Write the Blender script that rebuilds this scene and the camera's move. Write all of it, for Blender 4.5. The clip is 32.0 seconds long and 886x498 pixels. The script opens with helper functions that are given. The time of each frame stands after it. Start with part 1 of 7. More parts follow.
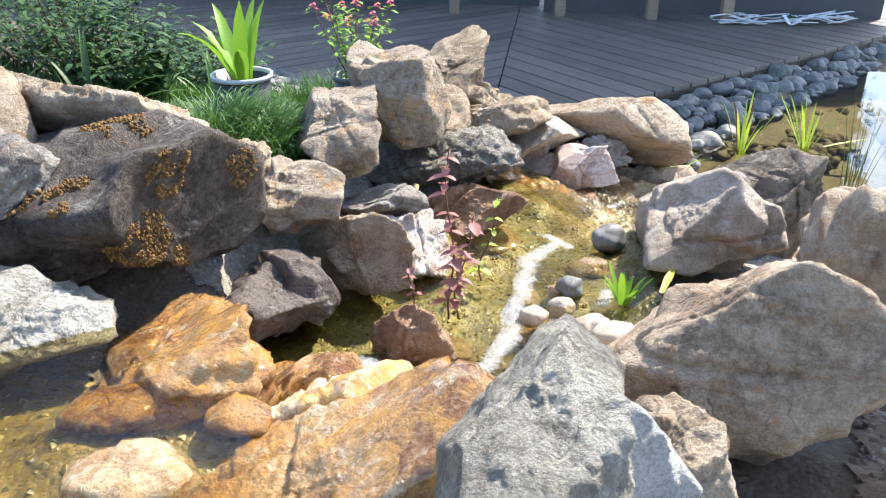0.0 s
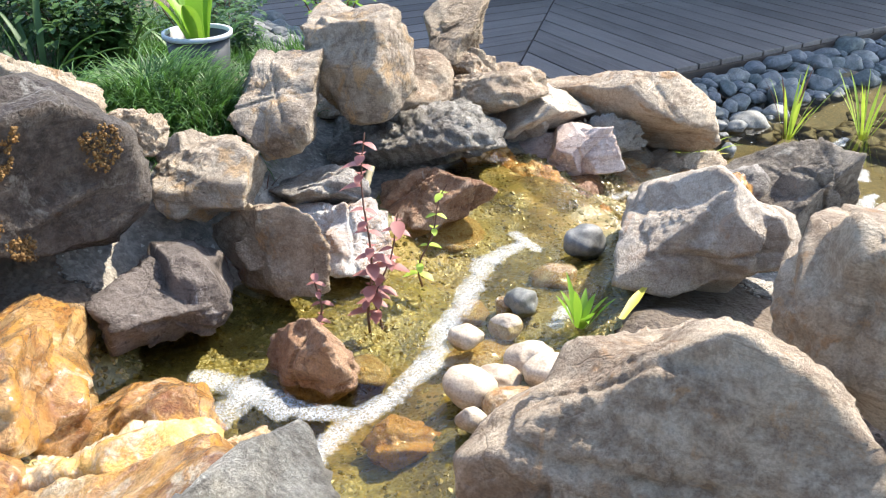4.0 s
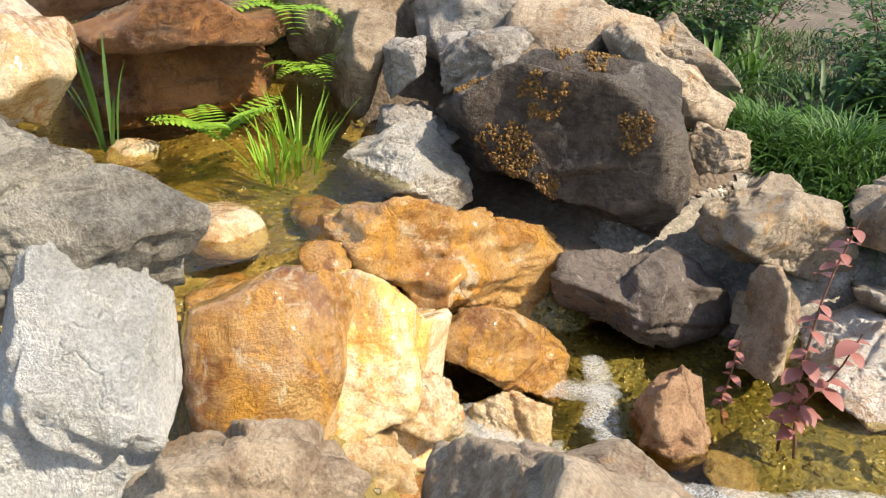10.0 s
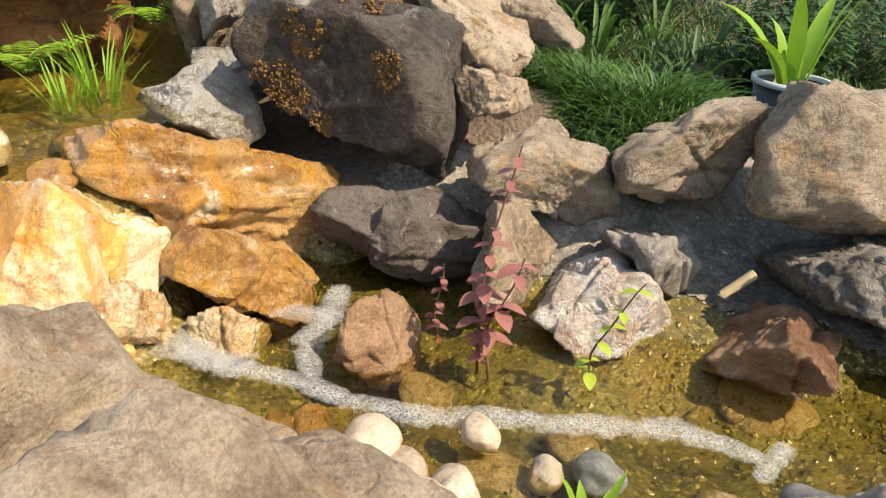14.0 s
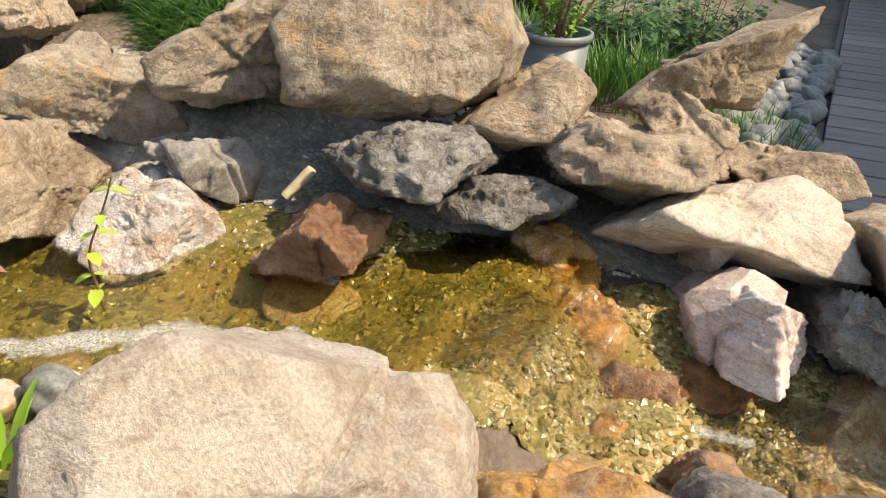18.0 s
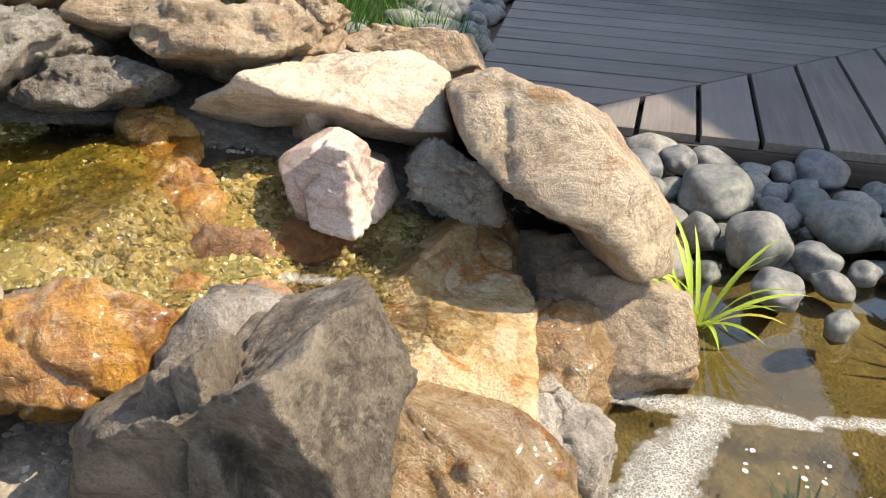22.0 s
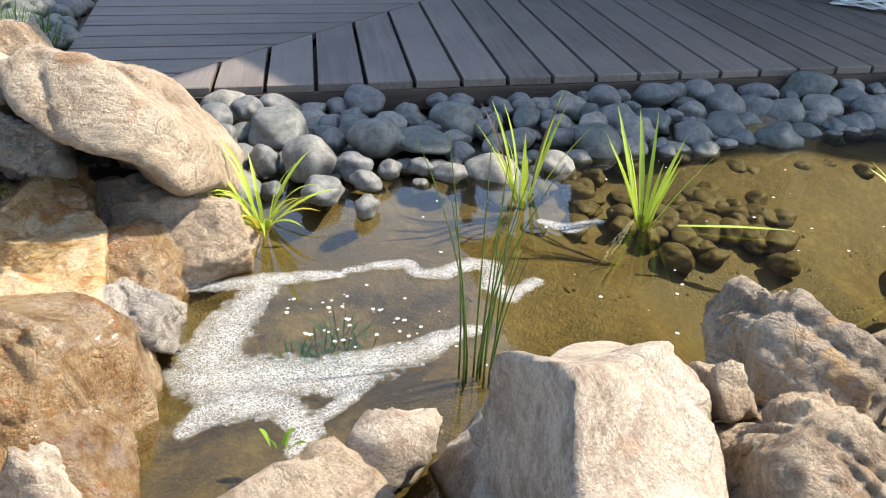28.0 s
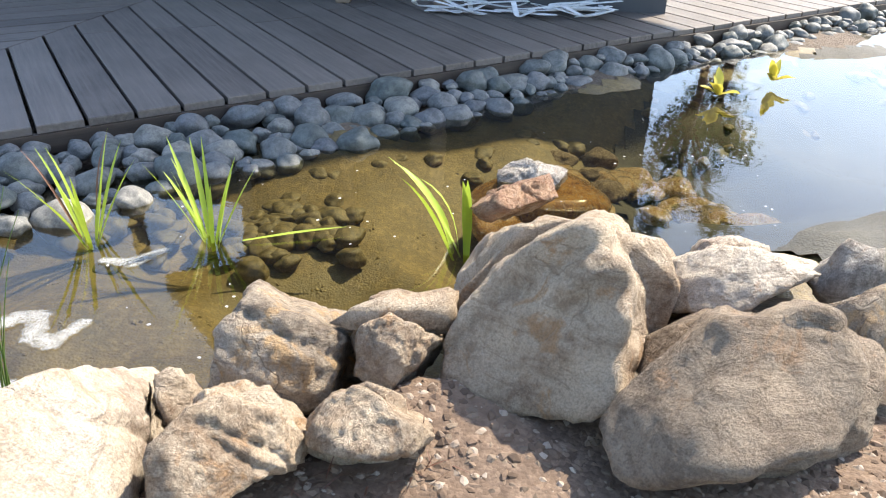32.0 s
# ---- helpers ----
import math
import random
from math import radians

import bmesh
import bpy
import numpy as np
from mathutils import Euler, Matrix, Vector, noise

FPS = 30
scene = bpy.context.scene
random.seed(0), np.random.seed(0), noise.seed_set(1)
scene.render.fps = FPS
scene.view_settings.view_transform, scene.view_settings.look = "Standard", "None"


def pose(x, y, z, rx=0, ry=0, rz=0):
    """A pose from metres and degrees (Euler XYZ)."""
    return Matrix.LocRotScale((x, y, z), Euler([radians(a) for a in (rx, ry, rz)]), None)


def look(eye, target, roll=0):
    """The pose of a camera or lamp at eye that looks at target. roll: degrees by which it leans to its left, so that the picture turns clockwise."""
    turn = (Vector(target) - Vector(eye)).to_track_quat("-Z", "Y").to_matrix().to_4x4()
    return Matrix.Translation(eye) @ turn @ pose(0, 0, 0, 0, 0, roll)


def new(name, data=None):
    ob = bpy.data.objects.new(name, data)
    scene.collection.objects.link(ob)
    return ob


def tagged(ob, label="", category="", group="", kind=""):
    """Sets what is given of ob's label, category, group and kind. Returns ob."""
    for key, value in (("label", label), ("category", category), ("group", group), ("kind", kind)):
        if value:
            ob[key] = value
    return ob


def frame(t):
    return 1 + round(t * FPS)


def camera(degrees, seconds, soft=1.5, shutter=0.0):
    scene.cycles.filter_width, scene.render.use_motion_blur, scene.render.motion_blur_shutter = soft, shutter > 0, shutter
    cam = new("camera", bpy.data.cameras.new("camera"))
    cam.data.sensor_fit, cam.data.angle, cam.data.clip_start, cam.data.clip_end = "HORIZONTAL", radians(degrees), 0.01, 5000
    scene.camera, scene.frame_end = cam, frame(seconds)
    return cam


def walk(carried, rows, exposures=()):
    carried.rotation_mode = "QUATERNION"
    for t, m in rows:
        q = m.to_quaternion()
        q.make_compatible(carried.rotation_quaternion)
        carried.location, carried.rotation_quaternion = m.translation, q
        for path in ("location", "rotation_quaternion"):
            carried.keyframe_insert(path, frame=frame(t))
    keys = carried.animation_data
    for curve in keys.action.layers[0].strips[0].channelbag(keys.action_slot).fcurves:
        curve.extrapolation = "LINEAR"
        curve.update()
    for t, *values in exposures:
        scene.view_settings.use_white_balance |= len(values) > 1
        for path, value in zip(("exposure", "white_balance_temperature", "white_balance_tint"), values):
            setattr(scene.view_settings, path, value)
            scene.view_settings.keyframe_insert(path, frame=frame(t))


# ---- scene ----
cam = camera(58.1, 32.0, soft=1.15)
METRES, EYE, TILT, LEAN, TURN = 4.0, 1.327, -26.0, 0.0, 0.0
ROWS = [
    (0.0, 0.0, 0.0, 0.0, 0.0, 0.0, 0.0),
    (0.5, 0.0189, 0.0085, 0.004, -0.52, 0.74, -0.19),
    (1.0, 0.0245, 0.0172, 0.0037, -1.61, 0.67, 1.48),
    (1.5, 0.0323, 0.0293, 0.0067, -1.09, 0.13, 0.35),
    (2.0, 0.0405, 0.0408, 0.0114, 0.53, -0.86, -0.34),
    (2.5, 0.0481, 0.0531, 0.0168, 1.7, -1.92, -0.4),
    (4.5, 0.0895, 0.0963, 0.0222, 9.03, -3.21, -5.82),
    (5.0, 0.1085, 0.1097, 0.0226, 16.5, -3.67, -9.63),
    (5.5, 0.1236, 0.1178, 0.025, 20.05, -4.06, -12.85),
    (6.0, 0.1285, 0.1285, 0.0253, 24.24, -4.83, -15.43),
    (6.5, 0.138, 0.1435, 0.0266, 28.32, -7.48, -15.44),
    (7.0, 0.1486, 0.1557, 0.0323, 36.95, -10.54, -18.56),
    (7.5, 0.1551, 0.1637, 0.0348, 41.55, -12.37, -20.99),
    (8.0, 0.1645, 0.1727, 0.0365, 50.91, -14.45, -23.44),
    (8.5, 0.1822, 0.1859, 0.0426, 56.32, -16.26, -24.04),
    (9.0, 0.2007, 0.1975, 0.0442, 61.19, -16.56, -25.11),
    (9.5, 0.2151, 0.2019, 0.045, 65.61, -16.06, -26.93),
    (10.0, 0.23, 0.2034, 0.0507, 72.77, -16.93, -27.93),
    (10.5, 0.249, 0.2043, 0.0592, 79.16, -18.87, -30.57),
    (11.0, 0.2523, 0.2147, 0.0601, 78.92, -18.95, -28.42),
    (11.5, 0.2617, 0.2345, 0.0669, 82.43, -20.81, -28.94),
    (12.0, 0.2697, 0.2584, 0.0803, 85.47, -22.01, -29.16),
    (12.5, 0.2799, 0.2802, 0.0917, 87.08, -22.83, -29.56),
    (13.0, 0.2838, 0.2993, 0.0992, 85.06, -22.43, -29.1),
    (13.5, 0.2886, 0.3164, 0.1046, 80.95, -21.49, -28.33),
    (14.0, 0.2889, 0.3257, 0.1011, 76.22, -19.76, -29.13),
    (14.5, 0.2919, 0.3399, 0.0962, 71.79, -18.01, -29.83),
    (16.5, 0.3058, 0.4129, 0.1151, 63.53, -16.87, -25.92),
    (17.0, 0.3096, 0.4261, 0.1177, 64.45, -15.92, -25.62),
    (17.5, 0.3185, 0.4433, 0.1227, 63.73, -15.28, -25.85),
    (18.0, 0.3266, 0.4567, 0.1269, 60.63, -14.14, -25.08),
    (18.5, 0.3345, 0.4674, 0.1314, 57.27, -12.64, -24.58),
    (19.0, 0.3445, 0.4769, 0.1329, 54.24, -11.65, -24.19),
    (19.5, 0.3525, 0.4854, 0.1342, 51.34, -10.85, -23.22),
    (20.0, 0.3618, 0.4939, 0.1352, 49.14, -10.21, -22.63),
    (20.5, 0.3726, 0.5024, 0.1361, 46.93, -9.53, -21.84),
    (21.0, 0.3826, 0.508, 0.136, 45.68, -9.66, -21.66),
    (21.5, 0.392, 0.5152, 0.1347, 43.71, -9.87, -20.93),
    (22.0, 0.4015, 0.5203, 0.1306, 44.19, -10.9, -21.61),
    (22.5, 0.4119, 0.5238, 0.1278, 45.02, -11.55, -22.18),
    (23.0, 0.4233, 0.5269, 0.1255, 44.79, -12.49, -22.27),
    (23.5, 0.4345, 0.5295, 0.1239, 44.52, -13.78, -22.92),
    (24.0, 0.4438, 0.5266, 0.1212, 43.3, -13.67, -23.48),
    (24.5, 0.4517, 0.5225, 0.1184, 39.24, -13.08, -21.99),
    (26.5, 0.4903, 0.4819, 0.126, 29.51, -6.17, -18.6),
    (27.0, 0.4949, 0.4782, 0.1243, 26.43, -6.46, -16.92),
    (27.5, 0.5076, 0.4762, 0.1247, 24.55, -5.94, -14.87),
    (28.0, 0.5263, 0.4717, 0.1269, 20.75, -4.94, -12.43),
    (28.5, 0.5409, 0.4703, 0.1285, 18.38, -4.24, -11.48),
    (29.0, 0.5549, 0.4691, 0.1327, 15.04, -3.62, -9.88),
    (29.5, 0.5694, 0.4707, 0.1362, 11.91, -2.66, -8.9),
    (30.0, 0.5841, 0.473, 0.139, 8.21, -2.18, -7.22),
    (30.5, 0.5922, 0.4748, 0.1403, 4.92, -2.13, -5.32),
    (31.0, 0.6033, 0.4753, 0.1405, 2.27, -2.44, -3.61),
    (31.5, 0.6237, 0.4713, 0.14, 2.05, -2.13, -3.34),
    (32.0, 0.6467, 0.4681, 0.1444, 2.0, -1.32, -2.65),
]
walk(cam, [(t, pose(0, 0, EYE, TILT, LEAN, TURN) @ pose(METRES * x, METRES * y, METRES * z, 90 + pitch, roll, yaw)) for t, x, y, z, yaw, pitch, roll in ROWS],
     exposures=[(0.0, 1.82, 6200, 10), (4.5, 1.83, 6250, 10), (6.0, 1.72, 6500, 10), (8.0, 1.55, 6850, 10), (12.0, 1.13, 7400, 10), (14.5, 1.1, 7500, 10), (20.0, 1.42, 7450, 10), (24.0, 1.45, 7100, 10), (28.0, 1.52, 6750, 10), (32.0, 1.75, 6600, 10)])

# ---- daylight ----
SUN_AZ, SUN_EL = 45.0, 50.0
sun_dir = Vector((math.cos(radians(SUN_AZ)) * math.cos(radians(SUN_EL)), math.sin(radians(SUN_AZ)) * math.cos(radians(SUN_EL)), math.sin(radians(SUN_EL))))
world = bpy.data.worlds.new("sky")
scene.world = world
world.use_nodes = True
wn = world.node_tree.nodes
sky = wn.new("ShaderNodeTexSky")
sky.sky_type, sky.sun_disc = "NISHITA", False
sky.sun_elevation, sky.sun_rotation = radians(SUN_EL), radians(90 - SUN_AZ)
wn["Background"].inputs["Strength"].default_value = 0.15
world.node_tree.links.new(sky.outputs[0], wn["Background"].inputs["Color"])
lamp = bpy.data.lights.new("sun", "SUN")
lamp.energy, lamp.angle, lamp.color = 3.4, radians(0.55), (1.0, 0.91, 0.78)
sun = new("sun", lamp)
sun.matrix_world = look(sun_dir * 30, (0, 0, 0))


# ---- materials ----
class Nodes:
    """A short way to write a node material."""

    def __init__(self, name):
        self.mat = bpy.data.materials.new(name)
        self.mat.use_nodes = True
        self.t = self.mat.node_tree
        self.b = self.t.nodes["Principled BSDF"]
        self.pos = self.t.nodes.new("ShaderNodeTexCoord").outputs["Object"]
        self.rnd = self.t.nodes.new("ShaderNodeObjectInfo").outputs["Random"]

    def put(self, kind, **ins):
        n = self.t.nodes.new("ShaderNode" + kind)
        for k, v in ins.items():
            self.plug(v, n.inputs[k.replace("_", " ")])
        return n

    def plug(self, v, socket):
        if hasattr(v, "is_output"):
            self.t.links.new(v, socket)
        else:
            socket.default_value = (*v, 1) if isinstance(v, tuple) and len(v) == 3 and socket.type == "RGBA" else v

    def noise(self, scale, detail=6.0, rough=0.6, vec=None, dist=0.0):
        return self.put("TexNoise", Vector=vec or self.pos, Scale=scale, Detail=detail, Roughness=rough, Distortion=dist).outputs["Fac"]

    def voronoi(self, scale, feature="F1", vec=None):
        n = self.put("TexVoronoi", Vector=vec or self.pos, Scale=scale)
        n.feature = feature
        return n

    def ramp(self, fac, *stops):
        n = self.t.nodes.new("ShaderNodeValToRGB")
        self.plug(fac, n.inputs[0])
        els = n.color_ramp.elements
        for i, (at, c) in enumerate(stops):
            e = els[i] if i < 2 else els.new(at)
            e.position = at
            e.color = (*c, 1) if isinstance(c, tuple) else (c, c, c, 1)
        return n.outputs["Color"]

    def mix(self, fac, a, b, mode="MIX"):
        n = self.t.nodes.new("ShaderNodeMix")
        n.data_type, n.blend_type = "RGBA", mode
        for v, s in ((fac, n.inputs[0]), (a, n.inputs[6]), (b, n.inputs[7])):
            self.plug(v, s)
        return n.outputs[2]

    def maths(self, op, a, b=0.5, clamp=False):
        n = self.t.nodes.new("ShaderNodeMath")
        n.operation, n.use_clamp = op, clamp
        self.plug(a, n.inputs[0])
        self.plug(b, n.inputs[1])
        return n.outputs[0]

    def stretch(self, sx, sy, sz, rot=(0, 0, 0)):
        n = self.put("Mapping", Vector=self.pos, Scale=(sx, sy, sz))
        n.inputs["Rotation"].default_value = rot
        return n.outputs[0]

    def bump(self, height, strength, distance, under=None):
        n = self.put("Bump", Height=height, Strength=strength, Distance=distance)
        if under:
            self.plug(under, n.inputs["Normal"])
        return n.outputs[0]

    def done(self, color, rough=0.8, normal=None, **more):
        self.plug(color, self.b.inputs["Base Color"])
        self.plug(rough, self.b.inputs["Roughness"])
        if normal:
            self.plug(normal, self.b.inputs["Normal"])
        for k, v in more.items():
            self.plug(v, self.b.inputs[k.replace("_", " ")])
        return self.mat


def stone(name, dark, mid, light, spot=None, spot_at=0.62, rough=0.85, scale=1.0, bump=0.8, fleck=None, bands=0.0, streak=None, vary=0.0, chip=1.0):
    """Weathered rock: broad patches, grain, pits, flecks and lichen or rust spots, all at real size."""
    m = Nodes(name)
    off = m.put("VectorMath", Vector=m.pos)
    m.plug(m.put("CombineXYZ", X=m.maths("MULTIPLY", m.rnd, 31.0), Y=m.maths("MULTIPLY", m.rnd, 17.0), Z=m.rnd).outputs[0], off.inputs[1])
    m.pos = off.outputs[0]
    huge = m.noise(2.4 * scale, 4, 0.6, dist=0.5)
    broad = m.noise(7.0 * scale, 9, 0.66, dist=0.5)
    grain = m.noise(60 * scale, 6, 0.7)
    fine = m.noise(260, 3, 0.7)
    both = m.maths("ADD", m.maths("MULTIPLY", huge, 0.45), m.maths("MULTIPLY", broad, 0.55))
    c = m.ramp(both, (0.42, dark), (0.49, mid), (0.57, light))
    c = m.mix(m.ramp(grain, (0.42, 0.0), (0.6, 0.75)), c, m.mix(0.6, c, light))
    c = m.mix(m.ramp(m.noise(19 * scale, 9, 0.75), (0.53, 0.0), (0.6, 0.5)), c, dark)
    c = m.mix(m.ramp(m.noise(11 * scale, 9, 0.78, dist=0.4), (0.51, 0.0), (0.6, 0.6)), c, light)
    veins = m.noise(1.0, 7, 0.7, m.stretch(7, 9, 46, (0.45, 0.3, 0.2)), 0.6)
    c = m.mix(m.ramp(veins, (0.55, 0.0), (0.62, 0.5)), c, dark)
    if streak:
        c = m.mix(m.ramp(m.noise(1.0, 6, 0.65, m.stretch(16, 16, 2.6), 0.7), (0.5, 0.0), (0.58, 0.85)), c, streak)
    if bands:
        w = m.put("TexWave", Vector=m.stretch(1, 1, 1, (0.5, 0.35, 0.0)), Scale=9.0, Distortion=9.0, Detail=4.0, Detail_Scale=1.6)
        c = m.mix(m.maths("MULTIPLY", m.ramp(w.outputs["Fac"], (0.45, 0.0), (0.8, 1.0)), bands), c, dark)
    if spot:
        s = m.noise(13 * scale, 7, 0.68, dist=0.8)
        c = m.mix(m.ramp(s, (spot_at, 0.0), (spot_at + 0.09, 0.9)), c, spot)
    warp = m.mix(0.12, m.pos, m.put("TexNoise", Vector=m.pos, Scale=9.0, Detail=5.0).outputs["Color"])
    crack = m.voronoi(8.0 * scale, "DISTANCE_TO_EDGE", warp).outputs["Distance"]
    keep = m.ramp(m.noise(6.0, 3, 0.5), (0.55, 0.0), (0.62, 1.0))
    line = m.maths("MULTIPLY", m.ramp(crack, (0.0, 1.0), (0.02, 0.0)), keep)
    c = m.mix(m.maths("MULTIPLY", line, 0.45), c, dark)
    pits = m.voronoi(95 * scale)
    pit = m.ramp(pits.outputs["Distance"], (0.05, 0.0), (0.32, 1.0))
    c = m.mix(m.maths("MULTIPLY", m.maths("SUBTRACT", 1.0, pit), 0.45), c, dark)
    if fleck:
        f = m.voronoi(150 * scale)
        c = m.mix(m.ramp(f.outputs["Color"], (0.72, 0.0), (0.8, 0.7)), c, fleck)
    c = m.mix(m.ramp(fine, (0.38, 0.42), (0.56, 0.0)), c, m.mix(0.65, c, (0.02, 0.018, 0.015)))
    if vary:
        hue = m.ramp(m.maths("FRACT", m.maths("MULTIPLY", m.rnd, 7.3)), (0.0, (0.62, 0.7, 0.66)), (0.35, (1.0, 1.0, 0.94)), (0.7, (0.8, 0.82, 0.86)), (1.0, (1.5, 1.42, 1.25)))
        c = m.mix(vary, c, hue, "MULTIPLY")
    rugged = m.noise(24 * scale, 11, 0.74, dist=0.25)
    h = m.maths("ADD", m.maths("MULTIPLY", rugged, 1.7 * chip + 0.3), m.maths("ADD", m.maths("MULTIPLY", grain, 0.6), m.maths("MULTIPLY", fine, 0.26)))
    h = m.maths("ADD", h, m.maths("MULTIPLY", pit, 0.09))
    h = m.maths("SUBTRACT", h, m.maths("MULTIPLY", line, 0.3))
    chipped = m.maths("MULTIPLY", m.voronoi(13 * scale, vec=warp).outputs["Distance"], 0.5 * chip)
    wet = {"Coat_Weight": 0.8, "Coat_Roughness": 0.06} if rough < 0.3 else {}
    return m.done(c, rough, m.bump(m.maths("SUBTRACT", m.maths("ADD", h, chipped), m.maths("MULTIPLY", veins, 0.5 * chip)), bump, 0.03), **wet)


SANDSTONE = stone("sandstone", (0.26, 0.175, 0.108), (0.48, 0.36, 0.24), (0.64, 0.52, 0.375), spot=(0.46, 0.27, 0.13), spot_at=0.57)
CREAM = stone("cream_stone", (0.33, 0.245, 0.175), (0.54, 0.44, 0.325), (0.68, 0.595, 0.475), spot=(0.52, 0.34, 0.21), spot_at=0.6, bump=0.7)
SLAB = stone("cream_slab_stone", (0.28, 0.205, 0.145), (0.45, 0.365, 0.27), (0.57, 0.49, 0.39), spot=(0.46, 0.3, 0.19), spot_at=0.6, bump=0.7)
WET_BROWN = stone("wet_orange_brown_stone", (0.32, 0.15, 0.055), (0.58, 0.36, 0.165), (0.74, 0.56, 0.34), spot=(0.55, 0.23, 0.06), spot_at=0.56, rough=0.15, bump=1.0)
PINK = stone("pink_stone", (0.34, 0.23, 0.18), (0.55, 0.42, 0.35), (0.72, 0.62, 0.54), spot=(0.4, 0.2, 0.1), spot_at=0.64, bump=0.5)
GREY = stone("grey_stone", (0.15, 0.125, 0.1), (0.33, 0.29, 0.245), (0.53, 0.48, 0.41), spot=(0.42, 0.28, 0.16), spot_at=0.6)
GREY_TAN = stone("grey_tan_stone", (0.18, 0.13, 0.088), (0.385, 0.3, 0.21), (0.56, 0.465, 0.345), spot=(0.54, 0.35, 0.17), spot_at=0.54)
DARK = stone("dark_lichen_stone", (0.038, 0.026, 0.019), (0.095, 0.068, 0.051), (0.22, 0.18, 0.142), spot=(0.36, 0.33, 0.28), spot_at=0.57, bump=1.0)
BROWN = stone("brown_stone", (0.14, 0.095, 0.055), (0.27, 0.19, 0.112), (0.47, 0.365, 0.24), spot=(0.52, 0.44, 0.32), spot_at=0.6)
WHITE = stone("white_pitted_stone", (0.68, 0.67, 0.6), (0.86, 0.85, 0.79), (0.93, 0.92, 0.88), spot=(0.26, 0.25, 0.2), spot_at=0.67, bump=1.0)
PALE = stone("pale_grey_pitted_stone", (0.2, 0.172, 0.13), (0.44, 0.395, 0.31), (0.68, 0.63, 0.52), spot=(0.09, 0.075, 0.055), spot_at=0.6, bump=1.0)
TAN_BROWN = stone("tan_brown_stone", (0.15, 0.105, 0.068), (0.29, 0.215, 0.145), (0.43, 0.335, 0.235), spot=(0.36, 0.22, 0.12), spot_at=0.58)
FLECKED = stone("dark_flecked_stone", (0.085, 0.064, 0.044), (0.165, 0.13, 0.093), (0.34, 0.285, 0.215), spot=(0.52, 0.47, 0.38), spot_at=0.61)
RUST = stone("wet_rust_stone", (0.1, 0.036, 0.012), (0.23, 0.095, 0.034), (0.42, 0.21, 0.085), spot=(0.45, 0.2, 0.06), spot_at=0.56, rough=0.3)
PALE_TOP = stone("dark_stone_pale_crust", (0.035, 0.022, 0.015), (0.07, 0.047, 0.034), (0.22, 0.18, 0.15), spot=(0.6, 0.55, 0.5), spot_at=0.61)
QUARTZ = stone("quartz_stone", (0.5, 0.3, 0.16), (0.68, 0.6, 0.52), (0.82, 0.8, 0.76), spot=(0.46, 0.22, 0.08), spot_at=0.58)
BANDED = stone("banded_stone", (0.14, 0.12, 0.1), (0.34, 0.3, 0.25), (0.54, 0.49, 0.41), bands=0.45, spot=(0.44, 0.31, 0.18), spot_at=0.62, bump=1.0)
RED = stone("red_stone", (0.19, 0.082, 0.036), (0.35, 0.17, 0.082), (0.54, 0.34, 0.2), spot=(0.62, 0.54, 0.44), spot_at=0.64, rough=0.45)
ORANGE = stone("wet_orange_stone", (0.27, 0.095, 0.018), (0.54, 0.25, 0.058), (0.73, 0.45, 0.17), spot=(0.8, 0.64, 0.4), spot_at=0.57, rough=0.22, bump=0.8, streak=(0.76, 0.38, 0.07))
CREST = stone("pale_wet_crest_stone", (0.6, 0.32, 0.09), (0.76, 0.57, 0.3), (0.85, 0.76, 0.55), spot=(0.72, 0.34, 0.06), spot_at=0.57, rough=0.22, bump=0.5, streak=(0.78, 0.42, 0.08))
OCHRE = stone("wet_ochre_stone", (0.36, 0.18, 0.06), (0.62, 0.39, 0.16), (0.78, 0.6, 0.34), spot=(0.55, 0.24, 0.06), spot_at=0.56, rough=0.18, bump=0.7, streak=(0.78, 0.64, 0.42))
CHALK = stone("rough_cream_stone", (0.36, 0.3, 0.22), (0.62, 0.55, 0.44), (0.78, 0.73, 0.63), spot=(0.16, 0.13, 0.1), spot_at=0.62, bump=1.0)
PEBBLE = stone("grey_pebble", (0.08, 0.081, 0.078), (0.132, 0.133, 0.127), (0.21, 0.208, 0.196), rough=0.6, bump=0.16, scale=0.7, vary=1.0, chip=0.0)
PEBBLE_TAN = stone("tan_pebble", (0.3, 0.22, 0.145), (0.46, 0.365, 0.26), (0.6, 0.52, 0.4), rough=0.5, bump=0.15, scale=0.7, chip=0.0)
ALGAE = stone("algae_pebble", (0.05, 0.04, 0.015), (0.105, 0.08, 0.032), (0.19, 0.145, 0.065), rough=0.6, bump=0.15, scale=0.7, chip=0.0)


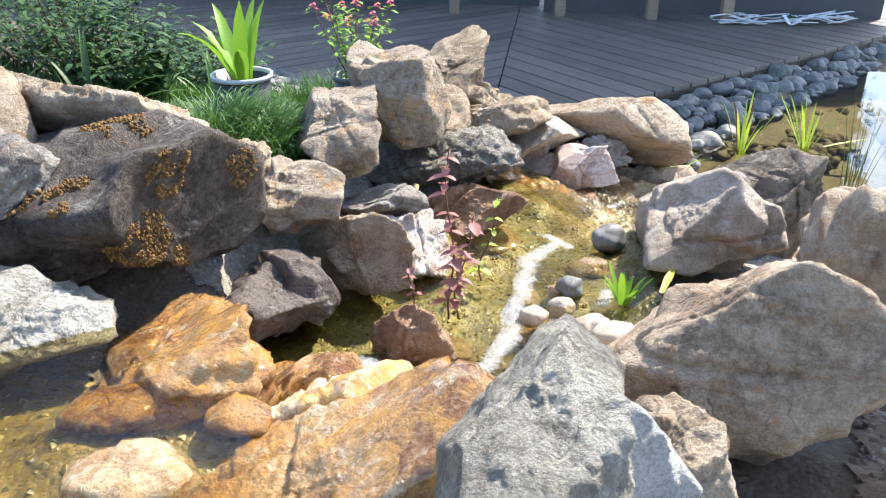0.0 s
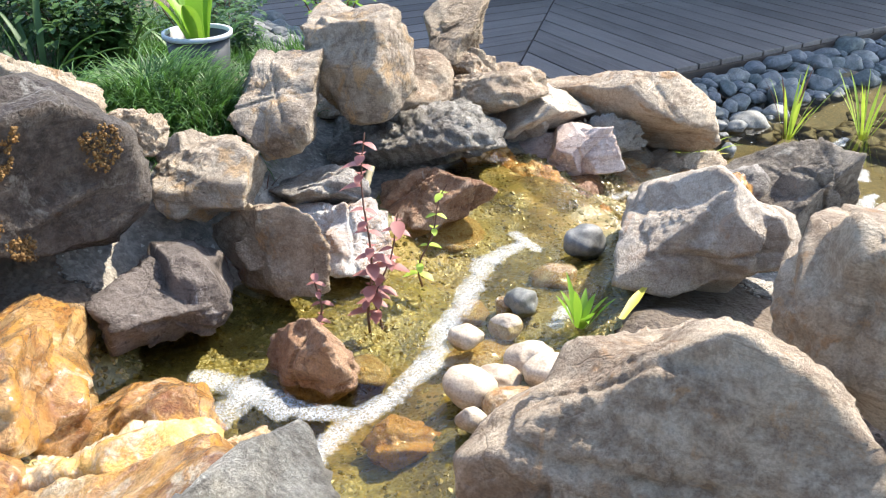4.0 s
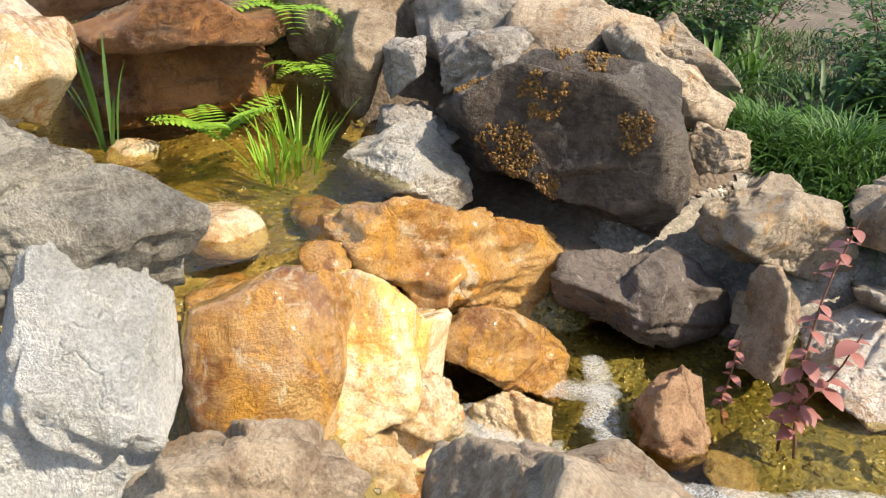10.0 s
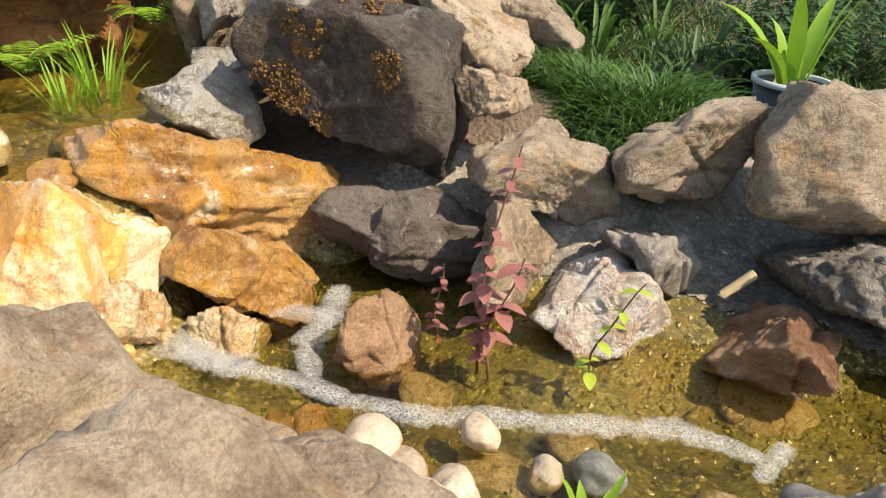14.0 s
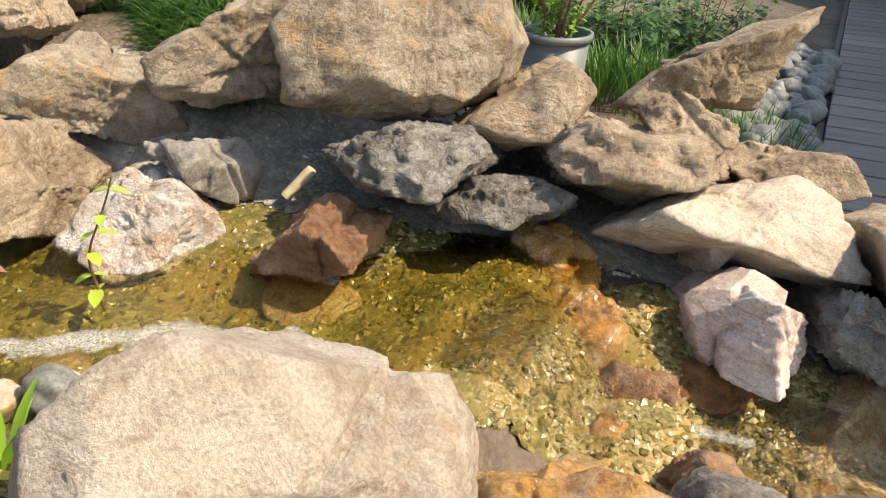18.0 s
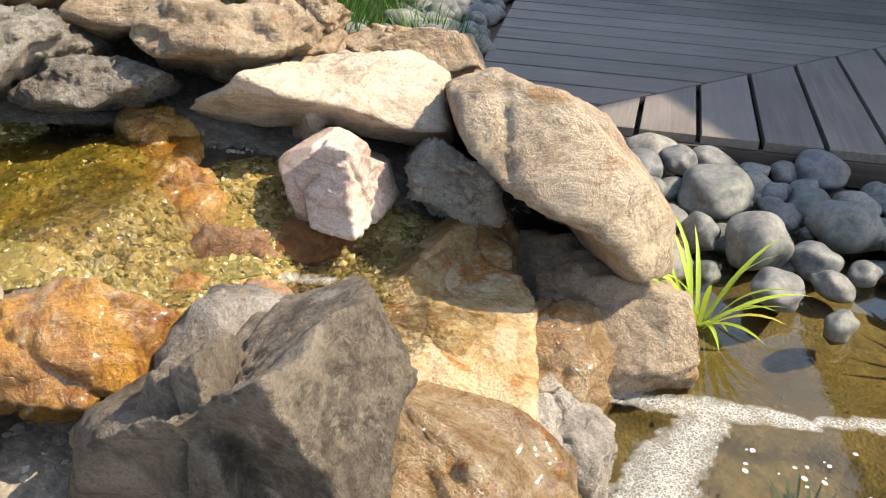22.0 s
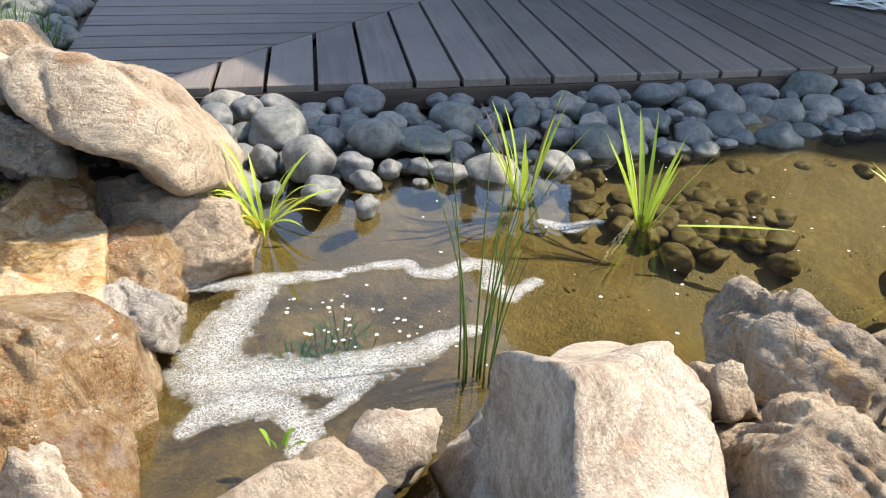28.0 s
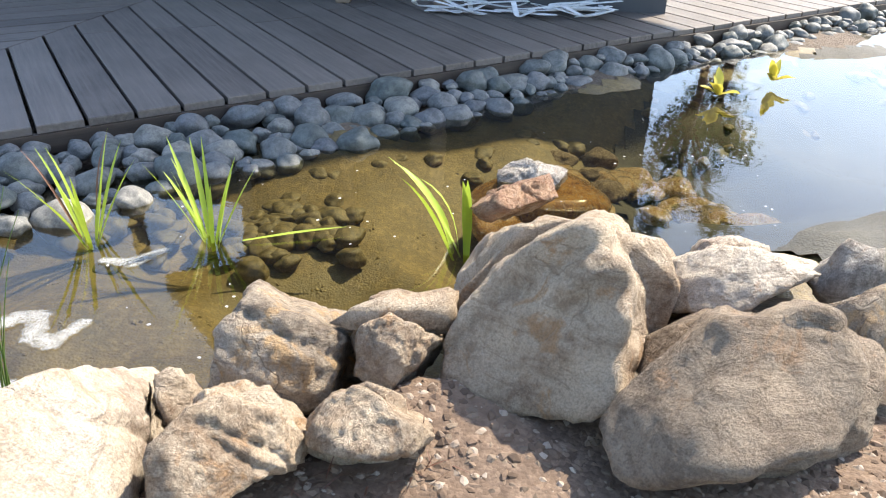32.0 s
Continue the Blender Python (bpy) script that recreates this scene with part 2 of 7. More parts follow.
def earth():
    m = Nodes("earth")
    big, mid, fine = m.noise(1.4, 6, 0.6), m.noise(16, 7, 0.7), m.noise(120, 4, 0.7)
    c = m.ramp(big, (0.4, (0.06, 0.044, 0.03)), (0.5, (0.1, 0.074, 0.05)), (0.6, (0.16, 0.12, 0.085)))
    c = m.mix(m.ramp(mid, (0.4, 0.0), (0.7, 0.7)), c, (0.15, 0.115, 0.08))
    v = m.voronoi(75)
    c = m.mix(m.ramp(v.outputs["Color"], (0.6, 0.0), (0.85, 0.4)), c, (0.2, 0.165, 0.125))
    h = m.maths("ADD", m.maths("MULTIPLY", mid, 1.2), m.maths("ADD", m.maths("MULTIPLY", fine, 0.3), m.maths("MULTIPLY", v.outputs["Distance"], -0.4)))
    return m.done(c, 0.92, m.bump(h, 0.9, 0.02))


EARTH = earth()


def gravel(name, a, b, c3, rough=0.7):
    m = Nodes(name)
    isl = m.t.nodes.new("ShaderNodeNewGeometry").outputs["Random Per Island"]
    c = m.ramp(isl, (0.0, a), (0.5, b), (1.0, c3))
    c = m.mix(m.ramp(m.noise(140, 4, 0.7), (0.35, 0.4), (0.7, 0.0)), c, m.mix(0.6, c, (0.03, 0.025, 0.02)))
    return m.done(c, rough, m.bump(m.noise(220, 3, 0.6), 0.3, 0.004))


GRAVEL = gravel("river_gravel", (0.12, 0.105, 0.085), (0.34, 0.3, 0.245), (0.66, 0.61, 0.52))
GRAVEL_WET = gravel("wet_algae_gravel", (0.08, 0.062, 0.014), (0.2, 0.155, 0.042), (0.37, 0.3, 0.13), 0.22)
GRAVEL_POND = gravel("pond_gravel", (0.085, 0.06, 0.018), (0.16, 0.112, 0.036), (0.28, 0.21, 0.085), 0.5)
SOIL_BITS = gravel("soil_stones", (0.11, 0.078, 0.052), (0.22, 0.165, 0.115), (0.4, 0.33, 0.26), 0.9)
CLODS = gravel("soil_clods", (0.085, 0.055, 0.035), (0.15, 0.1, 0.066), (0.24, 0.17, 0.118), 0.95)


def water(name, tint, scale, strength, rough=0.02, ior=1.36):
    m = Nodes(name)
    geo = m.t.nodes.new("ShaderNodeNewGeometry").outputs["Position"]
    h = m.maths("ADD", m.noise(scale, 3, 0.5, geo, 0.8), m.maths("MULTIPLY", m.noise(scale * 3.7, 2, 0.5, geo, 0.5), 0.35))
    nrm = m.bump(h, strength, 0.02)
    clear = m.put("BsdfTransparent", Color=tint)
    gloss = m.put("BsdfGlossy", Color=(1, 1, 1), Roughness=rough)
    m.plug(nrm, gloss.inputs["Normal"])
    fr = m.put("Fresnel", IOR=ior)
    m.plug(nrm, fr.inputs["Normal"])
    mix = m.t.nodes.new("ShaderNodeMixShader")
    m.plug(fr.outputs[0], mix.inputs[0])
    m.plug(clear.outputs[0], mix.inputs[1])
    m.plug(gloss.outputs[0], mix.inputs[2])
    m.t.links.new(mix.outputs[0], m.t.nodes["Material Output"].inputs["Surface"])
    return m.mat


POND_WATER = water("pond_water", (0.76, 0.745, 0.58), 5.0, 0.035, ior=1.48)
STREAM_WATER = water("stream_water", (0.9, 0.87, 0.64), 30.0, 0.28)
FALL_WATER = water("falling_water", (0.96, 0.94, 0.86), 44.0, 0.85, 0.1)


def foam_mat():
    """Bubbles that thin out where the raft is thin."""
    m = Nodes("foam")
    thick = m.t.nodes.new("ShaderNodeAttribute")
    thick.attribute_name = "thickness"
    v = m.voronoi(230, "DISTANCE_TO_EDGE").outputs["Distance"]
    big = m.voronoi(130, "DISTANCE_TO_EDGE").outputs["Distance"]
    film = m.maths("MULTIPLY", m.ramp(v, (0.03, 1.0), (0.34, 0.2)), m.ramp(big, (0.02, 1.0), (0.4, 0.42)))
    wisp = m.maths("ADD", thick.outputs["Fac"], m.maths("MULTIPLY", m.maths("SUBTRACT", m.noise(38, 6, 0.7), 0.5), 1.1))
    cover = m.maths("MULTIPLY", m.ramp(wisp, (0.12, 0.0), (0.3, 0.42), (0.8, 0.8)), film)
    m.done((0.54, 0.55, 0.53), 0.4, m.bump(m.maths("ADD", v, big), 0.5, 0.004))
    clear = m.put("BsdfTransparent")
    mix = m.t.nodes.new("ShaderNodeMixShader")
    m.plug(cover, mix.inputs[0])
    m.plug(clear.outputs[0], mix.inputs[1])
    m.plug(m.b.outputs[0], mix.inputs[2])
    m.t.links.new(mix.outputs[0], m.t.nodes["Material Output"].inputs["Surface"])
    return m.mat


FOAM = foam_mat()


def wood(name, a, b, c3):
    m = Nodes(name)
    off = m.put("VectorMath", Vector=m.pos)
    m.plug(m.put("CombineXYZ", X=m.maths("MULTIPLY", m.rnd, 9.0), Y=m.maths("MULTIPLY", m.rnd, 23.0), Z=m.rnd).outputs[0], off.inputs[1])
    m.pos = off.outputs[0]
    grain = m.noise(1.0, 8, 0.65, m.stretch(3, 70, 70))
    patch = m.noise(2.2, 5, 0.6)
    c = m.ramp(grain, (0.32, a), (0.5, b), (0.7, c3))
    c = m.mix(m.maths("MULTIPLY", m.rnd, 0.6), c, a)
    c = m.mix(m.maths("MULTIPLY", m.maths("FRACT", m.maths("MULTIPLY", m.rnd, 13.7)), 0.5), c, c3)
    c = m.mix(m.ramp(patch, (0.45, 0.0), (0.7, 0.5)), c, c3)
    return m.done(c, 0.6, m.bump(m.maths("ADD", grain, m.maths("MULTIPLY", m.noise(1, 4, 0.6, m.stretch(6, 220, 220)), 0.5)), 0.5, 0.004))


DECK_WOOD = wood("weathered_deck_wood", (0.058, 0.047, 0.038), (0.114, 0.093, 0.077), (0.195, 0.165, 0.138))
FASCIA = wood("dark_fascia_wood", (0.035, 0.025, 0.018), (0.06, 0.042, 0.03), (0.09, 0.065, 0.045))
POST_WOOD = wood("post_wood", (0.14, 0.1, 0.07), (0.22, 0.16, 0.11), (0.28, 0.21, 0.15))


def leafy(name, a, b, rough=0.5, light=0.35):
    m = Nodes(name)
    isl = m.t.nodes.new("ShaderNodeNewGeometry").outputs["Random Per Island"]
    c = m.mix(isl, a, b)
    c = m.mix(m.ramp(m.noise(40, 3, 0.6), (0.4, 0.0), (0.7, 0.4)), c, b)
    m.done(c, rough, m.bump(m.noise(300, 2, 0.5), 0.2, 0.002))
    tr = m.put("BsdfTranslucent", Color=c)
    mix = m.t.nodes.new("ShaderNodeMixShader")
    mix.inputs[0].default_value = light
    m.plug(m.b.outputs[0], mix.inputs[1])
    m.plug(tr.outputs[0], mix.inputs[2])
    m.t.links.new(mix.outputs[0], m.t.nodes["Material Output"].inputs["Surface"])
    return m.mat


GRASS = leafy("grass_green", (0.022, 0.07, 0.014), (0.1, 0.21, 0.036))
IRIS = leafy("iris_green", (0.2, 0.34, 0.03), (0.46, 0.56, 0.07))
YELLOW_LEAF = leafy("yellow_leaf", (0.5, 0.42, 0.04), (0.62, 0.55, 0.1))
FERN = leafy("fern_green", (0.1, 0.25, 0.02), (0.28, 0.45, 0.04))
SHRUB = leafy("shrub_green", (0.022, 0.06, 0.014), (0.07, 0.14, 0.032))
RED_LEAF = leafy("red_leaf", (0.24, 0.05, 0.06), (0.4, 0.2, 0.16))
REED = leafy("reed_green", (0.05, 0.12, 0.025), (0.16, 0.24, 0.05))
PETAL = leafy("red_petal", (0.6, 0.05, 0.08), (0.75, 0.2, 0.22))
STEM = leafy("brown_stem", (0.1, 0.05, 0.035), (0.17, 0.08, 0.05), 0.6, 0.1)
MOSS = leafy("rusty_moss", (0.09, 0.048, 0.016), (0.24, 0.13, 0.036), 0.9, 0.1)


def plain(name, color, rough=0.5, grain=30.0, **more):
    m = Nodes(name)
    n = m.noise(grain, 5, 0.65)
    c = m.mix(m.ramp(n, (0.35, 0.0), (0.7, 0.35)), color, tuple(v * 0.55 for v in color))
    return m.done(c, rough, m.bump(n, 0.15, 0.004), **more)


WALL_DARK = plain("dark_cladding", (0.06, 0.062, 0.066), 0.6, 4.0)
SHADE_SHEET = plain("shade_sheet", (0.12, 0.12, 0.125), 0.6, 6.0)
POT = plain("dark_pot_plastic", (0.035, 0.038, 0.04), 0.45)
POT_GREY = plain("grey_green_pot_plastic", (0.13, 0.145, 0.135), 0.5)
POT_RIM = plain("pale_pot_rim", (0.5, 0.52, 0.52), 0.5)
ROPE = plain("white_strap", (0.72, 0.72, 0.7), 0.7)
CUT_WOOD = plain("cut_wood", (0.62, 0.5, 0.28), 0.7, 60)


# ---- ground ----
def blend(points, x, y, power=3.2, soft=0.05):
    """A height carried smoothly between the places given as (x, y, z)."""
    p = np.array(points)
    d2 = (x[..., None] - p[:, 0]) ** 2 + (y[..., None] - p[:, 1]) ** 2 + soft ** 2
    w = d2 ** (-power / 2)
    return (w * p[:, 2]).sum(-1) / w.sum(-1)


NEAR_BANK = [(0, 0, 0.5), (0.5, 0.4, 0.5), (1.0, 0.9, 0.42), (1.3, 1.5, 0.33), (1.6, 2.1, 0.22), (2.0, 2.4, 0.17), (2.4, 2.75, 0.17), (2.55, 2.98, 0.2), (2.8, 3.08, 0.18), (2.9, 2.8, 0.15), (2.2, 2.7, 0.17),
             (3.5, 2.8, 0.12), (-1.0, -0.5, 0.6), (1, -1, 0.4), (3, 1, 0.2), (5, 2.5, 0.1), (1.25, 2.15, 0.2), (1.0, 1.7, 0.3), (9, 3, 0.1), (6, -6, 0.2)]
POND_BED = [(1.3, 2.62, -0.05), (1.5, 2.66, -0.05), (1.62, 2.76, -0.05), (1.4, 2.45, 0.04), (1.9, 2.95, -0.03), (2.5, 3.25, 0.02), (3.2, 3.55, 0.0), (3.9, 3.9, 0.02), (1.15, 2.95, -0.1), (1.4, 3.2, -0.12), (1.8, 3.35, -0.14),
            (2.2, 3.7, -0.22), (2.8, 4.2, -0.3), (3.5, 5.0, -0.35), (4.5, 5.6, -0.35), (6, 6, -0.4), (8, 7.2, -0.4), (1.8, 4.0, -0.14), (6, 4.1, 0.05), (9, 5.6, 0.05)]
BEACH = [(0.95, 3.6, -0.04), (1.1, 3.48, -0.09), (1.3, 3.8, -0.08), (1.2, 4.12, -0.02), (0.8, 3.85, 0.03), (2.0, 4.95, 0.02), (3.2, 5.85, 0.02), (4.5, 6.85, 0.02), (1, 5, 0.0), (3, 7, 0.0), (-0.5, 5, 0.02),
         (6, 9, 0.0), (-3, 8, 0.02), (-2, 7, 0.0), (-1.4, 6, 0.0), (-1, 7, 0.0), (-2.3, 6.3, 0.02), (-3, 7.3, 0.02), (-0.2, 6.4, 0.0), (-2.6, 7.6, 0.0), (2.45, 5.1, -0.06), (1.5, 4.1, -0.08), (3.6, 5.95, -0.06), (7, 8.7, 0.0), (12, 12, 0.0)]
STREAM_BED = [(-0.3, 1.35, 0.22), (0, 1.5, 0.22), (0.15, 1.7, 0.24), (0.2, 2.0, 0.25), (0.25, 2.3, 0.27), (0.4, 2.45, 0.29), (0.55, 2.55, 0.2), (0.75, 2.55, 0.15), (0.7, 2.68, 0.155),
              (0.85, 2.75, 0.14), (0.6, 2.75, 0.16), (0.3, 1.35, 0.31), (0.42, 1.5, 0.34), (0.6, 1.65, 0.4), (0.42, 1.8, 0.29), (0.5, 2.0, 0.31), (0.3, 2.5, 0.3), (0.9, 2.95, -0.05), (0.08, 1.25, 0.27), (0.55, 2.3, 0.3), (0.3, 2.42, 0.305), (0.2, 2.6, 0.31), (0.38, 2.55, 0.318), (0.45, 2.5, 0.318), (0.5, 2.42, 0.318), (0.52, 2.36, 0.318), (0.12, 2.68, 0.322), (0.5, 2.6, 0.2), (0.56, 2.52, 0.19), (0.6, 2.44, 0.19), (0.44, 2.66, 0.21)]
LEFT_BANK = [(-0.2, 1.7, 0.28), (-0.4, 1.6, 0.3), (-0.15, 2.15, 0.35), (0.0, 2.35, 0.35), (-0.05, 2.55, 0.36), (0.3, 2.75, 0.27), (0.1, 2.75, 0.33), (-0.42, 2.1, 0.46),
             (-0.5, 2.4, 0.53), (-0.8, 2.0, 0.6), (-0.7, 2.8, 0.5), (-0.4, 3.3, 0.4), (0.0, 3.3, 0.22), (0.1, 3.62, 0.05), (-0.15, 3.72, 0.06), (-0.1, 4.0, 0.02), (0.3, 3.95, 0.02), (-0.3, 4.3, 0.03), (-0.6, 3.9, 0.12), (-0.55, 4.9, 0.05), (-1.5, 3, 0.5), (-2, 2, 0.7), (-0.25, 2.95, 0.42), (-1.2, 4.5, 0.12), (-3, 4, 0.5)]
UPPER = [(-0.9, 0.95, 0.5), (-1.2, 0.9, 0.5), (-0.6, 0.9, 0.54), (-0.38, 0.95, 0.54), (-0.25, 0.8, 0.52), (-0.05, 0.85, 0.45), (-1.2, 0.5, 0.5), (-1.6, 1.3, 0.7), (-2.2, 0.5, 0.8), (-0.5, 0.35, 0.6), (-0.55, 1.55, 0.45), (-0.7, 1.7, 0.55), (-4, 0, 1.3), (-2.2, 1.4, 0.85), (-3, 1.5, 1.1), (-2.6, 0.8, 1.1)]
GROUND_POINTS = NEAR_BANK + POND_BED + BEACH + STREAM_BED + LEFT_BANK + UPPER


def height(x, y):
    x, y = np.asarray(x, float), np.asarray(y, float)
    return blend(GROUND_POINTS, x, y)


def mesh_of(name, verts, faces, smooth=True):
    me = bpy.data.meshes.new(name)
    me.from_pydata([tuple(v) for v in verts], [], [tuple(f) for f in faces])
    if smooth:
        me.polygons.foreach_set("use_smooth", [True] * len(me.polygons))
    me.update()
    return me


def mesh_np(name, v, f, smooth=False):
    v, f = np.asarray(v, np.float32), np.asarray(f, np.int32)
    me = bpy.data.meshes.new(name)
    me.vertices.add(len(v))
    me.vertices.foreach_set("co", v.ravel())
    k = f.shape[1]
    me.loops.add(f.size)
    me.loops.foreach_set("vertex_index", f.ravel())
    me.polygons.add(len(f))
    me.polygons.foreach_set("loop_start", np.arange(0, f.size, k, dtype=np.int32))
    me.polygons.foreach_set("use_smooth", np.full(len(f), smooth))
    me.update(calc_edges=True)
    me.validate()
    return me


def thing(name, me, mat, label="", category="", group="", kind="", at=None):
    ob = new(name, me)
    if mat and not me.materials:
        me.materials.append(mat)
    if at is not None:
        ob.matrix_world = at
    return tagged(ob, label, category, group, kind)


def part(name, me, mat, parent, label=""):
    ob = new(name, me)
    if mat and not me.materials:
        me.materials.append(mat)
    ob.parent = parent
    return tagged(ob, label)


def axis(lo, hi, step, far, n=14):
    mid = np.arange(lo, hi, step)
    out = np.geomspace(step * 2, far, n)
    return np.concatenate([lo - out[::-1], mid, mid[-1] + out])


def grid_mesh(name, xs, ys, zfun):
    X, Y = np.meshgrid(xs, ys)
    Z = zfun(X, Y)
    n = len(xs)
    v = np.stack([X.ravel(), Y.ravel(), Z.ravel()], 1)
    i = (np.arange(len(ys) - 1)[:, None] * n + np.arange(n - 1)[None]).ravel()
    return mesh_of(name, v, np.stack([i, i + 1, i + n + 1, i + n], 1))


def ground_z(X, Y):
    Z = height(X, Y)
    rough = np.array([noise.fractal((a * 3.1, b * 3.1, 0.0), 0.8, 2.1, 5) for a, b in zip(X.ravel(), Y.ravel())]).reshape(X.shape)
    near = np.exp(-((X - 1) ** 2 + (Y - 2) ** 2) / 30)
    return Z + 0.022 * rough * near


ground = thing("ground", grid_mesh("ground", axis(-2.6, 4.6, 0.035, 400), axis(-0.6, 6.0, 0.035, 400), ground_z), EARTH,
               "brown soil and gravel ground sloping to a pond", "ground", kind="structure")


def sheet(name, outline, z, mat, label, step=0.03):
    """A flat water surface with the given shore line."""
    bm = bmesh.new()
    vs = [bm.verts.new((x, y, z)) for x, y in outline]
    face = bm.faces.new(vs)
    face.normal_update()
    if face.normal.z < 0:
        face.normal_flip()
    me = bpy.data.meshes.new(name)
    bm.to_mesh(me)
    bm.free()
    return thing(name, me, mat, label, "water", kind="structure")


POND_Z, STREAM_Z, UPPER_Z, LEDGE_Z = 0.0, 0.325, 0.6, 0.18
sheet("pond_water", [(0.8, 3.65), (0.95, 2.95), (1.12, 2.5), (1.5, 2.5), (1.9, 2.72), (2.6, 3.05), (3.5, 3.35), (6, 4.1), (9.5, 5.5), (16, 9), (12, 11.8), (4.4, 6.75), (1.2, 4.25)], POND_Z, POND_WATER, "still pond water with sky reflections")
sheet("stream_water", [(-0.45, 1.15), (-0.55, 1.55), (-0.3, 1.9), (-0.1, 2.3), (0.15, 2.62), (0.3, 2.74), (0.44, 2.5), (0.45, 2.3), (0.55, 2.0), (0.42, 1.6), (0.3, 1.3), (0.05, 1.05), (-0.2, 1.1)], STREAM_Z, STREAM_WATER, "clear shallow stream pool water")
sheet("upper_water", [(-2, 0.2), (-1.7, 1.1), (-0.9, 1.2), (-0.6, 1.22), (-0.42, 1.05), (-0.28, 0.92), (-0.22, 0.75), (-0.4, 0.55), (-0.6, 0.4), (-1, 0.2)], UPPER_Z, STREAM_WATER, "clear shallow upper pool water")
sheet("ledge_water", [(0.45, 2.55), (0.5, 2.8), (0.7, 2.98), (0.9, 2.75), (0.85, 2.5), (0.65, 2.4)], LEDGE_Z, FALL_WATER, "thin sheet of water on a rock ledge")

# ---- deck ----
CORNER = Vector((0.21, 3.77))
DECK_ANGLE = radians(37.5)
DU, DV = Vector((math.cos(DECK_ANGLE), math.sin(DECK_ANGLE))), Vector((-math.sin(DECK_ANGLE), math.cos(DECK_ANGLE)))
DECK_Z = 0.12


def deck_xy(u, v):
    return CORNER + DU * u + DV * v


def on_deck(u, v, z=0.0, turn=0.0):
    p = deck_xy(u, v)
    return Matrix.Translation((p.x, p.y, z)) @ Matrix.Rotation(DECK_ANGLE + turn, 4, "Z")


deck = new("deck")
tagged(deck, "weathered grey-brown timber deck with mitred boards", "deck", kind="structure")


def prism(name, outline, z0, z1, bevel=0.003):
    """A flat board with the given outline (counter-clockwise) and slightly eased top edges."""
    n = len(outline)
    c = sum((Vector(p) for p in outline), Vector((0, 0))) / n
    ins = [Vector(p) + (c - Vector(p)).normalized() * bevel * 1.4 for p in outline]
    v = [(x, y, z0) for x, y in outline] + [(x, y, z1 - bevel) for x, y in outline] + [(p.x, p.y, z1) for p in ins]
    f = [tuple(range(n))[::-1], tuple(range(2 * n, 3 * n))]
    for k in range(2):
        f += [(k * n + i, k * n + (i + 1) % n, (k + 1) * n + (i + 1) % n, (k + 1) * n + i) for i in range(n)]
    return mesh_of(name, v, f, False)


BOARD, GAP, DEPTH, SKEW = 0.169, 0.015, 3.6, 0.0875


def board(u0, v0, u1, v1, cut0=0.0, cut1=0.0, along_v=True):
    """One board of the deck, in deck coordinates; cut0 and cut1 slant its far end along the mitre."""
    if along_v:
        pts = [(u0, v0), (u1, v0), (u1, v1 + cut1), (u0, v1 + cut0)]
    else:
        pts = [(u0, v0), (u1 + cut0, v0), (u1 + cut1, v1), (u0, v1)]
    if along_v:
        pts = [(u + SKEW * v, v) for u, v in pts]
    c = Vector((sum(p[0] for p in pts) / 4, sum(p[1] for p in pts) / 4))
    turn = math.atan2(1, SKEW) if along_v else 0.0
    co, si = math.cos(turn), math.sin(turn)
    local = [((u - c.x) * co + (v - c.y) * si, (v - c.y) * co - (u - c.x) * si) for u, v in pts]
    me = prism("board", local, -0.028, 0.0)
    m = on_deck(c.x, c.y, DECK_Z, turn)
    ob = part("board", me, DECK_WOOD, deck)
    ob.matrix_world = m
    return ob


rng = random.Random(4)
board(0.01, 0, 0.1 - GAP / 2, 0.005, 0, 0.08)
for k in range(56):
    a, b = k * BOARD + 0.1 + GAP / 2, (k + 1) * BOARD + 0.1 - GAP / 2
    end = min(a / (1 - SKEW), DEPTH)
    slant = (b - a) / (1 - SKEW) if b / (1 - SKEW) < DEPTH else 0.0
    joint = 1.2 + rng.uniform(0, 0.2) + (0.9 if k % 3 == 0 else 0.0)
    if end > joint + 0.2:
        board(a, 0, b, joint - 0.004)
        board(a, joint + 0.004, b, end - 0.005, 0, slant)
    else:
        board(a, 0, b, max(end - 0.005, 0.001), 0, slant)
for k in range(31):
    a, b = k * BOARD + GAP / 2, (k + 1) * BOARD - GAP / 2
    board(-0.24, a, a - 0.005 if k < 21 else 1.6, b, 0, b - a if k < 21 else 0.0, along_v=False)
fascia = thing("deck_fascia", prism("deck_fascia", [(-0.25, -0.0), (9.4, -0.0), (9.4, 0.03), (-0.25, 0.03)], -0.1, -0.03), FASCIA,
               "dark timber fascia under the deck edge", "fascia", kind="structure", at=on_deck(0, -0.012, DECK_Z))
fascia_side = thing("deck_fascia", prism("deck_fascia", [(-0.27, 0.03), (-0.245, 0.03), (-0.245, 5.25), (-0.27, 5.25)], -0.1, -0.03), FASCIA,
                    "dark timber fascia under the deck edge", "fascia", kind="structure", at=on_deck(0, 0, DECK_Z))

# ---- building beyond the deck, and unseen roof panels added for its shade ----
def box_mesh(name, sx, sy, sz, bevel=0.006):
    bm = bmesh.new()
    bmesh.ops.create_cube(bm, size=1, matrix=Matrix.Diagonal((sx, sy, sz, 1)))
    bmesh.ops.bevel(bm, geom=bm.edges[:], offset=bevel, segments=2, affect="EDGES")
    me = bpy.data.meshes.new(name)
    bm.to_mesh(me)
    bm.free()
    return me


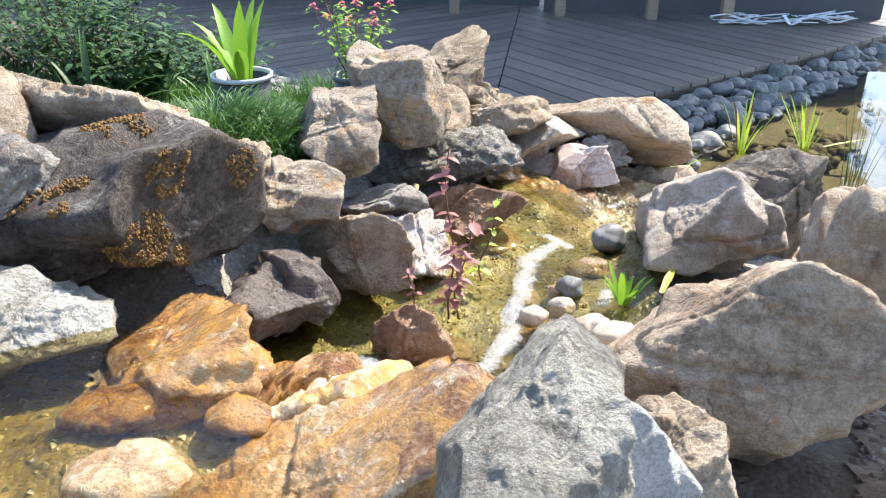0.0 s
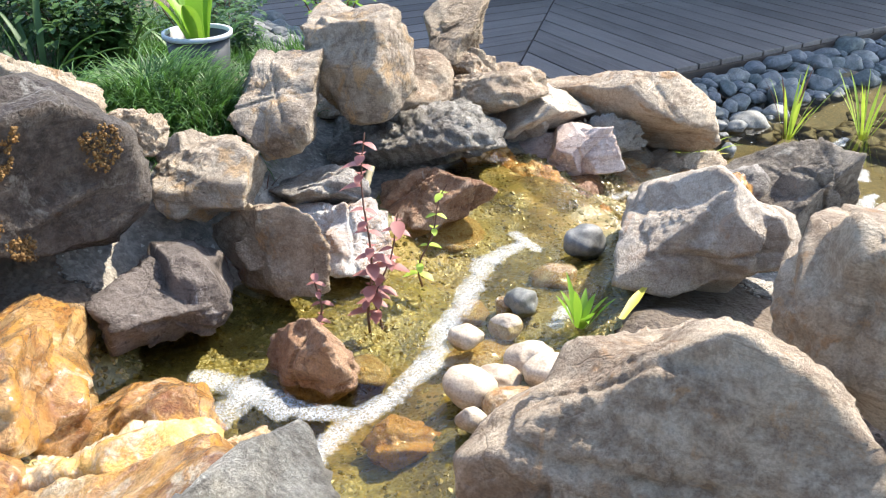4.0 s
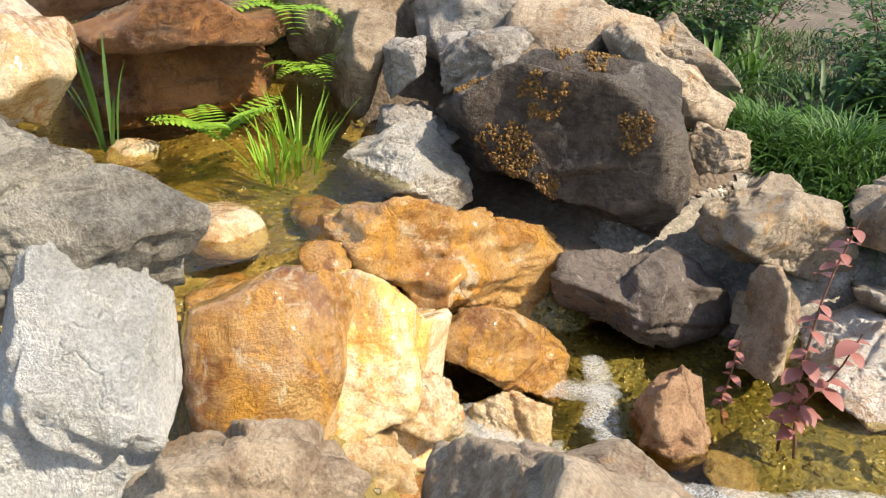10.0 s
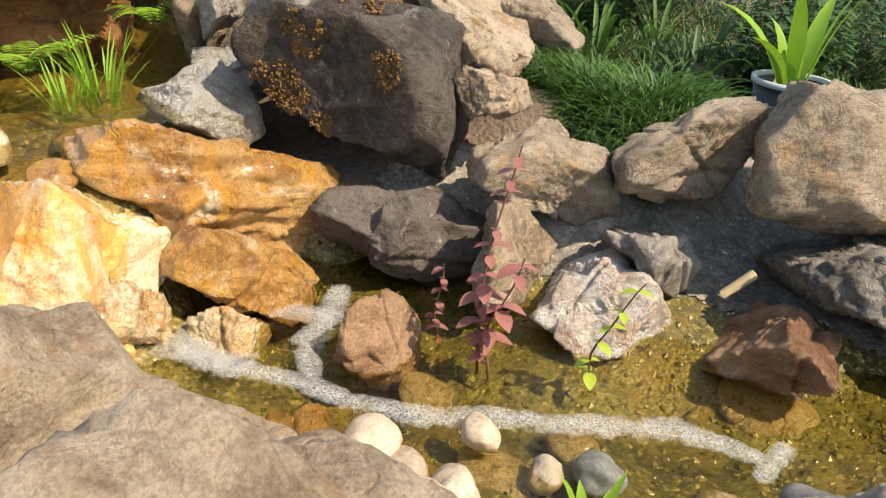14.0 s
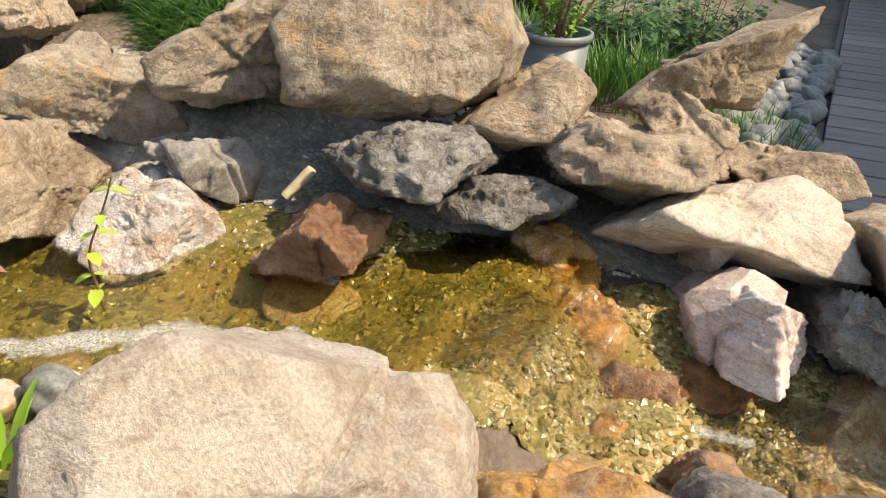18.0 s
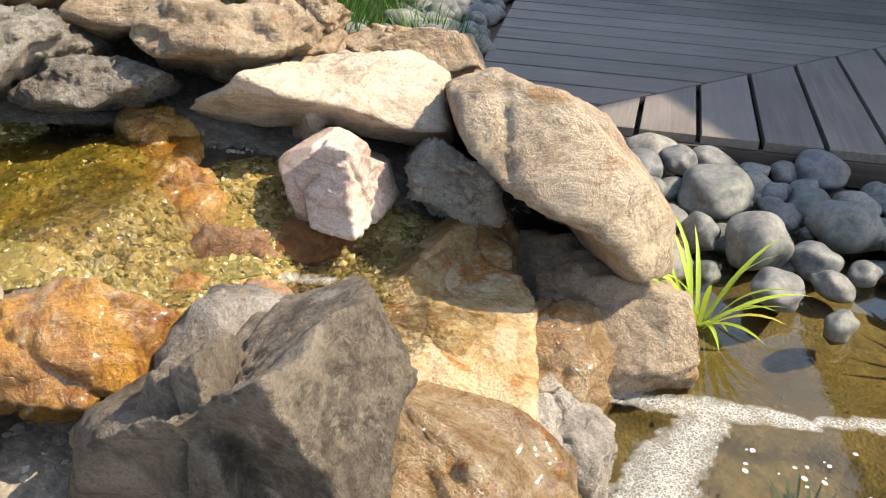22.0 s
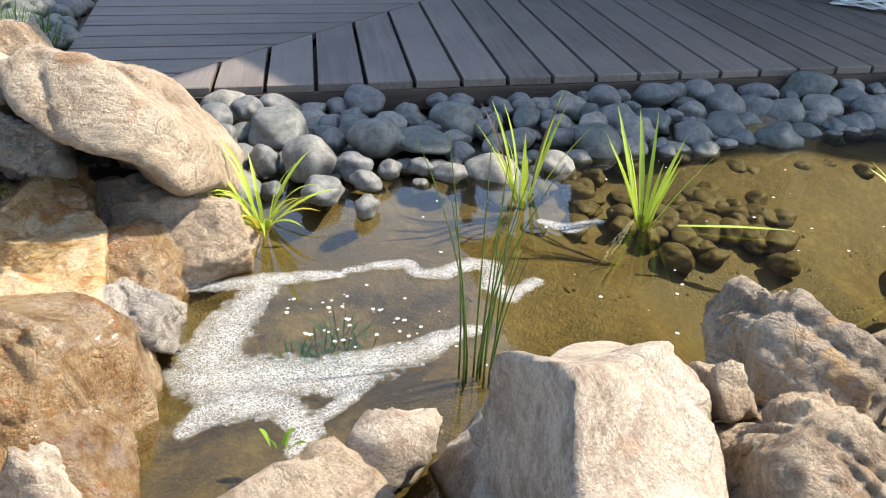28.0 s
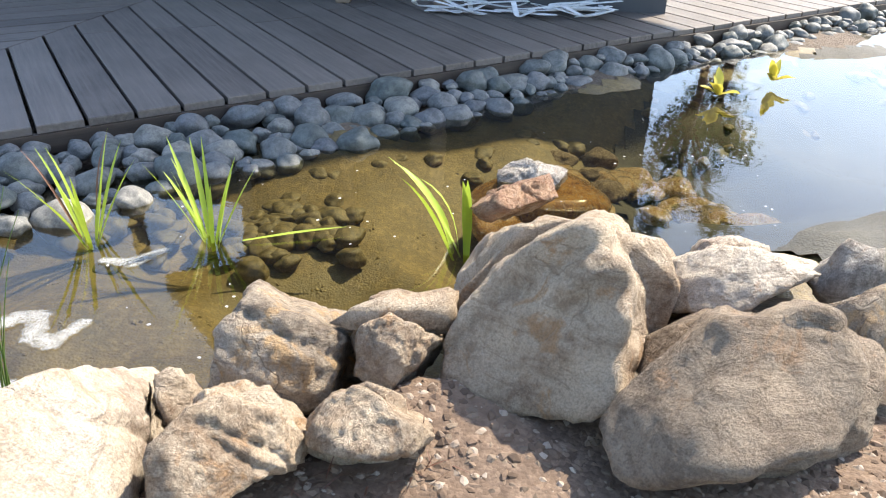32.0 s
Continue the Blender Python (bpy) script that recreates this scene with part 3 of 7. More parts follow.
for name, ax, ay, bx, by, tall in (("wall_north", -4.5, 8.25, 0.9, 7.42, 1.6), ("wall_veranda", 0.9, 7.12, 3.7, 6.73, 2.0)):
    run = Vector((bx - ax, by - ay, 0))
    thing(name, box_mesh(name, run.length - 0.004, 0.2, tall), WALL_DARK, "dark shaded wall of a building behind the deck", "wall", kind="structure",
          at=Matrix.Translation(((ax + bx) / 2, (ay + by) / 2 + 0.25, tall / 2)) @ Matrix.Rotation(math.atan2(run.y, run.x), 4, "Z"))
# unseen panels, added to cast the deck's shade, outlined from that shadow
roof = new("roof")
tagged(roof, "unseen flat roof panels added to shade the deck", "roof", kind="structure")
SHADE_Z = 4.0
shift = Vector((math.cos(radians(SUN_AZ)), math.sin(radians(SUN_AZ)))) * (SHADE_Z / math.tan(radians(SUN_EL)))
for outline in ([(0.74, -0.46), (2.1, -0.44), (3.5, -0.58), (4.4, -0.62), (4.4, 6.0), (0.435, 6.0), (0.435, 0.42), (0.67, -0.08)], [(-0.32, -0.2), (0.1, 0.05), (0.43, 0.43), (0.43, 6.0), (-0.32, 6.0)]):
    ob = part("roof_panel", prism("roof_panel", outline, 0, 0.14), SHADE_SHEET, roof)
    ob.matrix_world = Matrix.Translation((CORNER.x + shift.x, CORNER.y + shift.y, SHADE_Z + 0.12)) @ Matrix.Rotation(DECK_ANGLE, 4, "Z")
for x, y in ((1.0, 7.05), (1.75, 6.9), (2.35, 6.8), (0.1, 7.2)):
    post = thing("timber_post", box_mesh("timber_post", 0.09, 0.09, 1.8), POST_WOOD, "brown square timber post standing on the deck", "post", "posts of the veranda",
                 at=Matrix.Translation((x, y, DECK_Z + 0.9)))


# ---- rocks ----
def ico(level, cache={}):
    if level not in cache:
        bm = bmesh.new()
        bmesh.ops.create_icosphere(bm, subdivisions=level, radius=1)
        bm.verts.ensure_lookup_table()
        cache[level] = (np.array([v.co[:] for v in bm.verts]), [tuple(v.index for v in f.verts) for f in bm.faces])
        bm.free()
    return cache[level]


def rock_points(size, cuts, seed, level, facets=15, sharp=80.0, lumps=0.07, strata=0.0, low=0.77, grit=0.9, chips=0.03, breaks=34, ledge=1.0, cracks=3):
    """A split rock: an uneven ball, broken off along flat faces, then chipped and roughened at several scales.
    cuts: faces named by compass angle, rise (degrees) and distance from the middle (metres)."""
    d, faces = ico(level)
    g = np.random.default_rng(seed)
    r = np.array(size) * 1.01
    n = g.normal(size=(facets, 3))
    n /= np.linalg.norm(n, axis=1)[:, None]
    sup = np.linalg.norm(n * r, axis=1) * g.uniform(low, 1.06, facets)
    if cuts:
        az, el, dist = np.radians([c[0] for c in cuts]), np.radians([c[1] for c in cuts]), np.array([c[2] for c in cuts])
        n = np.vstack([n, np.stack([np.cos(az) * np.cos(el), np.sin(az) * np.cos(el), np.sin(el)], 1)])
        sup = np.concatenate([sup, dist])
    s = float(min(r))
    off = Vector((seed * 3.7 % 50, seed * 1.9 % 50, seed * 0.7 % 50))
    # bend the directions a little, so that the faces and their edges are not straight
    bent = np.array([noise.noise_vector(Vector(v) * 2.3 + off) for v in d])
    e = d + 0.1 * bent
    e /= np.linalg.norm(e, axis=1)[:, None]
    ball = np.linalg.norm(e / (r * 1.2), axis=1)
    flat = np.maximum(e @ n.T / sup, 1e-6)
    q = (flat ** sharp).sum(1) + ball ** sharp
    p = d * (q ** (-1 / sharp))[:, None]
    k1, k2 = 1.2 / s, 3.0 / s
    fine = 0.0042 * grit / s
    bumps = np.empty(len(p))
    for i, v in enumerate(p):
        w = Vector(v)
        a = noise.fractal(w * k1 + off, 0.9, 2.0, 3)
        b = noise.ridged_multi_fractal(w * k2 + off, 0.9, 2.1, 4, 1.0, 2.0) - 1.1
        c = noise.fractal(w * 75 + off, 0.5, 2.1, 5)
        chip = noise.cell((w + 0.02 * noise.noise_vector(w * 14)) * 16 + off)
        f = 0.0
        if chips:
            # broken facets: each cell of the stone has a flat face of its own slope
            for scale, part_of in ((1.2 / s, 1.0), (3.6 / s, 0.5)):
                y = w * scale + 0.25 * noise.noise_vector(w * scale * 1.3 + off) + off
                at = noise.voronoi(y)[1][0]
                f += part_of * noise.noise_vector(at * 5.37 + off).dot(y - at) / scale
            f = max(-0.12, min(0.12, chips * f / s))
        bumps[i] = f + a * lumps * 0.5 + b * lumps * 0.12 + c * fine + chip * fine * 0.55
    if strata:
        ax = Vector((0.25, 0.2, 1)).normalized()
        h = p @ np.array(ax) / 0.045 + bumps * 12
        bumps += strata * (np.abs((h % 1.0) - 0.35) - 0.25)
    mean = np.linalg.norm(p, axis=1).mean()
    p = p + d * (bumps * s)[:, None]
    # small clean breaks that take off corners and humps
    r0 = np.linalg.norm(p, axis=1)
    pick = g.integers(0, len(p), breaks)
    bn = d[pick] + g.normal(0, 0.42, (breaks, 3))
    bn /= np.linalg.norm(bn, axis=1)[:, None]
    bs = (bn * p[pick]).sum(1) * g.uniform(0.95, 0.995, breaks)
    along = d @ bn.T
    limit = np.where(along > 0.05, bs / np.maximum(along, 0.05), 9.0).min(1)
    cut = np.clip(r0 - limit, 0, 0.2 * s)
    # worn ledges along one bedding direction, and a few open cracks
    ax = g.normal(size=3) * (1, 1, 1.6)
    ax /= np.linalg.norm(ax)
    waves = g.normal(0, 1, (6, 3)) * 7
    wob = np.sin(p @ waves.T + g.uniform(0, 6.28, 6)).sum(1)
    h = p @ ax / (0.3 * s) + 0.16 * wob
    shelf = np.abs((h % 1.0) - 0.62) ** 0.7 * np.clip(np.sin(p @ waves[0] * 0.7 + seed) + 0.2, 0, 1)
    grooves = np.zeros(len(p))
    for k in range(cracks):
        cn = g.normal(size=3)
        cn /= np.linalg.norm(cn)
        far = np.abs(p @ cn - g.uniform(-0.5, 0.5) * s + 0.006 * wob + 0.004 * np.sin(p @ waves[k % 6] * 6))
        grooves += np.exp(-(far / 0.006) ** 2) * np.clip(np.sin(p @ waves[(k + 2) % 6] * 0.6 + k) + 0.35, 0, 1)
    r1 = np.maximum(r0 - cut - 0.05 * s * ledge * shelf - 0.009 * np.minimum(grooves, 1), 0.3 * r0)
    return d * (r1 * 0.995 * mean / r1.mean())[:, None], faces


def rock(name, at, size, cuts, mat, label, seed, level=5, group="", **shape):
    v, f = rock_points(size, cuts, seed, level, **shape)
    return thing(name, mesh_of(name, v, f), mat, label, "rock", group, at=Matrix.Translation(at))


rock("boulder", (-0.668, 1.572, 0.639), (0.32, 0.27, 0.24), [(-151, 77, 0.228), (88, 60, 0.226), (78, 38, 0.231), (67, 2, 0.238), (63, -10, 0.244), (13, -63, 0.239), (-66, -59, 0.147), (-79, -49, 0.146), (-87, -36, 0.172), (-100, 9, 0.278), (-127, 68, 0.245), (-133, 59, 0.205), (164, 79, 0.169), (71, 51, 0.231), (58, 18, 0.258), (52, -2, 0.271), (34, -39, 0.29), (-69, -63, 0.126), (-71, -62, 0.124), (-91, -46, 0.154), (-112, 13, 0.278), (141, 74, 0.212), (91, 73, 0.204), (41, 49, 0.245), (18, 1, 0.274), (-2, -39, 0.224), (-57, -64, 0.131), (-150, 15, 0.262), (-30, -6, 0.18)],
     DARK, "large dark boulder with rusty moss patches above the stream", 11, 6, lumps=0.07, facets=6, low=0.96)
rock("rock", (-0.77, 1.86, 0.76), (0.19, 0.16, 0.12), [(78, 58, 0.04), (-106, -44, 0.06), (36, -66, 0.13), (54, -14, 0.15), (-56, -75, 0.09), (-99, -27, 0.09), (-54, -10, 0.136), (52, 58, 0.102)],
     SANDSTONE, "tan slab of rock leaning behind the dark boulder", 12, 6, strata=0.1)
rock("rock", (-0.5, 1.84, 0.67), (0.09, 0.09, 0.07), [(20, -60, 0.04), (103, 72, 0.04), (-119, -28, 0.05), (50, 1, 0.06), (-129, 9, 0.06), (-97, -33, 0.07)],
     SANDSTONE, "small tan rock at the foot of the bank", 13, 6)
rock("rock", (-1.18, 2.16, 0.73), (0.2, 0.18, 0.11), [(70, 49, 0.05), (-107, -48, 0.06), (-118, 47, 0.12), (-65, -75, 0.07), (58, -34, 0.15), (79, 52, 0.06), (-54, -8, 0.139), (52, 58, 0.102)],
     GREY_TAN, "grey wedge-shaped rock in the planted bank", 14, 6)
rock("rock", (-0.92, 1.45, 0.78), (0.16, 0.13, 0.09), [(59, -51, 0.03), (-136, 76, 0.06), (-102, -10, 0.11), (55, -68, 0.04), (90, 43, 0.11), (-101, 37, 0.09)],
     GREY, "pale grey rock leaning on the dark boulder", 15, 6)
rock("rock", (-0.92, 1.26, 0.77), (0.1, 0.05, 0.08), [(66, -47, 0.03), (-116, 69, 0.05), (78, -2, 0.03), (-88, -5, 0.05), (99, 47, 0.07)],
     GREY, "grey block of rock wedged between boulders", 16, 6, sharp=48.0)
rock("rock", (-1.28, 1.21, 0.69), (0.26, 0.1, 0.17), [(75, -24, 0.05), (-85, -11, 0.08), (-141, 80, 0.15), (-90, 17, 0.09), (78, -10, 0.06), (67, -59, 0.1), (85, -20, 0.06)],
     BROWN, "dark shaded rock beside the upper pool", 17, 6)
rock("rock", (-0.89, 1.28, 0.61), (0.13, 0.11, 0.09), [(-63, -65, 0.05), (97, 57, 0.06), (54, -44, 0.07), (-108, 14, 0.1), (-163, 74, 0.07), (-54, -8, 0.088), (52, 58, 0.079)],
     GREY, "grey wedge of rock by the upper pool", 18, 6)
rock("rock", (-0.74, 1.21, 0.57), (0.18, 0.13, 0.11), [(-42, -64, 0.06), (-129, 67, 0.08), (95, 51, 0.1), (23, -6, 0.14), (90, 7, 0.13), (-85, -37, 0.1), (-116, 37, 0.12), (67, -46, 0.13), (111, 52, 0.1), (62, 49, 0.11), (-58, -56, 0.06), (-54, -20, 0.116), (52, 58, 0.092)],
     CHALK, "rough cream-white pitted rock at the upper pool", 19, 6, lumps=0.09)
rock("rock", (-0.404, 1.941, 0.518), (0.22, 0.22, 0.15), [(-120, 61, 0.105), (165, 77, 0.093), (81, 12, 0.148), (84, 20, 0.143), (2, -70, 0.11), (-64, -57, 0.081), (-94, 8, 0.151), (-171, 63, 0.1), (111, 71, 0.097), (55, 33, 0.137), (47, 15, 0.151), (-5, -60, 0.107), (-65, -65, 0.082), (-130, 8, 0.189), (150, 64, 0.094), (35, 47, 0.126), (7, -12, 0.108), (-41, -61, 0.091), (-150, -26, 0.091), (-163, 1, 0.088)],
     GREY_TAN, "grey-brown rock with orange stains below the bank", 20, 6, lumps=0.09, facets=6, low=0.96)
rock("rock", (-0.384, 1.631, 0.394), (0.22, 0.18, 0.17), [(178, 63, 0.11), (99, 59, 0.107), (70, 37, 0.151), (39, -14, 0.191), (-14, -57, 0.112), (-50, -59, 0.099), (-115, -9, 0.157), (171, 43, 0.101), (91, 63, 0.104), (14, 0, 0.103), (-15, -40, 0.083), (-71, -58, 0.086), (-152, -12, 0.114), (-156, 61, 0.13), (171, 67, 0.109), (104, 55, 0.118), (72, 18, 0.17), (41, -36, 0.153), (-34, -60, 0.104), (-61, -52, 0.122), (-115, 22, 0.181), (-45, -30, 0.09), (-30, 72, 0.09)],
     PALE_TOP, "dark wet stone with a pale dry top in the stream", 21, 6, facets=6, low=0.96)
rock("rock", (-0.229, 1.834, 0.435), (0.13, 0.12, 0.13), [(-145, 23, 0.058), (67, 42, 0.056), (54, 22, 0.042), (38, -9, 0.06), (-35, -61, 0.118), (-117, -30, 0.076), (-131, -5, 0.047), (-158, 70, 0.089), (103, 42, 0.073), (73, -26, 0.083), (65, -38, 0.087), (-32, -63, 0.109), (-95, 11, 0.073)],
     SANDSTONE, "upright tan stone at the stream edge", 22, 6,lumps=0.07, facets=6, low=0.96)
rock("rock", (-0.111, 1.988, 0.365), (0.19, 0.16, 0.14), [(-121, 42, 0.078), (162, 68, 0.091), (95, 38, 0.098), (84, 20, 0.117), (53, -35, 0.158), (-20, -61, 0.134), (-70, -40, 0.146), (-170, 47, 0.106), (79, 56, 0.085), (29, -7, 0.109), (-1, -46, 0.123), (-94, -53, 0.09), (-118, -35, 0.096), (-30, 30, 0.1)],
     QUARTZ, "white and orange quartz rock at the water line", 23, 6, facets=6, low=0.96)
rock("rock", (-0.170, 2.113, 0.428), (0.13, 0.11, 0.09), [(174, 70, 0.049), (84, 29, 0.082), (69, -6, 0.089), (13, -63, 0.081), (-77, -48, 0.044), (-85, -39, 0.047), (163, 64, 0.055), (44, 23, 0.072), (30, -8, 0.071), (-76, -64, 0.039), (-122, -38, 0.063)],
     GREY, "grey angular block on the gravel bank", 24, 6, facets=6, low=0.96)
rock("boulder", (-0.309, 2.226, 0.634), (0.151, 0.194, 0.13), [(-118, 47, 0.064), (-129, 62, 0.049), (167, 80, 0.077), (67, -3, 0.131), (60, -30, 0.114), (13, -71, 0.115), (-46, -71, 0.127), (-99, -13, 0.16), (-178, 34, 0.092), (24, 48, 0.153), (7, -5, 0.104), (-30, -60, 0.13), (-146, -46, 0.109), (-174, 21, 0.081)],
     GREY_TAN, "tan and grey shoulder of a big boulder above the stream", 25, 6, lumps=0.08, facets=6, low=0.96)
rock("boulder", (-0.182, 2.522, 0.630), (0.173, 0.302, 0.216), [(-118, 30, 0.198), (143, 82, 0.14), (60, 27, 0.207), (49, -19, 0.207), (35, -50, 0.169), (2, -69, 0.153), (-70, -66, 0.166), (-111, -1, 0.207), (178, 45, 0.231), (69, 77, 0.172), (7, 15, 0.17), (-15, -45, 0.173), (-41, -64, 0.168), (-169, -10, 0.085), (-157, -40, 0.079)],
     GREY_TAN, "big rounded grey boulder with tan underside on the bank", 26, 6, lumps=0.06, facets=6, low=0.96)
rock("rock", (0.060, 3.103, 0.604), (0.14, 0.25, 0.19), [(-139, 43, 0.074), (-143, 53, 0.069), (73, 75, 0.162), (40, -18, 0.138), (38, -27, 0.136), (-37, -74, 0.136), (-97, -60, 0.168), (-147, 42, 0.092), (-156, 59, 0.074), (117, 81, 0.132), (-14, -72, 0.084), (-117, -45, 0.207), (162, 59, 0.1), (11, 48, 0.151), (-3, -6, 0.096), (-25, -57, 0.107), (-152, -58, 0.13), (-175, -12, 0.088), (-131, 38, 0.069), (-147, 66, 0.027), (46, -21, 0.147), (-87, -66, 0.164), (-89, -65, 0.165), (-30, -5, 0.12)],
     BROWN, "brown leaning slab of rock at the edge of the bed", 27, 6, facets=6, low=0.96)
rock("rock", (-0.194, 2.830, 0.479), (0.23, 0.22, 0.15), [(-140, 42, 0.071), (-174, 72, 0.088), (63, 44, 0.132), (41, -23, 0.13), (2, -65, 0.102), (-88, -61, 0.106), (-134, 59, 0.049), (-130, 54, 0.055), (79, 55, 0.126), (61, -3, 0.153), (30, -64, 0.08), (22, -68, 0.077), (-88, -54, 0.129)],
     SANDSTONE, "rounded tan rock on the bank beside the big boulder", 28, 6, facets=6, low=0.96)
rock("rock", (-0.011, 2.480, 0.438), (0.22, 0.16, 0.12), [(-154, 59, 0.077), (131, 71, 0.076), (71, 39, 0.122), (35, -40, 0.091), (35, -41, 0.09), (-48, -65, 0.068), (-92, -45, 0.095)],
     BANDED, "grey layered rock with dark banding on the gravel", 29, 6, strata=0.2, ledge=2.2,lumps=0.09, facets=6, low=0.96)
rock("rock", (0.090, 2.615, 0.391), (0.16, 0.14, 0.09), [(-136, 28, 0.085), (172, 66, 0.035), (87, 57, 0.063), (31, -36, 0.098), (-8, -62, 0.054), (-72, -60, 0.078), (-126, 44, 0.079), (139, 71, 0.041), (94, 55, 0.061), (32, -57, 0.07), (-28, -69, 0.053), (-88, -42, 0.107)],
     BANDED, "low grey layered rock at the gravel edge", 30, 6, strata=0.2, ledge=2.2, facets=6, low=0.96)
rock("rock", (0.103, 2.913, 0.434), (0.26, 0.26, 0.15), [(-127, 38, 0.151), (138, 76, 0.071), (135, 75, 0.071), (54, 5, 0.195), (10, -66, 0.075), (-57, -69, 0.083), (-103, -32, 0.157), (-144, 36, 0.141), (119, 72, 0.059), (45, 20, 0.163), (-2, -60, 0.088), (-59, -68, 0.076), (-110, -44, 0.128)],
     SANDSTONE, "tan rock with wavy worn layers", 31, 6, strata=0.22,lumps=0.08, facets=6, low=0.96)
rock("rock", (0.09, 3.06, 0.49), (0.13, 0.12, 0.08), [(77, 58, 0.04), (-112, -45, 0.06), (-59, -72, 0.05), (-150, 54, 0.08), (39, -22, 0.09)],
     SANDSTONE, "small tan rock resting on the worn rock", 32, 6, strata=0.12)
rock("rock", (0.319, 2.967, 0.362), (0.32, 0.29, 0.17), [(-152, 56, 0.106), (-172, 66, 0.077), (161, 72, 0.081), (79, 60, 0.151), (51, 16, 0.217), (-5, -61, 0.132), (-45, -67, 0.075), (-68, -63, 0.088), (-159, 52, 0.095), (175, 65, 0.067), (72, 57, 0.154), (44, 17, 0.216), (-18, -61, 0.111), (-49, -65, 0.071), (-70, -62, 0.093), (-45, -42, 0.09), (15, 62, 0.1)],
     CREAM, "pale cream slab of rock with a flat sunlit top", 33, 6, facets=6, low=0.96)
rock("rock", (0.11, 3.38, 0.34), (0.21, 0.21, 0.11), [(-51, -70, 0.05), (128, 73, 0.05), (50, 34, 0.12), (-108, -53, 0.08), (-166, 58, 0.09), (-7, -64, 0.07)],
     SANDSTONE, "low tan rock against the deck pebbles", 34, 6)
rock("boulder", (0.658, 3.309, 0.237), (0.32, 0.31, 0.25), [(-160, 62, 0.231), (87, 69, 0.145), (74, 62, 0.134), (53, 38, 0.144), (39, 10, 0.223), (-1, -50, 0.266), (-89, -59, 0.113), (-108, -49, 0.081), (-125, -15, 0.178), (-159, 61, 0.25), (82, 65, 0.136), (65, 52, 0.123), (56, 39, 0.142), (33, -7, 0.265), (-38, -64, 0.195), (-104, -50, 0.113), (-113, -41, 0.108), (-127, -7, 0.205), (177, 65, 0.233), (95, 68, 0.144), (63, 53, 0.117), (51, 40, 0.129), (31, 8, 0.219), (-21, -52, 0.228), (-94, -54, 0.139), (-120, -35, 0.14), (-131, -12, 0.203)],
     SANDSTONE, "long grey-tan boulder lying against the deck corner", 35, 6, lumps=0.05, facets=6, low=0.96)
rock("rock", (0.491, 2.850, 0.264), (0.2, 0.2, 0.16), [(-159, 52, 0.088), (90, 55, 0.089), (51, 6, 0.124), (41, -12, 0.132), (-8, -55, 0.116), (-55, -58, 0.096), (-73, -53, 0.108), (-128, 15, 0.158), (-155, 48, 0.091), (-142, 50, 0.075), (96, 61, 0.085), (60, 13, 0.124), (40, -33, 0.126), (6, -60, 0.094), (-63, -62, 0.082), (-113, -13, 0.058), (22, 14, 0.12), (-75, 16, 0.1)],
     PINK, "pale pink faceted stone beside the lower cascade", 36, 6,lumps=0.04, facets=6, low=0.96)
rock("rock", (0.571, 3.096, 0.230), (0.15, 0.14, 0.11), [(-157, 42, 0.094), (90, 58, 0.053), (42, 6, 0.09), (14, -38, 0.109), (-84, -56, 0.055), (-132, -3, 0.081), (-143, 38, 0.09), (88, 60, 0.056), (49, 4, 0.088), (-51, -66, 0.066), (-76, -62, 0.053), (-122, -11, 0.084)],
     CHALK, "flaky white and brown rock by the cascade", 37, 6, strata=0.3,lumps=0.09, facets=6, low=0.96)
rock("boulder", (0.712, 2.938, 0.066), (0.33, 0.31, 0.29), [(-169, 44, 0.146), (156, 58, 0.141), (81, 51, 0.193), (48, 20, 0.201), (32, -2, 0.204), (-179, 61, 0.17), (141, 66, 0.149), (87, 55, 0.184), (51, 12, 0.189), (-114, -11, 0.168), (-115, -10, 0.169), (-171, 58, 0.147), (136, 66, 0.154), (55, 18, 0.185), (43, -3, 0.193), (-116, -11, 0.162), (-130, 15, 0.171), (0, 84, 0.11)],
     OCHRE, "wet orange ledge rock of the lower waterfall", 38, 6,lumps=0.07, facets=6, low=0.96)
rock("boulder", (1.060, 2.650, 0.002), (0.42, 0.36, 0.34), [(-178, 49, 0.183), (130, 54, 0.17), (97, 46, 0.171), (58, 18, 0.174), (36, -4, 0.193), (-139, 22, 0.154), (-134, 18, 0.151), (-168, 47, 0.177), (115, 55, 0.162), (86, 43, 0.159), (58, 18, 0.178), (33, -11, 0.198), (-113, -9, 0.161), (-140, 23, 0.154), (25, 52, 0.17), (-60, 48, 0.24)],
     WET_BROWN, "wet orange-brown rock sloping into the pond", 39, 6, lumps=0.08, facets=6, low=0.96)
rock("rock", (1.03, 2.88, 0.04), (0.14, 0.12, 0.12), [(-110, -31, 0.05), (78, 42, 0.07), (172, 52, 0.06), (36, -5, 0.1), (-75, -50, 0.05)],
     GREY, "wet grey rock at the foot of the waterfall", 40, 6, lumps=0.09)
rock("rock", (0.849, 3.269, 0.017), (0.22, 0.22, 0.17), [(159, 61, 0.108), (102, 62, 0.085), (39, 12, 0.153), (153, 63, 0.09), (99, 61, 0.087), (36, 1, 0.159), (-132, -6, 0.138)],
     SANDSTONE, "rounded pinkish-grey rock at the pond inlet", 41, 6, facets=6, low=0.96)
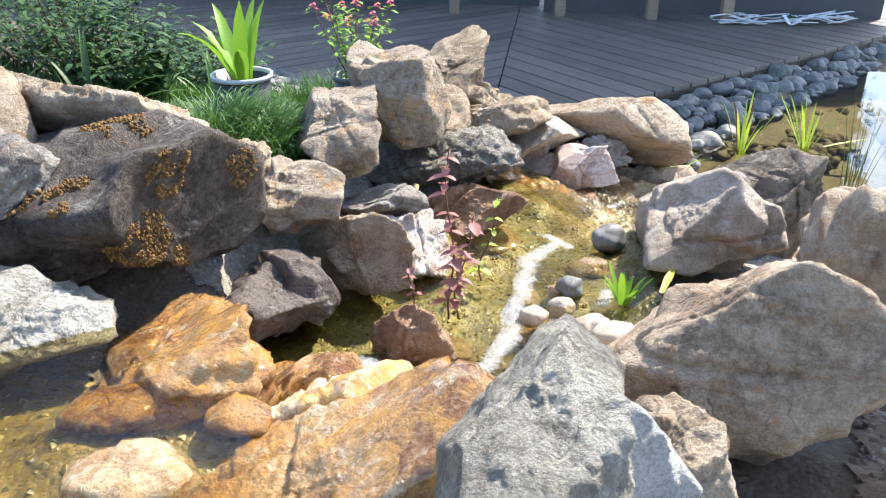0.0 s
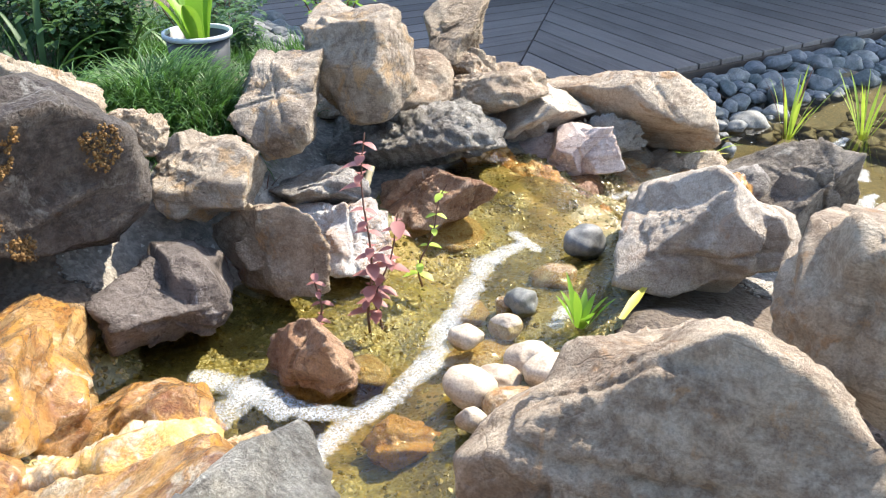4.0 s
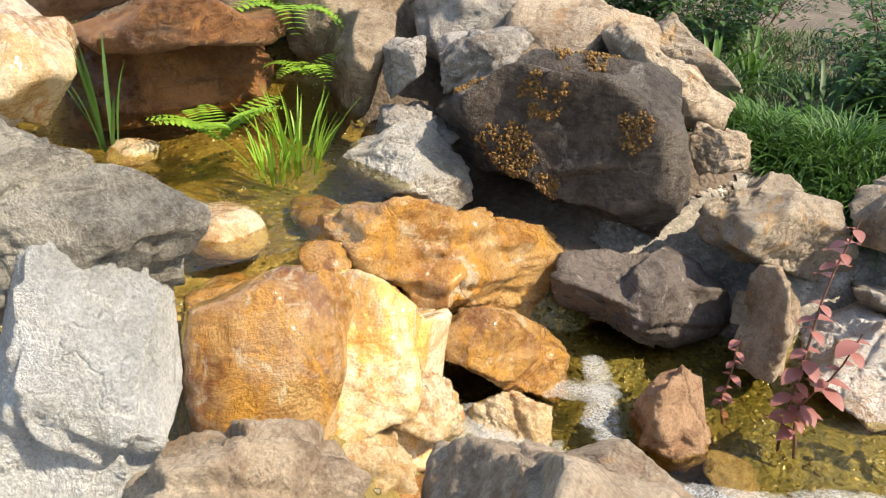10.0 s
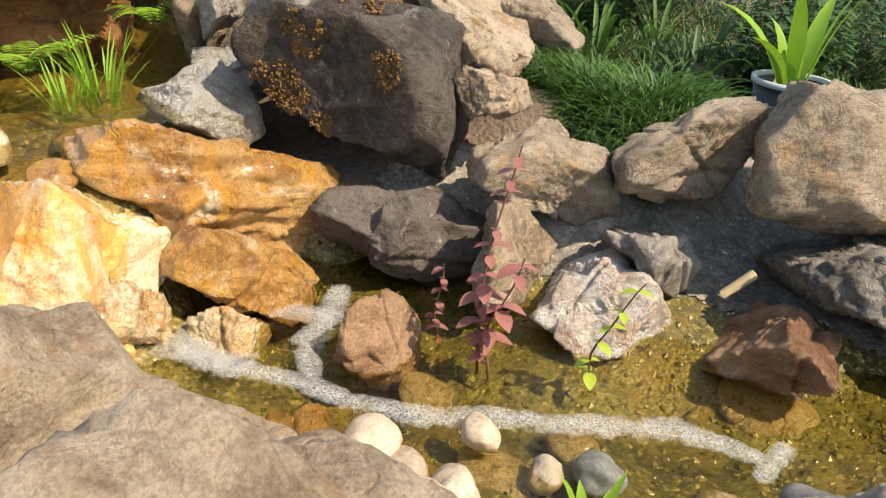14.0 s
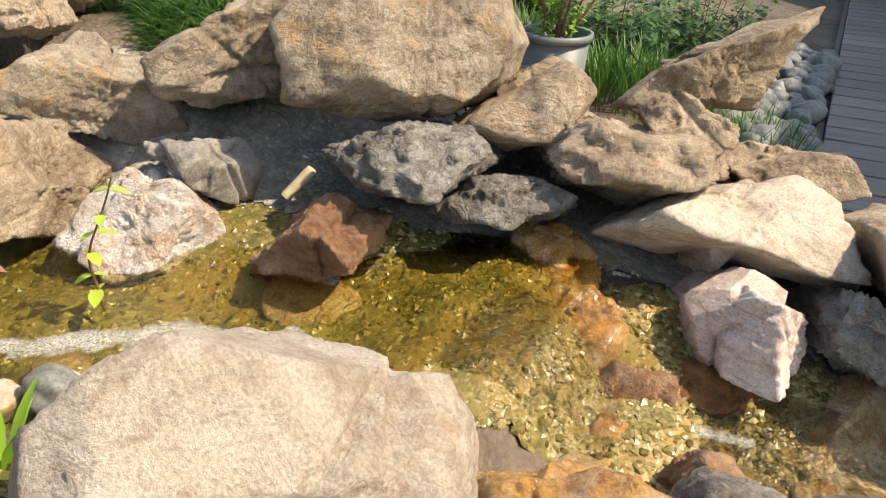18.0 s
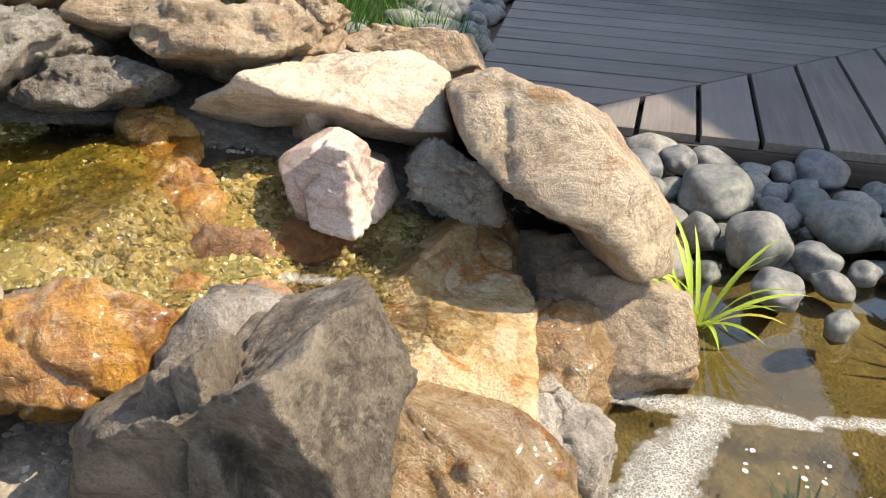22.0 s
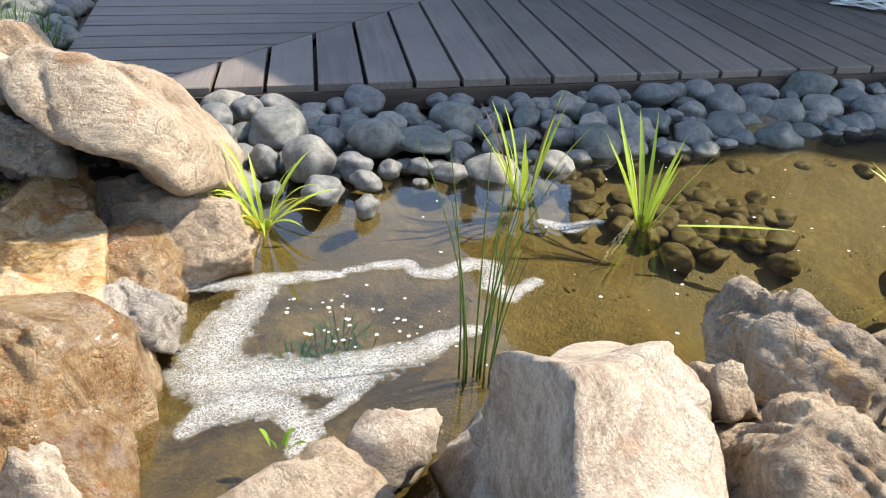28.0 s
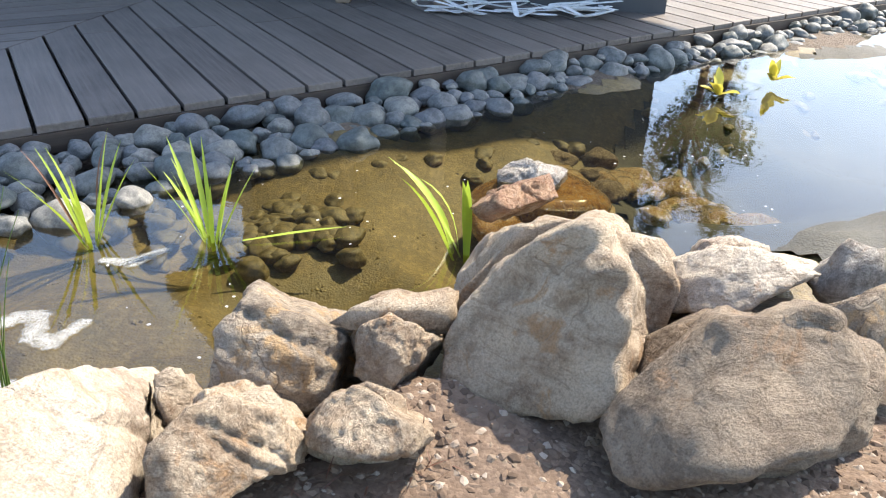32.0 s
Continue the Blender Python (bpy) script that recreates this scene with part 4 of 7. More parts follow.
rock("boulder", (1.100, 2.344, 0.364), (0.19, 0.24, 0.25), [(-165, 58, 0.084), (-133, 43, 0.113), (-149, 54, 0.124), (-177, 65, 0.154), (75, 29, 0.175), (73, 24, 0.169), (53, -8, 0.151), (46, -17, 0.171), (49, -14, 0.14), (43, -20, 0.179), (-50, -39, 0.21), (-75, -28, 0.167), (-110, 22, 0.167), (-162, 41, 0.125), (175, 49, 0.124), (170, 50, 0.127), (84, 41, 0.188), (66, 27, 0.182), (43, 6, 0.177), (-114, 6, 0.145), (-54, -10, 0.045), (28, 25, 0.12)],
     FLECKED, "tall flat-faced rock standing beside the lower cascade", 42, 6,lumps=0.05, facets=6, low=0.96)
rock("boulder", (0.731, 1.966, 0.449), (0.23, 0.3, 0.21), [(-160, 49, 0.152), (-154, 47, 0.161), (163, 55, 0.133), (147, 55, 0.138), (115, 51, 0.167), (81, 35, 0.193), (62, 17, 0.201), (-94, 7, 0.259), (163, 60, 0.131), (148, 56, 0.117), (168, 59, 0.12), (146, 57, 0.135), (82, 17, 0.224), (70, 2, 0.223), (-88, 14, 0.162), (137, 51, 0.156), (27, 63, 0.11), (-17, 14, 0.174), (-63, -55, 0.123), (-125, -62, 0.16), (169, -5, 0.187), (60, 74, 0.16)],
     SLAB, "large cream boulder with a flat top by the stream", 43, 6, lumps=0.05, facets=6, low=0.96)
rock("boulder", (0.481, 1.129, 0.592), (0.19, 0.29, 0.25), [(-105, 27, 0.171), (-113, 34, 0.173), (163, 55, 0.135), (135, 48, 0.109), (136, 48, 0.109), (145, 32, 0.128), (136, 41, 0.115), (97, 61, 0.142), (31, 60, 0.18), (-4, 39, 0.218), (-47, -25, 0.206), (-56, -34, 0.182), (-102, -51, 0.167), (-166, -27, 0.275), (-126, 12, 0.204), (160, 49, 0.135), (141, 50, 0.122), (124, 50, 0.12), (43, 13, 0.12), (-113, 0, 0.184)],
     SANDSTONE, "large tan boulder beside the walking side of the stream", 44, 6, lumps=0.06, facets=6, low=0.96)
rock("boulder", (0.88, 1.44, 0.6), (0.24, 0.28, 0.22), [(-168, -54, 0.11), (25, 64, 0.11), (-54, -34, 0.14), (133, 41, 0.13), (159, -13, 0.13), (-54, -8, 0.213), (52, 58, 0.175)],
     SANDSTONE, "tan boulder beside the walking side of the stream", 45, 6)
rock("rock", (0.083, 0.603, 0.845), (0.11, 0.18, 0.12), [(-100, 70, 0.078), (160, 73, 0.085), (122, 40, 0.106), (105, -7, 0.153), (24, -70, 0.101), (-62, 11, 0.117), (164, 27, 0.063), (131, 48, 0.069), (152, 34, 0.042), (57, 54, 0.114), (10, 23, 0.111), (-5, 4, 0.091), (-174, 4, 0.078), (15, 42, 0.085), (176, 5, 0.077), (144, 38, 0.071), (142, 40, 0.071), (103, 57, 0.097), (15, 39, 0.118), (-8, 11, 0.091), (-11, 7, 0.088), (-24, -7, 0.105), (180, 0, 0.082)],
     PALE, "pitted grey upright rock at the cascade", 46, 6, lumps=0.1, facets=6, low=0.96)
rock("rock", (0.169, 0.670, 0.696), (0.13, 0.15, 0.2), [(-165, 70, 0.108), (127, 38, 0.111), (123, 31, 0.112), (102, -11, 0.11), (73, -47, 0.133), (54, -55, 0.138), (-64, 10, 0.12), (167, 68, 0.196), (96, 10, 0.126), (90, -4, 0.084), (95, 4, 0.098), (86, -9, 0.092), (-83, 15, 0.071), (15, 38, 0.13), (32, 39, 0.099), (-2, 11, 0.085)],
     WHITE, "bright white pitted rock at the cascade", 47, 6, lumps=0.1, facets=6, low=0.96)
rock("rock", (0.309, 0.824, 0.604), (0.08, 0.12, 0.11), [(-87, 30, 0.1), (-147, 59, 0.076), (169, 56, 0.07), (133, 39, 0.086), (94, -8, 0.105), (59, -43, 0.082), (45, -48, 0.081), (-31, -38, 0.094), (-52, -19, 0.111), (119, 44, 0.085), (29, 43, 0.078), (-6, 16, 0.063)],
     SANDSTONE, "rounded tan rock below the white rock", 48, 6, facets=6, low=0.96)
rock("boulder", (-0.538, 1.228, 0.451), (0.33, 0.24, 0.23), [(-123, 57, 0.181), (165, 69, 0.104), (137, 66, 0.12), (87, 27, 0.243), (62, -27, 0.251), (7, -61, 0.167), (-50, -53, 0.14), (-56, -50, 0.149), (-157, 63, 0.133), (168, 68, 0.1), (138, 67, 0.121), (80, 36, 0.233), (53, -18, 0.254), (-18, -60, 0.139), (-56, -54, 0.11), (-63, -51, 0.119), (158, 54, 0.099), (57, 46, 0.189), (23, 2, 0.169), (1, -28, 0.167), (-46, -53, 0.103), (-117, -36, 0.106), (-161, 20, 0.086)],
     ORANGE, "wet orange iron-stained rock under the upper cascade", 49, 6, lumps=0.09,strata=0.1, facets=6, low=0.96)
rock("boulder", (-0.225, 1.021, 0.424), (0.19, 0.22, 0.21), [(-139, 61, 0.156), (135, 57, 0.14), (103, 30, 0.15), (77, -15, 0.138), (31, -53, 0.105), (32, -53, 0.105), (-72, -15, 0.15), (-92, 16, 0.112), (-159, 59, 0.163), (123, 53, 0.125), (107, 45, 0.127), (69, -3, 0.117), (54, -21, 0.143), (6, -47, 0.181), (-102, 3, 0.056), (-96, -5, 0.057)],
     CREST, "wet yellow-orange cascade rock with a pale crest", 50, 6, lumps=0.07, facets=6, low=0.96)
rock("rock", (-0.276, 1.307, 0.379), (0.16, 0.13, 0.13), [(-118, 36, 0.112), (167, 63, 0.067), (103, 39, 0.079), (61, -22, 0.15), (14, -54, 0.116), (-43, -53, 0.082), (-70, -36, 0.104), (-162, 53, 0.078), (147, 60, 0.056), (92, 41, 0.075), (55, -6, 0.117), (-33, -55, 0.077), (-45, -54, 0.075), (-106, -6, 0.118), (146, 50, 0.068), (87, 55, 0.066), (24, 15, 0.092), (-35, -45, 0.078), (-93, -51, 0.059), (-158, -1, 0.107)],
     ORANGE, "wet orange rock in the cascade", 51, 6, lumps=0.08, facets=6, low=0.96)
rock("rock", (-0.158, 1.283, 0.308), (0.09, 0.07, 0.08), [(-160, 44, 0.04), (133, 53, 0.051), (65, 8, 0.077), (17, -40, 0.083), (-40, -50, 0.054), (-95, -23, 0.067), (-179, 57, 0.046), (138, 53, 0.039), (75, -4, 0.055), (7, -53, 0.055), (-75, -28, 0.064)],
     OCHRE, "small ochre rock in the splash of the cascade", 52, 6, lumps=0.12, facets=6, low=0.96)
rock("rock", (-0.08, 1.05, 0.36), (0.08, 0.07, 0.07), [],
     CREST, "pale wet lump of rock at the foot of the cascade", 53, 5, lumps=0.12)
rock("rock", (0, 0.97, 0.36), (0.09, 0.08, 0.08), [],
     OCHRE, "wet ochre rock at the foot of the cascade", 54, 5, lumps=0.12)
rock("rock", (0.03, 1.05, 0.31), (0.08, 0.07, 0.05), [],
     ORANGE, "low orange rock at the foot of the cascade", 55, 5, lumps=0.12)
rock("rock", (-0.1, 1.11, 0.38), (0.1, 0.07, 0.09), [(-27, -52, 0.04), (-126, 23, 0.05), (81, 16, 0.05), (157, 54, 0.06), (-52, -38, 0.05), (23, -41, 0.05)],
     OCHRE, "small yellow rock below the cascade", 56, 6, lumps=0.12)
rock("rock", (-0.068, 1.546, 0.356), (0.106, 0.085, 0.095), [(73, 34, 0.055), (63, 23, 0.049), (30, -20, 0.095), (-32, -52, 0.095), (-127, -1, 0.059), (-152, 31, 0.05), (91, 35, 0.062), (73, 13, 0.056), (27, -42, 0.085), (-33, -54, 0.092), (-112, 4, 0.057), (-140, 38, 0.051), (46, 47, 0.06), (26, 31, 0.068), (-4, -10, 0.1), (-66, -54, 0.088), (-131, -44, 0.076), (-173, 5, 0.09), (145, 49, 0.073), (20, 25, 0.06)],
     RED, "red-brown pointed stone standing in the stream", 57, 6, facets=6, low=0.96)
rock("rock", (0.07, 2.27, 0.345), (0.15, 0.15, 0.12), [(21, -60, 0.05), (-125, 44, 0.07), (125, 63, 0.07), (-79, -53, 0.09), (45, -6, 0.09), (-140, 26, 0.08), (58, -29, 0.09), (-54, -15, 0.104), (52, 58, 0.088)],
     RED, "reddish flat stone half in the stream", 58, 6, sharp=48.0)
rock("rock", (0.766, 2.320, 0.308), (0.14, 0.13, 0.13), [(-122, 27, 0.119), (178, 56, 0.075), (127, 51, 0.056), (113, 45, 0.065), (46, -21, 0.126), (-9, -48, 0.085), (-42, -47, 0.079), (-96, -5, 0.124), (-166, 44, 0.092), (126, 49, 0.056), (164, 49, 0.047), (101, 46, 0.141)],
     ORANGE, "wet orange rock under the small cascade", 59, 6, lumps=0.1, facets=6, low=0.96)
rock("rock", (0.57, 2.54, 0.17), (0.06, 0.05, 0.06), [(21, -42, 0.04), (117, 49, 0.04), (-95, -26, 0.04), (-149, 27, 0.04), (58, 8, 0.04)],
     ORANGE, "round orange stone splashed by the cascade", 60, 4, sharp=14.0)
rock("rock", (0.49, 2.66, 0.19), (0.08, 0.08, 0.07), [(131, 59, 0.04), (-31, -57, 0.05), (-144, 24, 0.06), (55, -5, 0.06), (-104, -28, 0.06), (47, -3, 0.06)],
     RED, "wet reddish stone in the cascade", 61, 4)
rock("rock", (0.75, 2.56, 0.25), (0.06, 0.06, 0.06), [(-52, -52, 0.02), (-154, 37, 0.03), (86, 40, 0.04), (-10, -51, 0.02), (136, 54, 0.03)],
     RED, "flat red stone in the cascade", 62, 4, sharp=14.0)
rock("rock", (0.898, 2.448, 0.320), (0.1, 0.11, 0.1), [(-143, 30, 0.065), (146, 54, 0.056), (95, 42, 0.075), (24, -32, 0.06), (-9, -46, 0.051), (-109, -6, 0.085)],
     GREY, "pale grey rock behind the flat-faced rock", 63, 4, facets=6, low=0.96)
rock("boulder", (1.923, 2.803, 0.123), (0.24, 0.36, 0.32), [(171, 23, 0.134), (158, 33, 0.122), (126, 50, 0.146), (36, 45, 0.242), (11, 24, 0.239), (176, 39, 0.173), (134, 53, 0.148), (125, 54, 0.157), (50, 39, 0.242), (10, -3, 0.199), (-147, 9, 0.245), (133, 57, 0.162), (126, 57, 0.163), (54, 33, 0.236), (23, -5, 0.2), (-138, 3, 0.131)],
     CREAM, "big cream granite boulder at the pond edge", 64, 6, lumps=0.05, facets=6, low=0.96)
rock("rock", (2.244, 3.232, 0.140), (0.16, 0.2, 0.17), [(159, 41, 0.152), (65, 56, 0.076), (39, 45, 0.086), (-13, -16, 0.132), (-76, -52, 0.137), (-164, -8, 0.14), (177, 32, 0.115), (61, 51, 0.081), (55, 48, 0.082), (-4, -19, 0.149), (-73, -53, 0.133), (-110, -47, 0.125), (-163, 5, 0.126)],
     GREY_TAN, "pale grey boulder at the pond edge", 65, 6, lumps=0.07, facets=6, low=0.96)
rock("rock", (2.247, 2.826, 0.223), (0.12, 0.16, 0.15), [(141, 43, 0.068), (73, 50, 0.075), (15, 18, 0.102), (-35, -32, 0.096), (-63, -44, 0.079), (-108, -42, 0.112), (-169, 2, 0.105), (170, 36, 0.084), (115, 53, 0.07), (45, 32, 0.095), (7, -8, 0.113), (-57, -47, 0.064), (-162, 10, 0.103)],
     SANDSTONE, "tan rock on the soil at the pond edge", 66, 6, facets=6, low=0.96)
rock("rock", (2.462, 3.143, 0.195), (0.08, 0.11, 0.1), [(147, 38, 0.062), (48, 53, 0.057), (-25, -23, 0.062), (-114, -53, 0.064), (-176, -9, 0.076), (144, 47, 0.059), (51, 49, 0.059), (-14, -23, 0.07), (-125, -45, 0.078), (-173, 3, 0.073)],
     SANDSTONE, "small orange-tan wedge of rock between boulders", 67, 6, facets=6, low=0.96)
rock("rock", (2.446, 2.924, 0.214), (0.1, 0.13, 0.12), [(128, 45, 0.059), (45, 47, 0.041), (-26, -17, 0.102), (-86, -49, 0.064), (-171, -13, 0.092), (166, 29, 0.069), (123, 50, 0.049), (40, 37, 0.063), (-6, -10, 0.098), (-72, -48, 0.073), (-120, -41, 0.077)],
     SANDSTONE, "small tan rock half buried in the soil", 68, 6, facets=6, low=0.96)
rock("boulder", (2.750, 3.360, 0.173), (0.27, 0.37, 0.33), [(135, 49, 0.153), (46, 65, 0.206), (0, 40, 0.226), (-19, 11, 0.23), (-64, -44, 0.233), (-76, -50, 0.225), (-136, -48, 0.294), (168, 6, 0.198), (127, 57, 0.139), (143, 49, 0.15), (62, 65, 0.205), (12, 42, 0.219), (-3, 21, 0.223), (-42, -34, 0.261), (-85, -52, 0.212), (-92, -53, 0.218), (166, 23, 0.159), (-177, 0, 0.223)],
     SANDSTONE, "large layered tan boulder at the pond edge", 69, 6, lumps=0.07, ledge=2.0, facets=6, low=0.96)
rock("boulder", (3.105, 3.115, 0.169), (0.31, 0.38, 0.32), [(147, 23, 0.16), (139, 34, 0.154), (93, 60, 0.155), (54, 62, 0.172), (-7, 36, 0.191), (-31, 0, 0.16), (-63, -38, 0.147), (-109, -51, 0.181), (-173, -26, 0.25)],
     TAN_BROWN, "large grey-brown boulder on the soil bank", 70, 6, ledge=2.0, facets=6, low=0.96)
rock("boulder", (3.201, 3.565, 0.102), (0.22, 0.26, 0.19), [(118, 55, 0.108), (59, 65, 0.101), (-24, 4, 0.159), (-82, -58, 0.032), (-51, -42, 0.032), (172, -12, 0.182)],
     CREAM, "flat pale boulder at the pond edge", 71, 6, facets=6, low=0.96)
rock("rock", (3.45, 3.56, 0.15), (0.12, 0.12, 0.11), [(136, 33, 0.07), (-67, -50, 0.07), (176, -37, 0.08), (76, 66, 0.09)],
     GREY, "grey rock at the pond edge", 72, 4)
rock("rock", (3.36, 3.28, 0.21), (0.1, 0.11, 0.1), [(178, -40, 0.05), (124, 42, 0.06), (-156, -55, 0.05)],
     GREY_TAN, "tan rock at the pond edge", 73, 4)
rock("rock", (2.71, 3.94, 0.15), (0.11, 0.16, 0.1), [(-47, -54, 0.03), (133, 59, 0.04), (-136, -62, 0.06), (0, 28, 0.09), (155, 43, 0.06)],
     RED, "brown rock breaking the pond surface", 74, 6)
rock("rock", (2.45, 3.22, 0.22), (0.11, 0.13, 0.1), [(116, 56, 0.04), (-75, -56, 0.04), (-3, -8, 0.1), (-113, -56, 0.04), (143, 49, 0.04), (96, 59, 0.04)],
     SANDSTONE, "tan rock at the water between boulders", 75, 4)
rock("rock", (2.14, 2.93, 0.22), (0.05, 0.06, 0.06), [(-46, -51, 0.03), (28, 22, 0.03), (-145, -13, 0.04), (95, 53, 0.04), (-175, 10, 0.05), (-137, -32, 0.04)],
     SANDSTONE, "small tan stone beside the cream boulder", 76, 4)
rock("rock", (1.68, 2.78, 0.08), (0.08, 0.09, 0.09), [(109, 49, 0.04), (-19, -36, 0.06), (-121, -27, 0.07), (-169, 19, 0.06), (13, -11, 0.06)],
     CREAM, "small cream rock at the pond inlet", 77, 4)
rock("rock", (1.63, 2.6, 0.1), (0.14, 0.15, 0.14), [(141, 45, 0.05), (28, 0, 0.12), (170, 38, 0.07), (68, 32, 0.08)],
     SANDSTONE, "low tan rock at the pond inlet", 78, 4)
rock("rock", (1.32, 2.42, 0.14), (0.07, 0.06, 0.07), [(87, 31, 0.03), (-145, 25, 0.04), (73, 19, 0.03)],
     CREAM, "small pale pointed rock at the pond inlet", 79, 4)
rock("rock", (1.25, 2.24, 0.24), (0.11, 0.09, 0.1), [(126, 40, 0.04), (75, 7, 0.08), (110, 32, 0.04)],
     CREAM, "pale flat rock on the walking bank", 80, 6)
rock("rock", (1.32, 2.43, 0.15), (0.05, 0.04, 0.05), [(-152, 23, 0.02), (69, 14, 0.03), (115, 39, 0.03)],
     CREAM, "small pale rock on the walking bank", 81, 4)
rock("boulder", (-1.59, 0.64, 0.57), (0.43, 0.32, 0.2), [(8, -75, 0.11), (-174, 80, 0.14), (-72, -3, 0.26), (87, -6, 0.31), (42, -71, 0.12), (-94, 52, 0.22), (96, 1, 0.32), (-77, -11, 0.25)],
     RUST, "dark red wet ledge rock of the rear waterfall", 82, 6, strata=0.1)
rock("boulder", (-1, 0.33, 0.74), (0.23, 0.21, 0.15), [(-54, -54, 0.09), (96, -23, 0.15), (154, 79, 0.12), (-90, 63, 0.13), (-20, -73, 0.1)],
     OCHRE, "yellow-stained ledge rock of the rear waterfall", 83, 6)
rock("boulder", (-1.37, 0.71, 0.78), (0.38, 0.28, 0.11), [(28, -80, 0.05), (-91, 63, 0.08), (131, 77, 0.07), (100, 21, 0.25), (-67, -54, 0.15), (-106, 69, 0.08)],
     RUST, "dark flat rock at the top of the rear waterfall", 84, 6)
rock("boulder", (-0.177, 0.852, 0.461), (0.27, 0.16, 0.25), [(-87, 25, 0.154), (-142, 64, 0.13), (-179, 66, 0.132), (105, 24, 0.178), (82, -19, 0.16), (74, -31, 0.152), (-27, -50, 0.13), (-32, -48, 0.13), (-132, 52, 0.158), (163, 62, 0.143), (106, 39, 0.168), (73, -7, 0.141), (68, -13, 0.141), (-18, -48, 0.157), (-52, -37, 0.147), (-89, 3, 0.111)],
     ORANGE, "wet orange and olive rock face under the upper cascade", 85, 6, lumps=0.09, facets=6, low=0.96)
rock("rock", (-1.08, 1.72, 0.78), (0.17, 0.14, 0.14), [],
     SANDSTONE, "tan rock behind the dark boulder", 86, 5)
rock("rock", (-1.35, 1.55, 0.8), (0.2, 0.16, 0.16), [],
     GREY, "pale grey rock behind the dark boulder", 87, 5)
rock("rock", (-1.25, 1.9, 0.76), (0.18, 0.15, 0.12), [],
     SANDSTONE, "sunlit tan rock in the planted bank", 88, 5)
rock("rock", (-1.6, 1.25, 0.8), (0.2, 0.2, 0.2), [],
     BROWN, "dark shaded rock beside the rear waterfall", 89, 5)
rock("boulder", (-1.75, 0.95, 0.95), (0.3, 0.2, 0.2), [],
     BROWN, "dark boulder above the rear waterfall", 90, 5)
rock("rock", (-1.15, 0.3, 0.78), (0.2, 0.16, 0.14), [],
     CREAM, "cream rock beside the rear waterfall", 91, 5)
rock("rock", (-0.85, 0.3, 0.72), (0.14, 0.12, 0.1), [],
     CREAM, "pale rock at the edge of the upper pool", 92, 5)
rock("boulder", (-2, 0.4, 0.95), (0.4, 0.3, 0.25), [],
     RED, "dark red boulder behind the rear waterfall", 93, 5)
rock("rock", (-0.95, 1.95, 0.68), (0.12, 0.1, 0.08), [],
     SANDSTONE, "small tan rock in the ground cover", 94, 5)
rock("rock", (0.2, 2.665, 0.3), (0.1, 0.055, 0.055), [],
     ORANGE, "orange algae-coated lump at the lip of the cascade", 95, 5, lumps=0.14)
rock("rock", (0.36, 2.63, 0.25), (0.11, 0.05, 0.055), [],
     ORANGE, "wet orange stone on the cascade slope", 96, 5, lumps=0.14)
rock("rock", (0.45, 2.8, 0.15), (0.13, 0.12, 0.06), [],
     RUST, "wet rust-brown rock under the pink stone", 97, 5)
rock("rock", (0.8, 3.2, 0.05), (0.14, 0.12, 0.12), [],
     GREY_TAN, "shaded grey rock between the ledge and the long boulder", 98, 5)
rock("rock", (0.93, 3.02, 0.03), (0.12, 0.12, 0.1), [],
     WET_BROWN, "wet brown rock at the foot of the ledge", 99, 5)

# ---- beds, gravel and pebbles ----
def inside(poly, x, y):
    hit = np.zeros(x.shape, bool)
    for (x0, y0), (x1, y1) in zip(poly, poly[1:] + poly[:1]):
        cross = ((y0 > y) != (y1 > y)) & (x < (x1 - x0) * (y - y0) / (y1 - y0 + 1e-12) + x0)
        hit ^= cross
    return hit


def rough_z(x, y):
    return height(x, y) + 0.022 * np.array([noise.fractal((a * 3.1, b * 3.1, 0.0), 0.8, 2.1, 5) for a, b in zip(np.ravel(x), np.ravel(y))]).reshape(np.shape(x))


def bed(name, poly, mat, label, step=0.016, lift=0.006):
    xs = np.arange(min(p[0] for p in poly), max(p[0] for p in poly), step)
    ys = np.arange(min(p[1] for p in poly), max(p[1] for p in poly), step)
    X, Y = np.meshgrid(xs, ys)
    Z = rough_z(X, Y) + lift
    n = len(xs)
    i = (np.arange(len(ys) - 1)[:, None] * n + np.arange(n - 1)[None]).ravel()
    jog = np.array([noise.noise((a * 14, b * 14, 3.0)) for a, b in zip(X.ravel()[i], Y.ravel()[i])]) * 0.05
    keep = inside(poly, X.ravel()[i] + jog, Y.ravel()[i] - jog)
    i = i[keep]
    return thing(name, mesh_np(name, np.stack([X.ravel(), Y.ravel(), Z.ravel()], 1), np.stack([i, i + 1, i + n + 1, i + n], 1), True), mat, label, "ground", kind="structure")


def pebble_templates(count, level, seed, flat=0.65, wob=0.16):
    d, f = ico(level)
    out = []
    for k in range(count):
        g = np.random.default_rng(seed + k)
        r = np.array([1, g.uniform(0.55, 0.88), g.uniform(flat - 0.18, flat + 0.1)])
        n = np.array([noise.noise(Vector(v) * 1.3 + Vector((k * 5.1, seed, 0))) for v in d])
        out.append(d * r * (1 + wob * n[:, None]))
    return out, np.array(f)


GRIT, GRIT_F = pebble_templates(8, 1, 3, 0.6, 0.5)


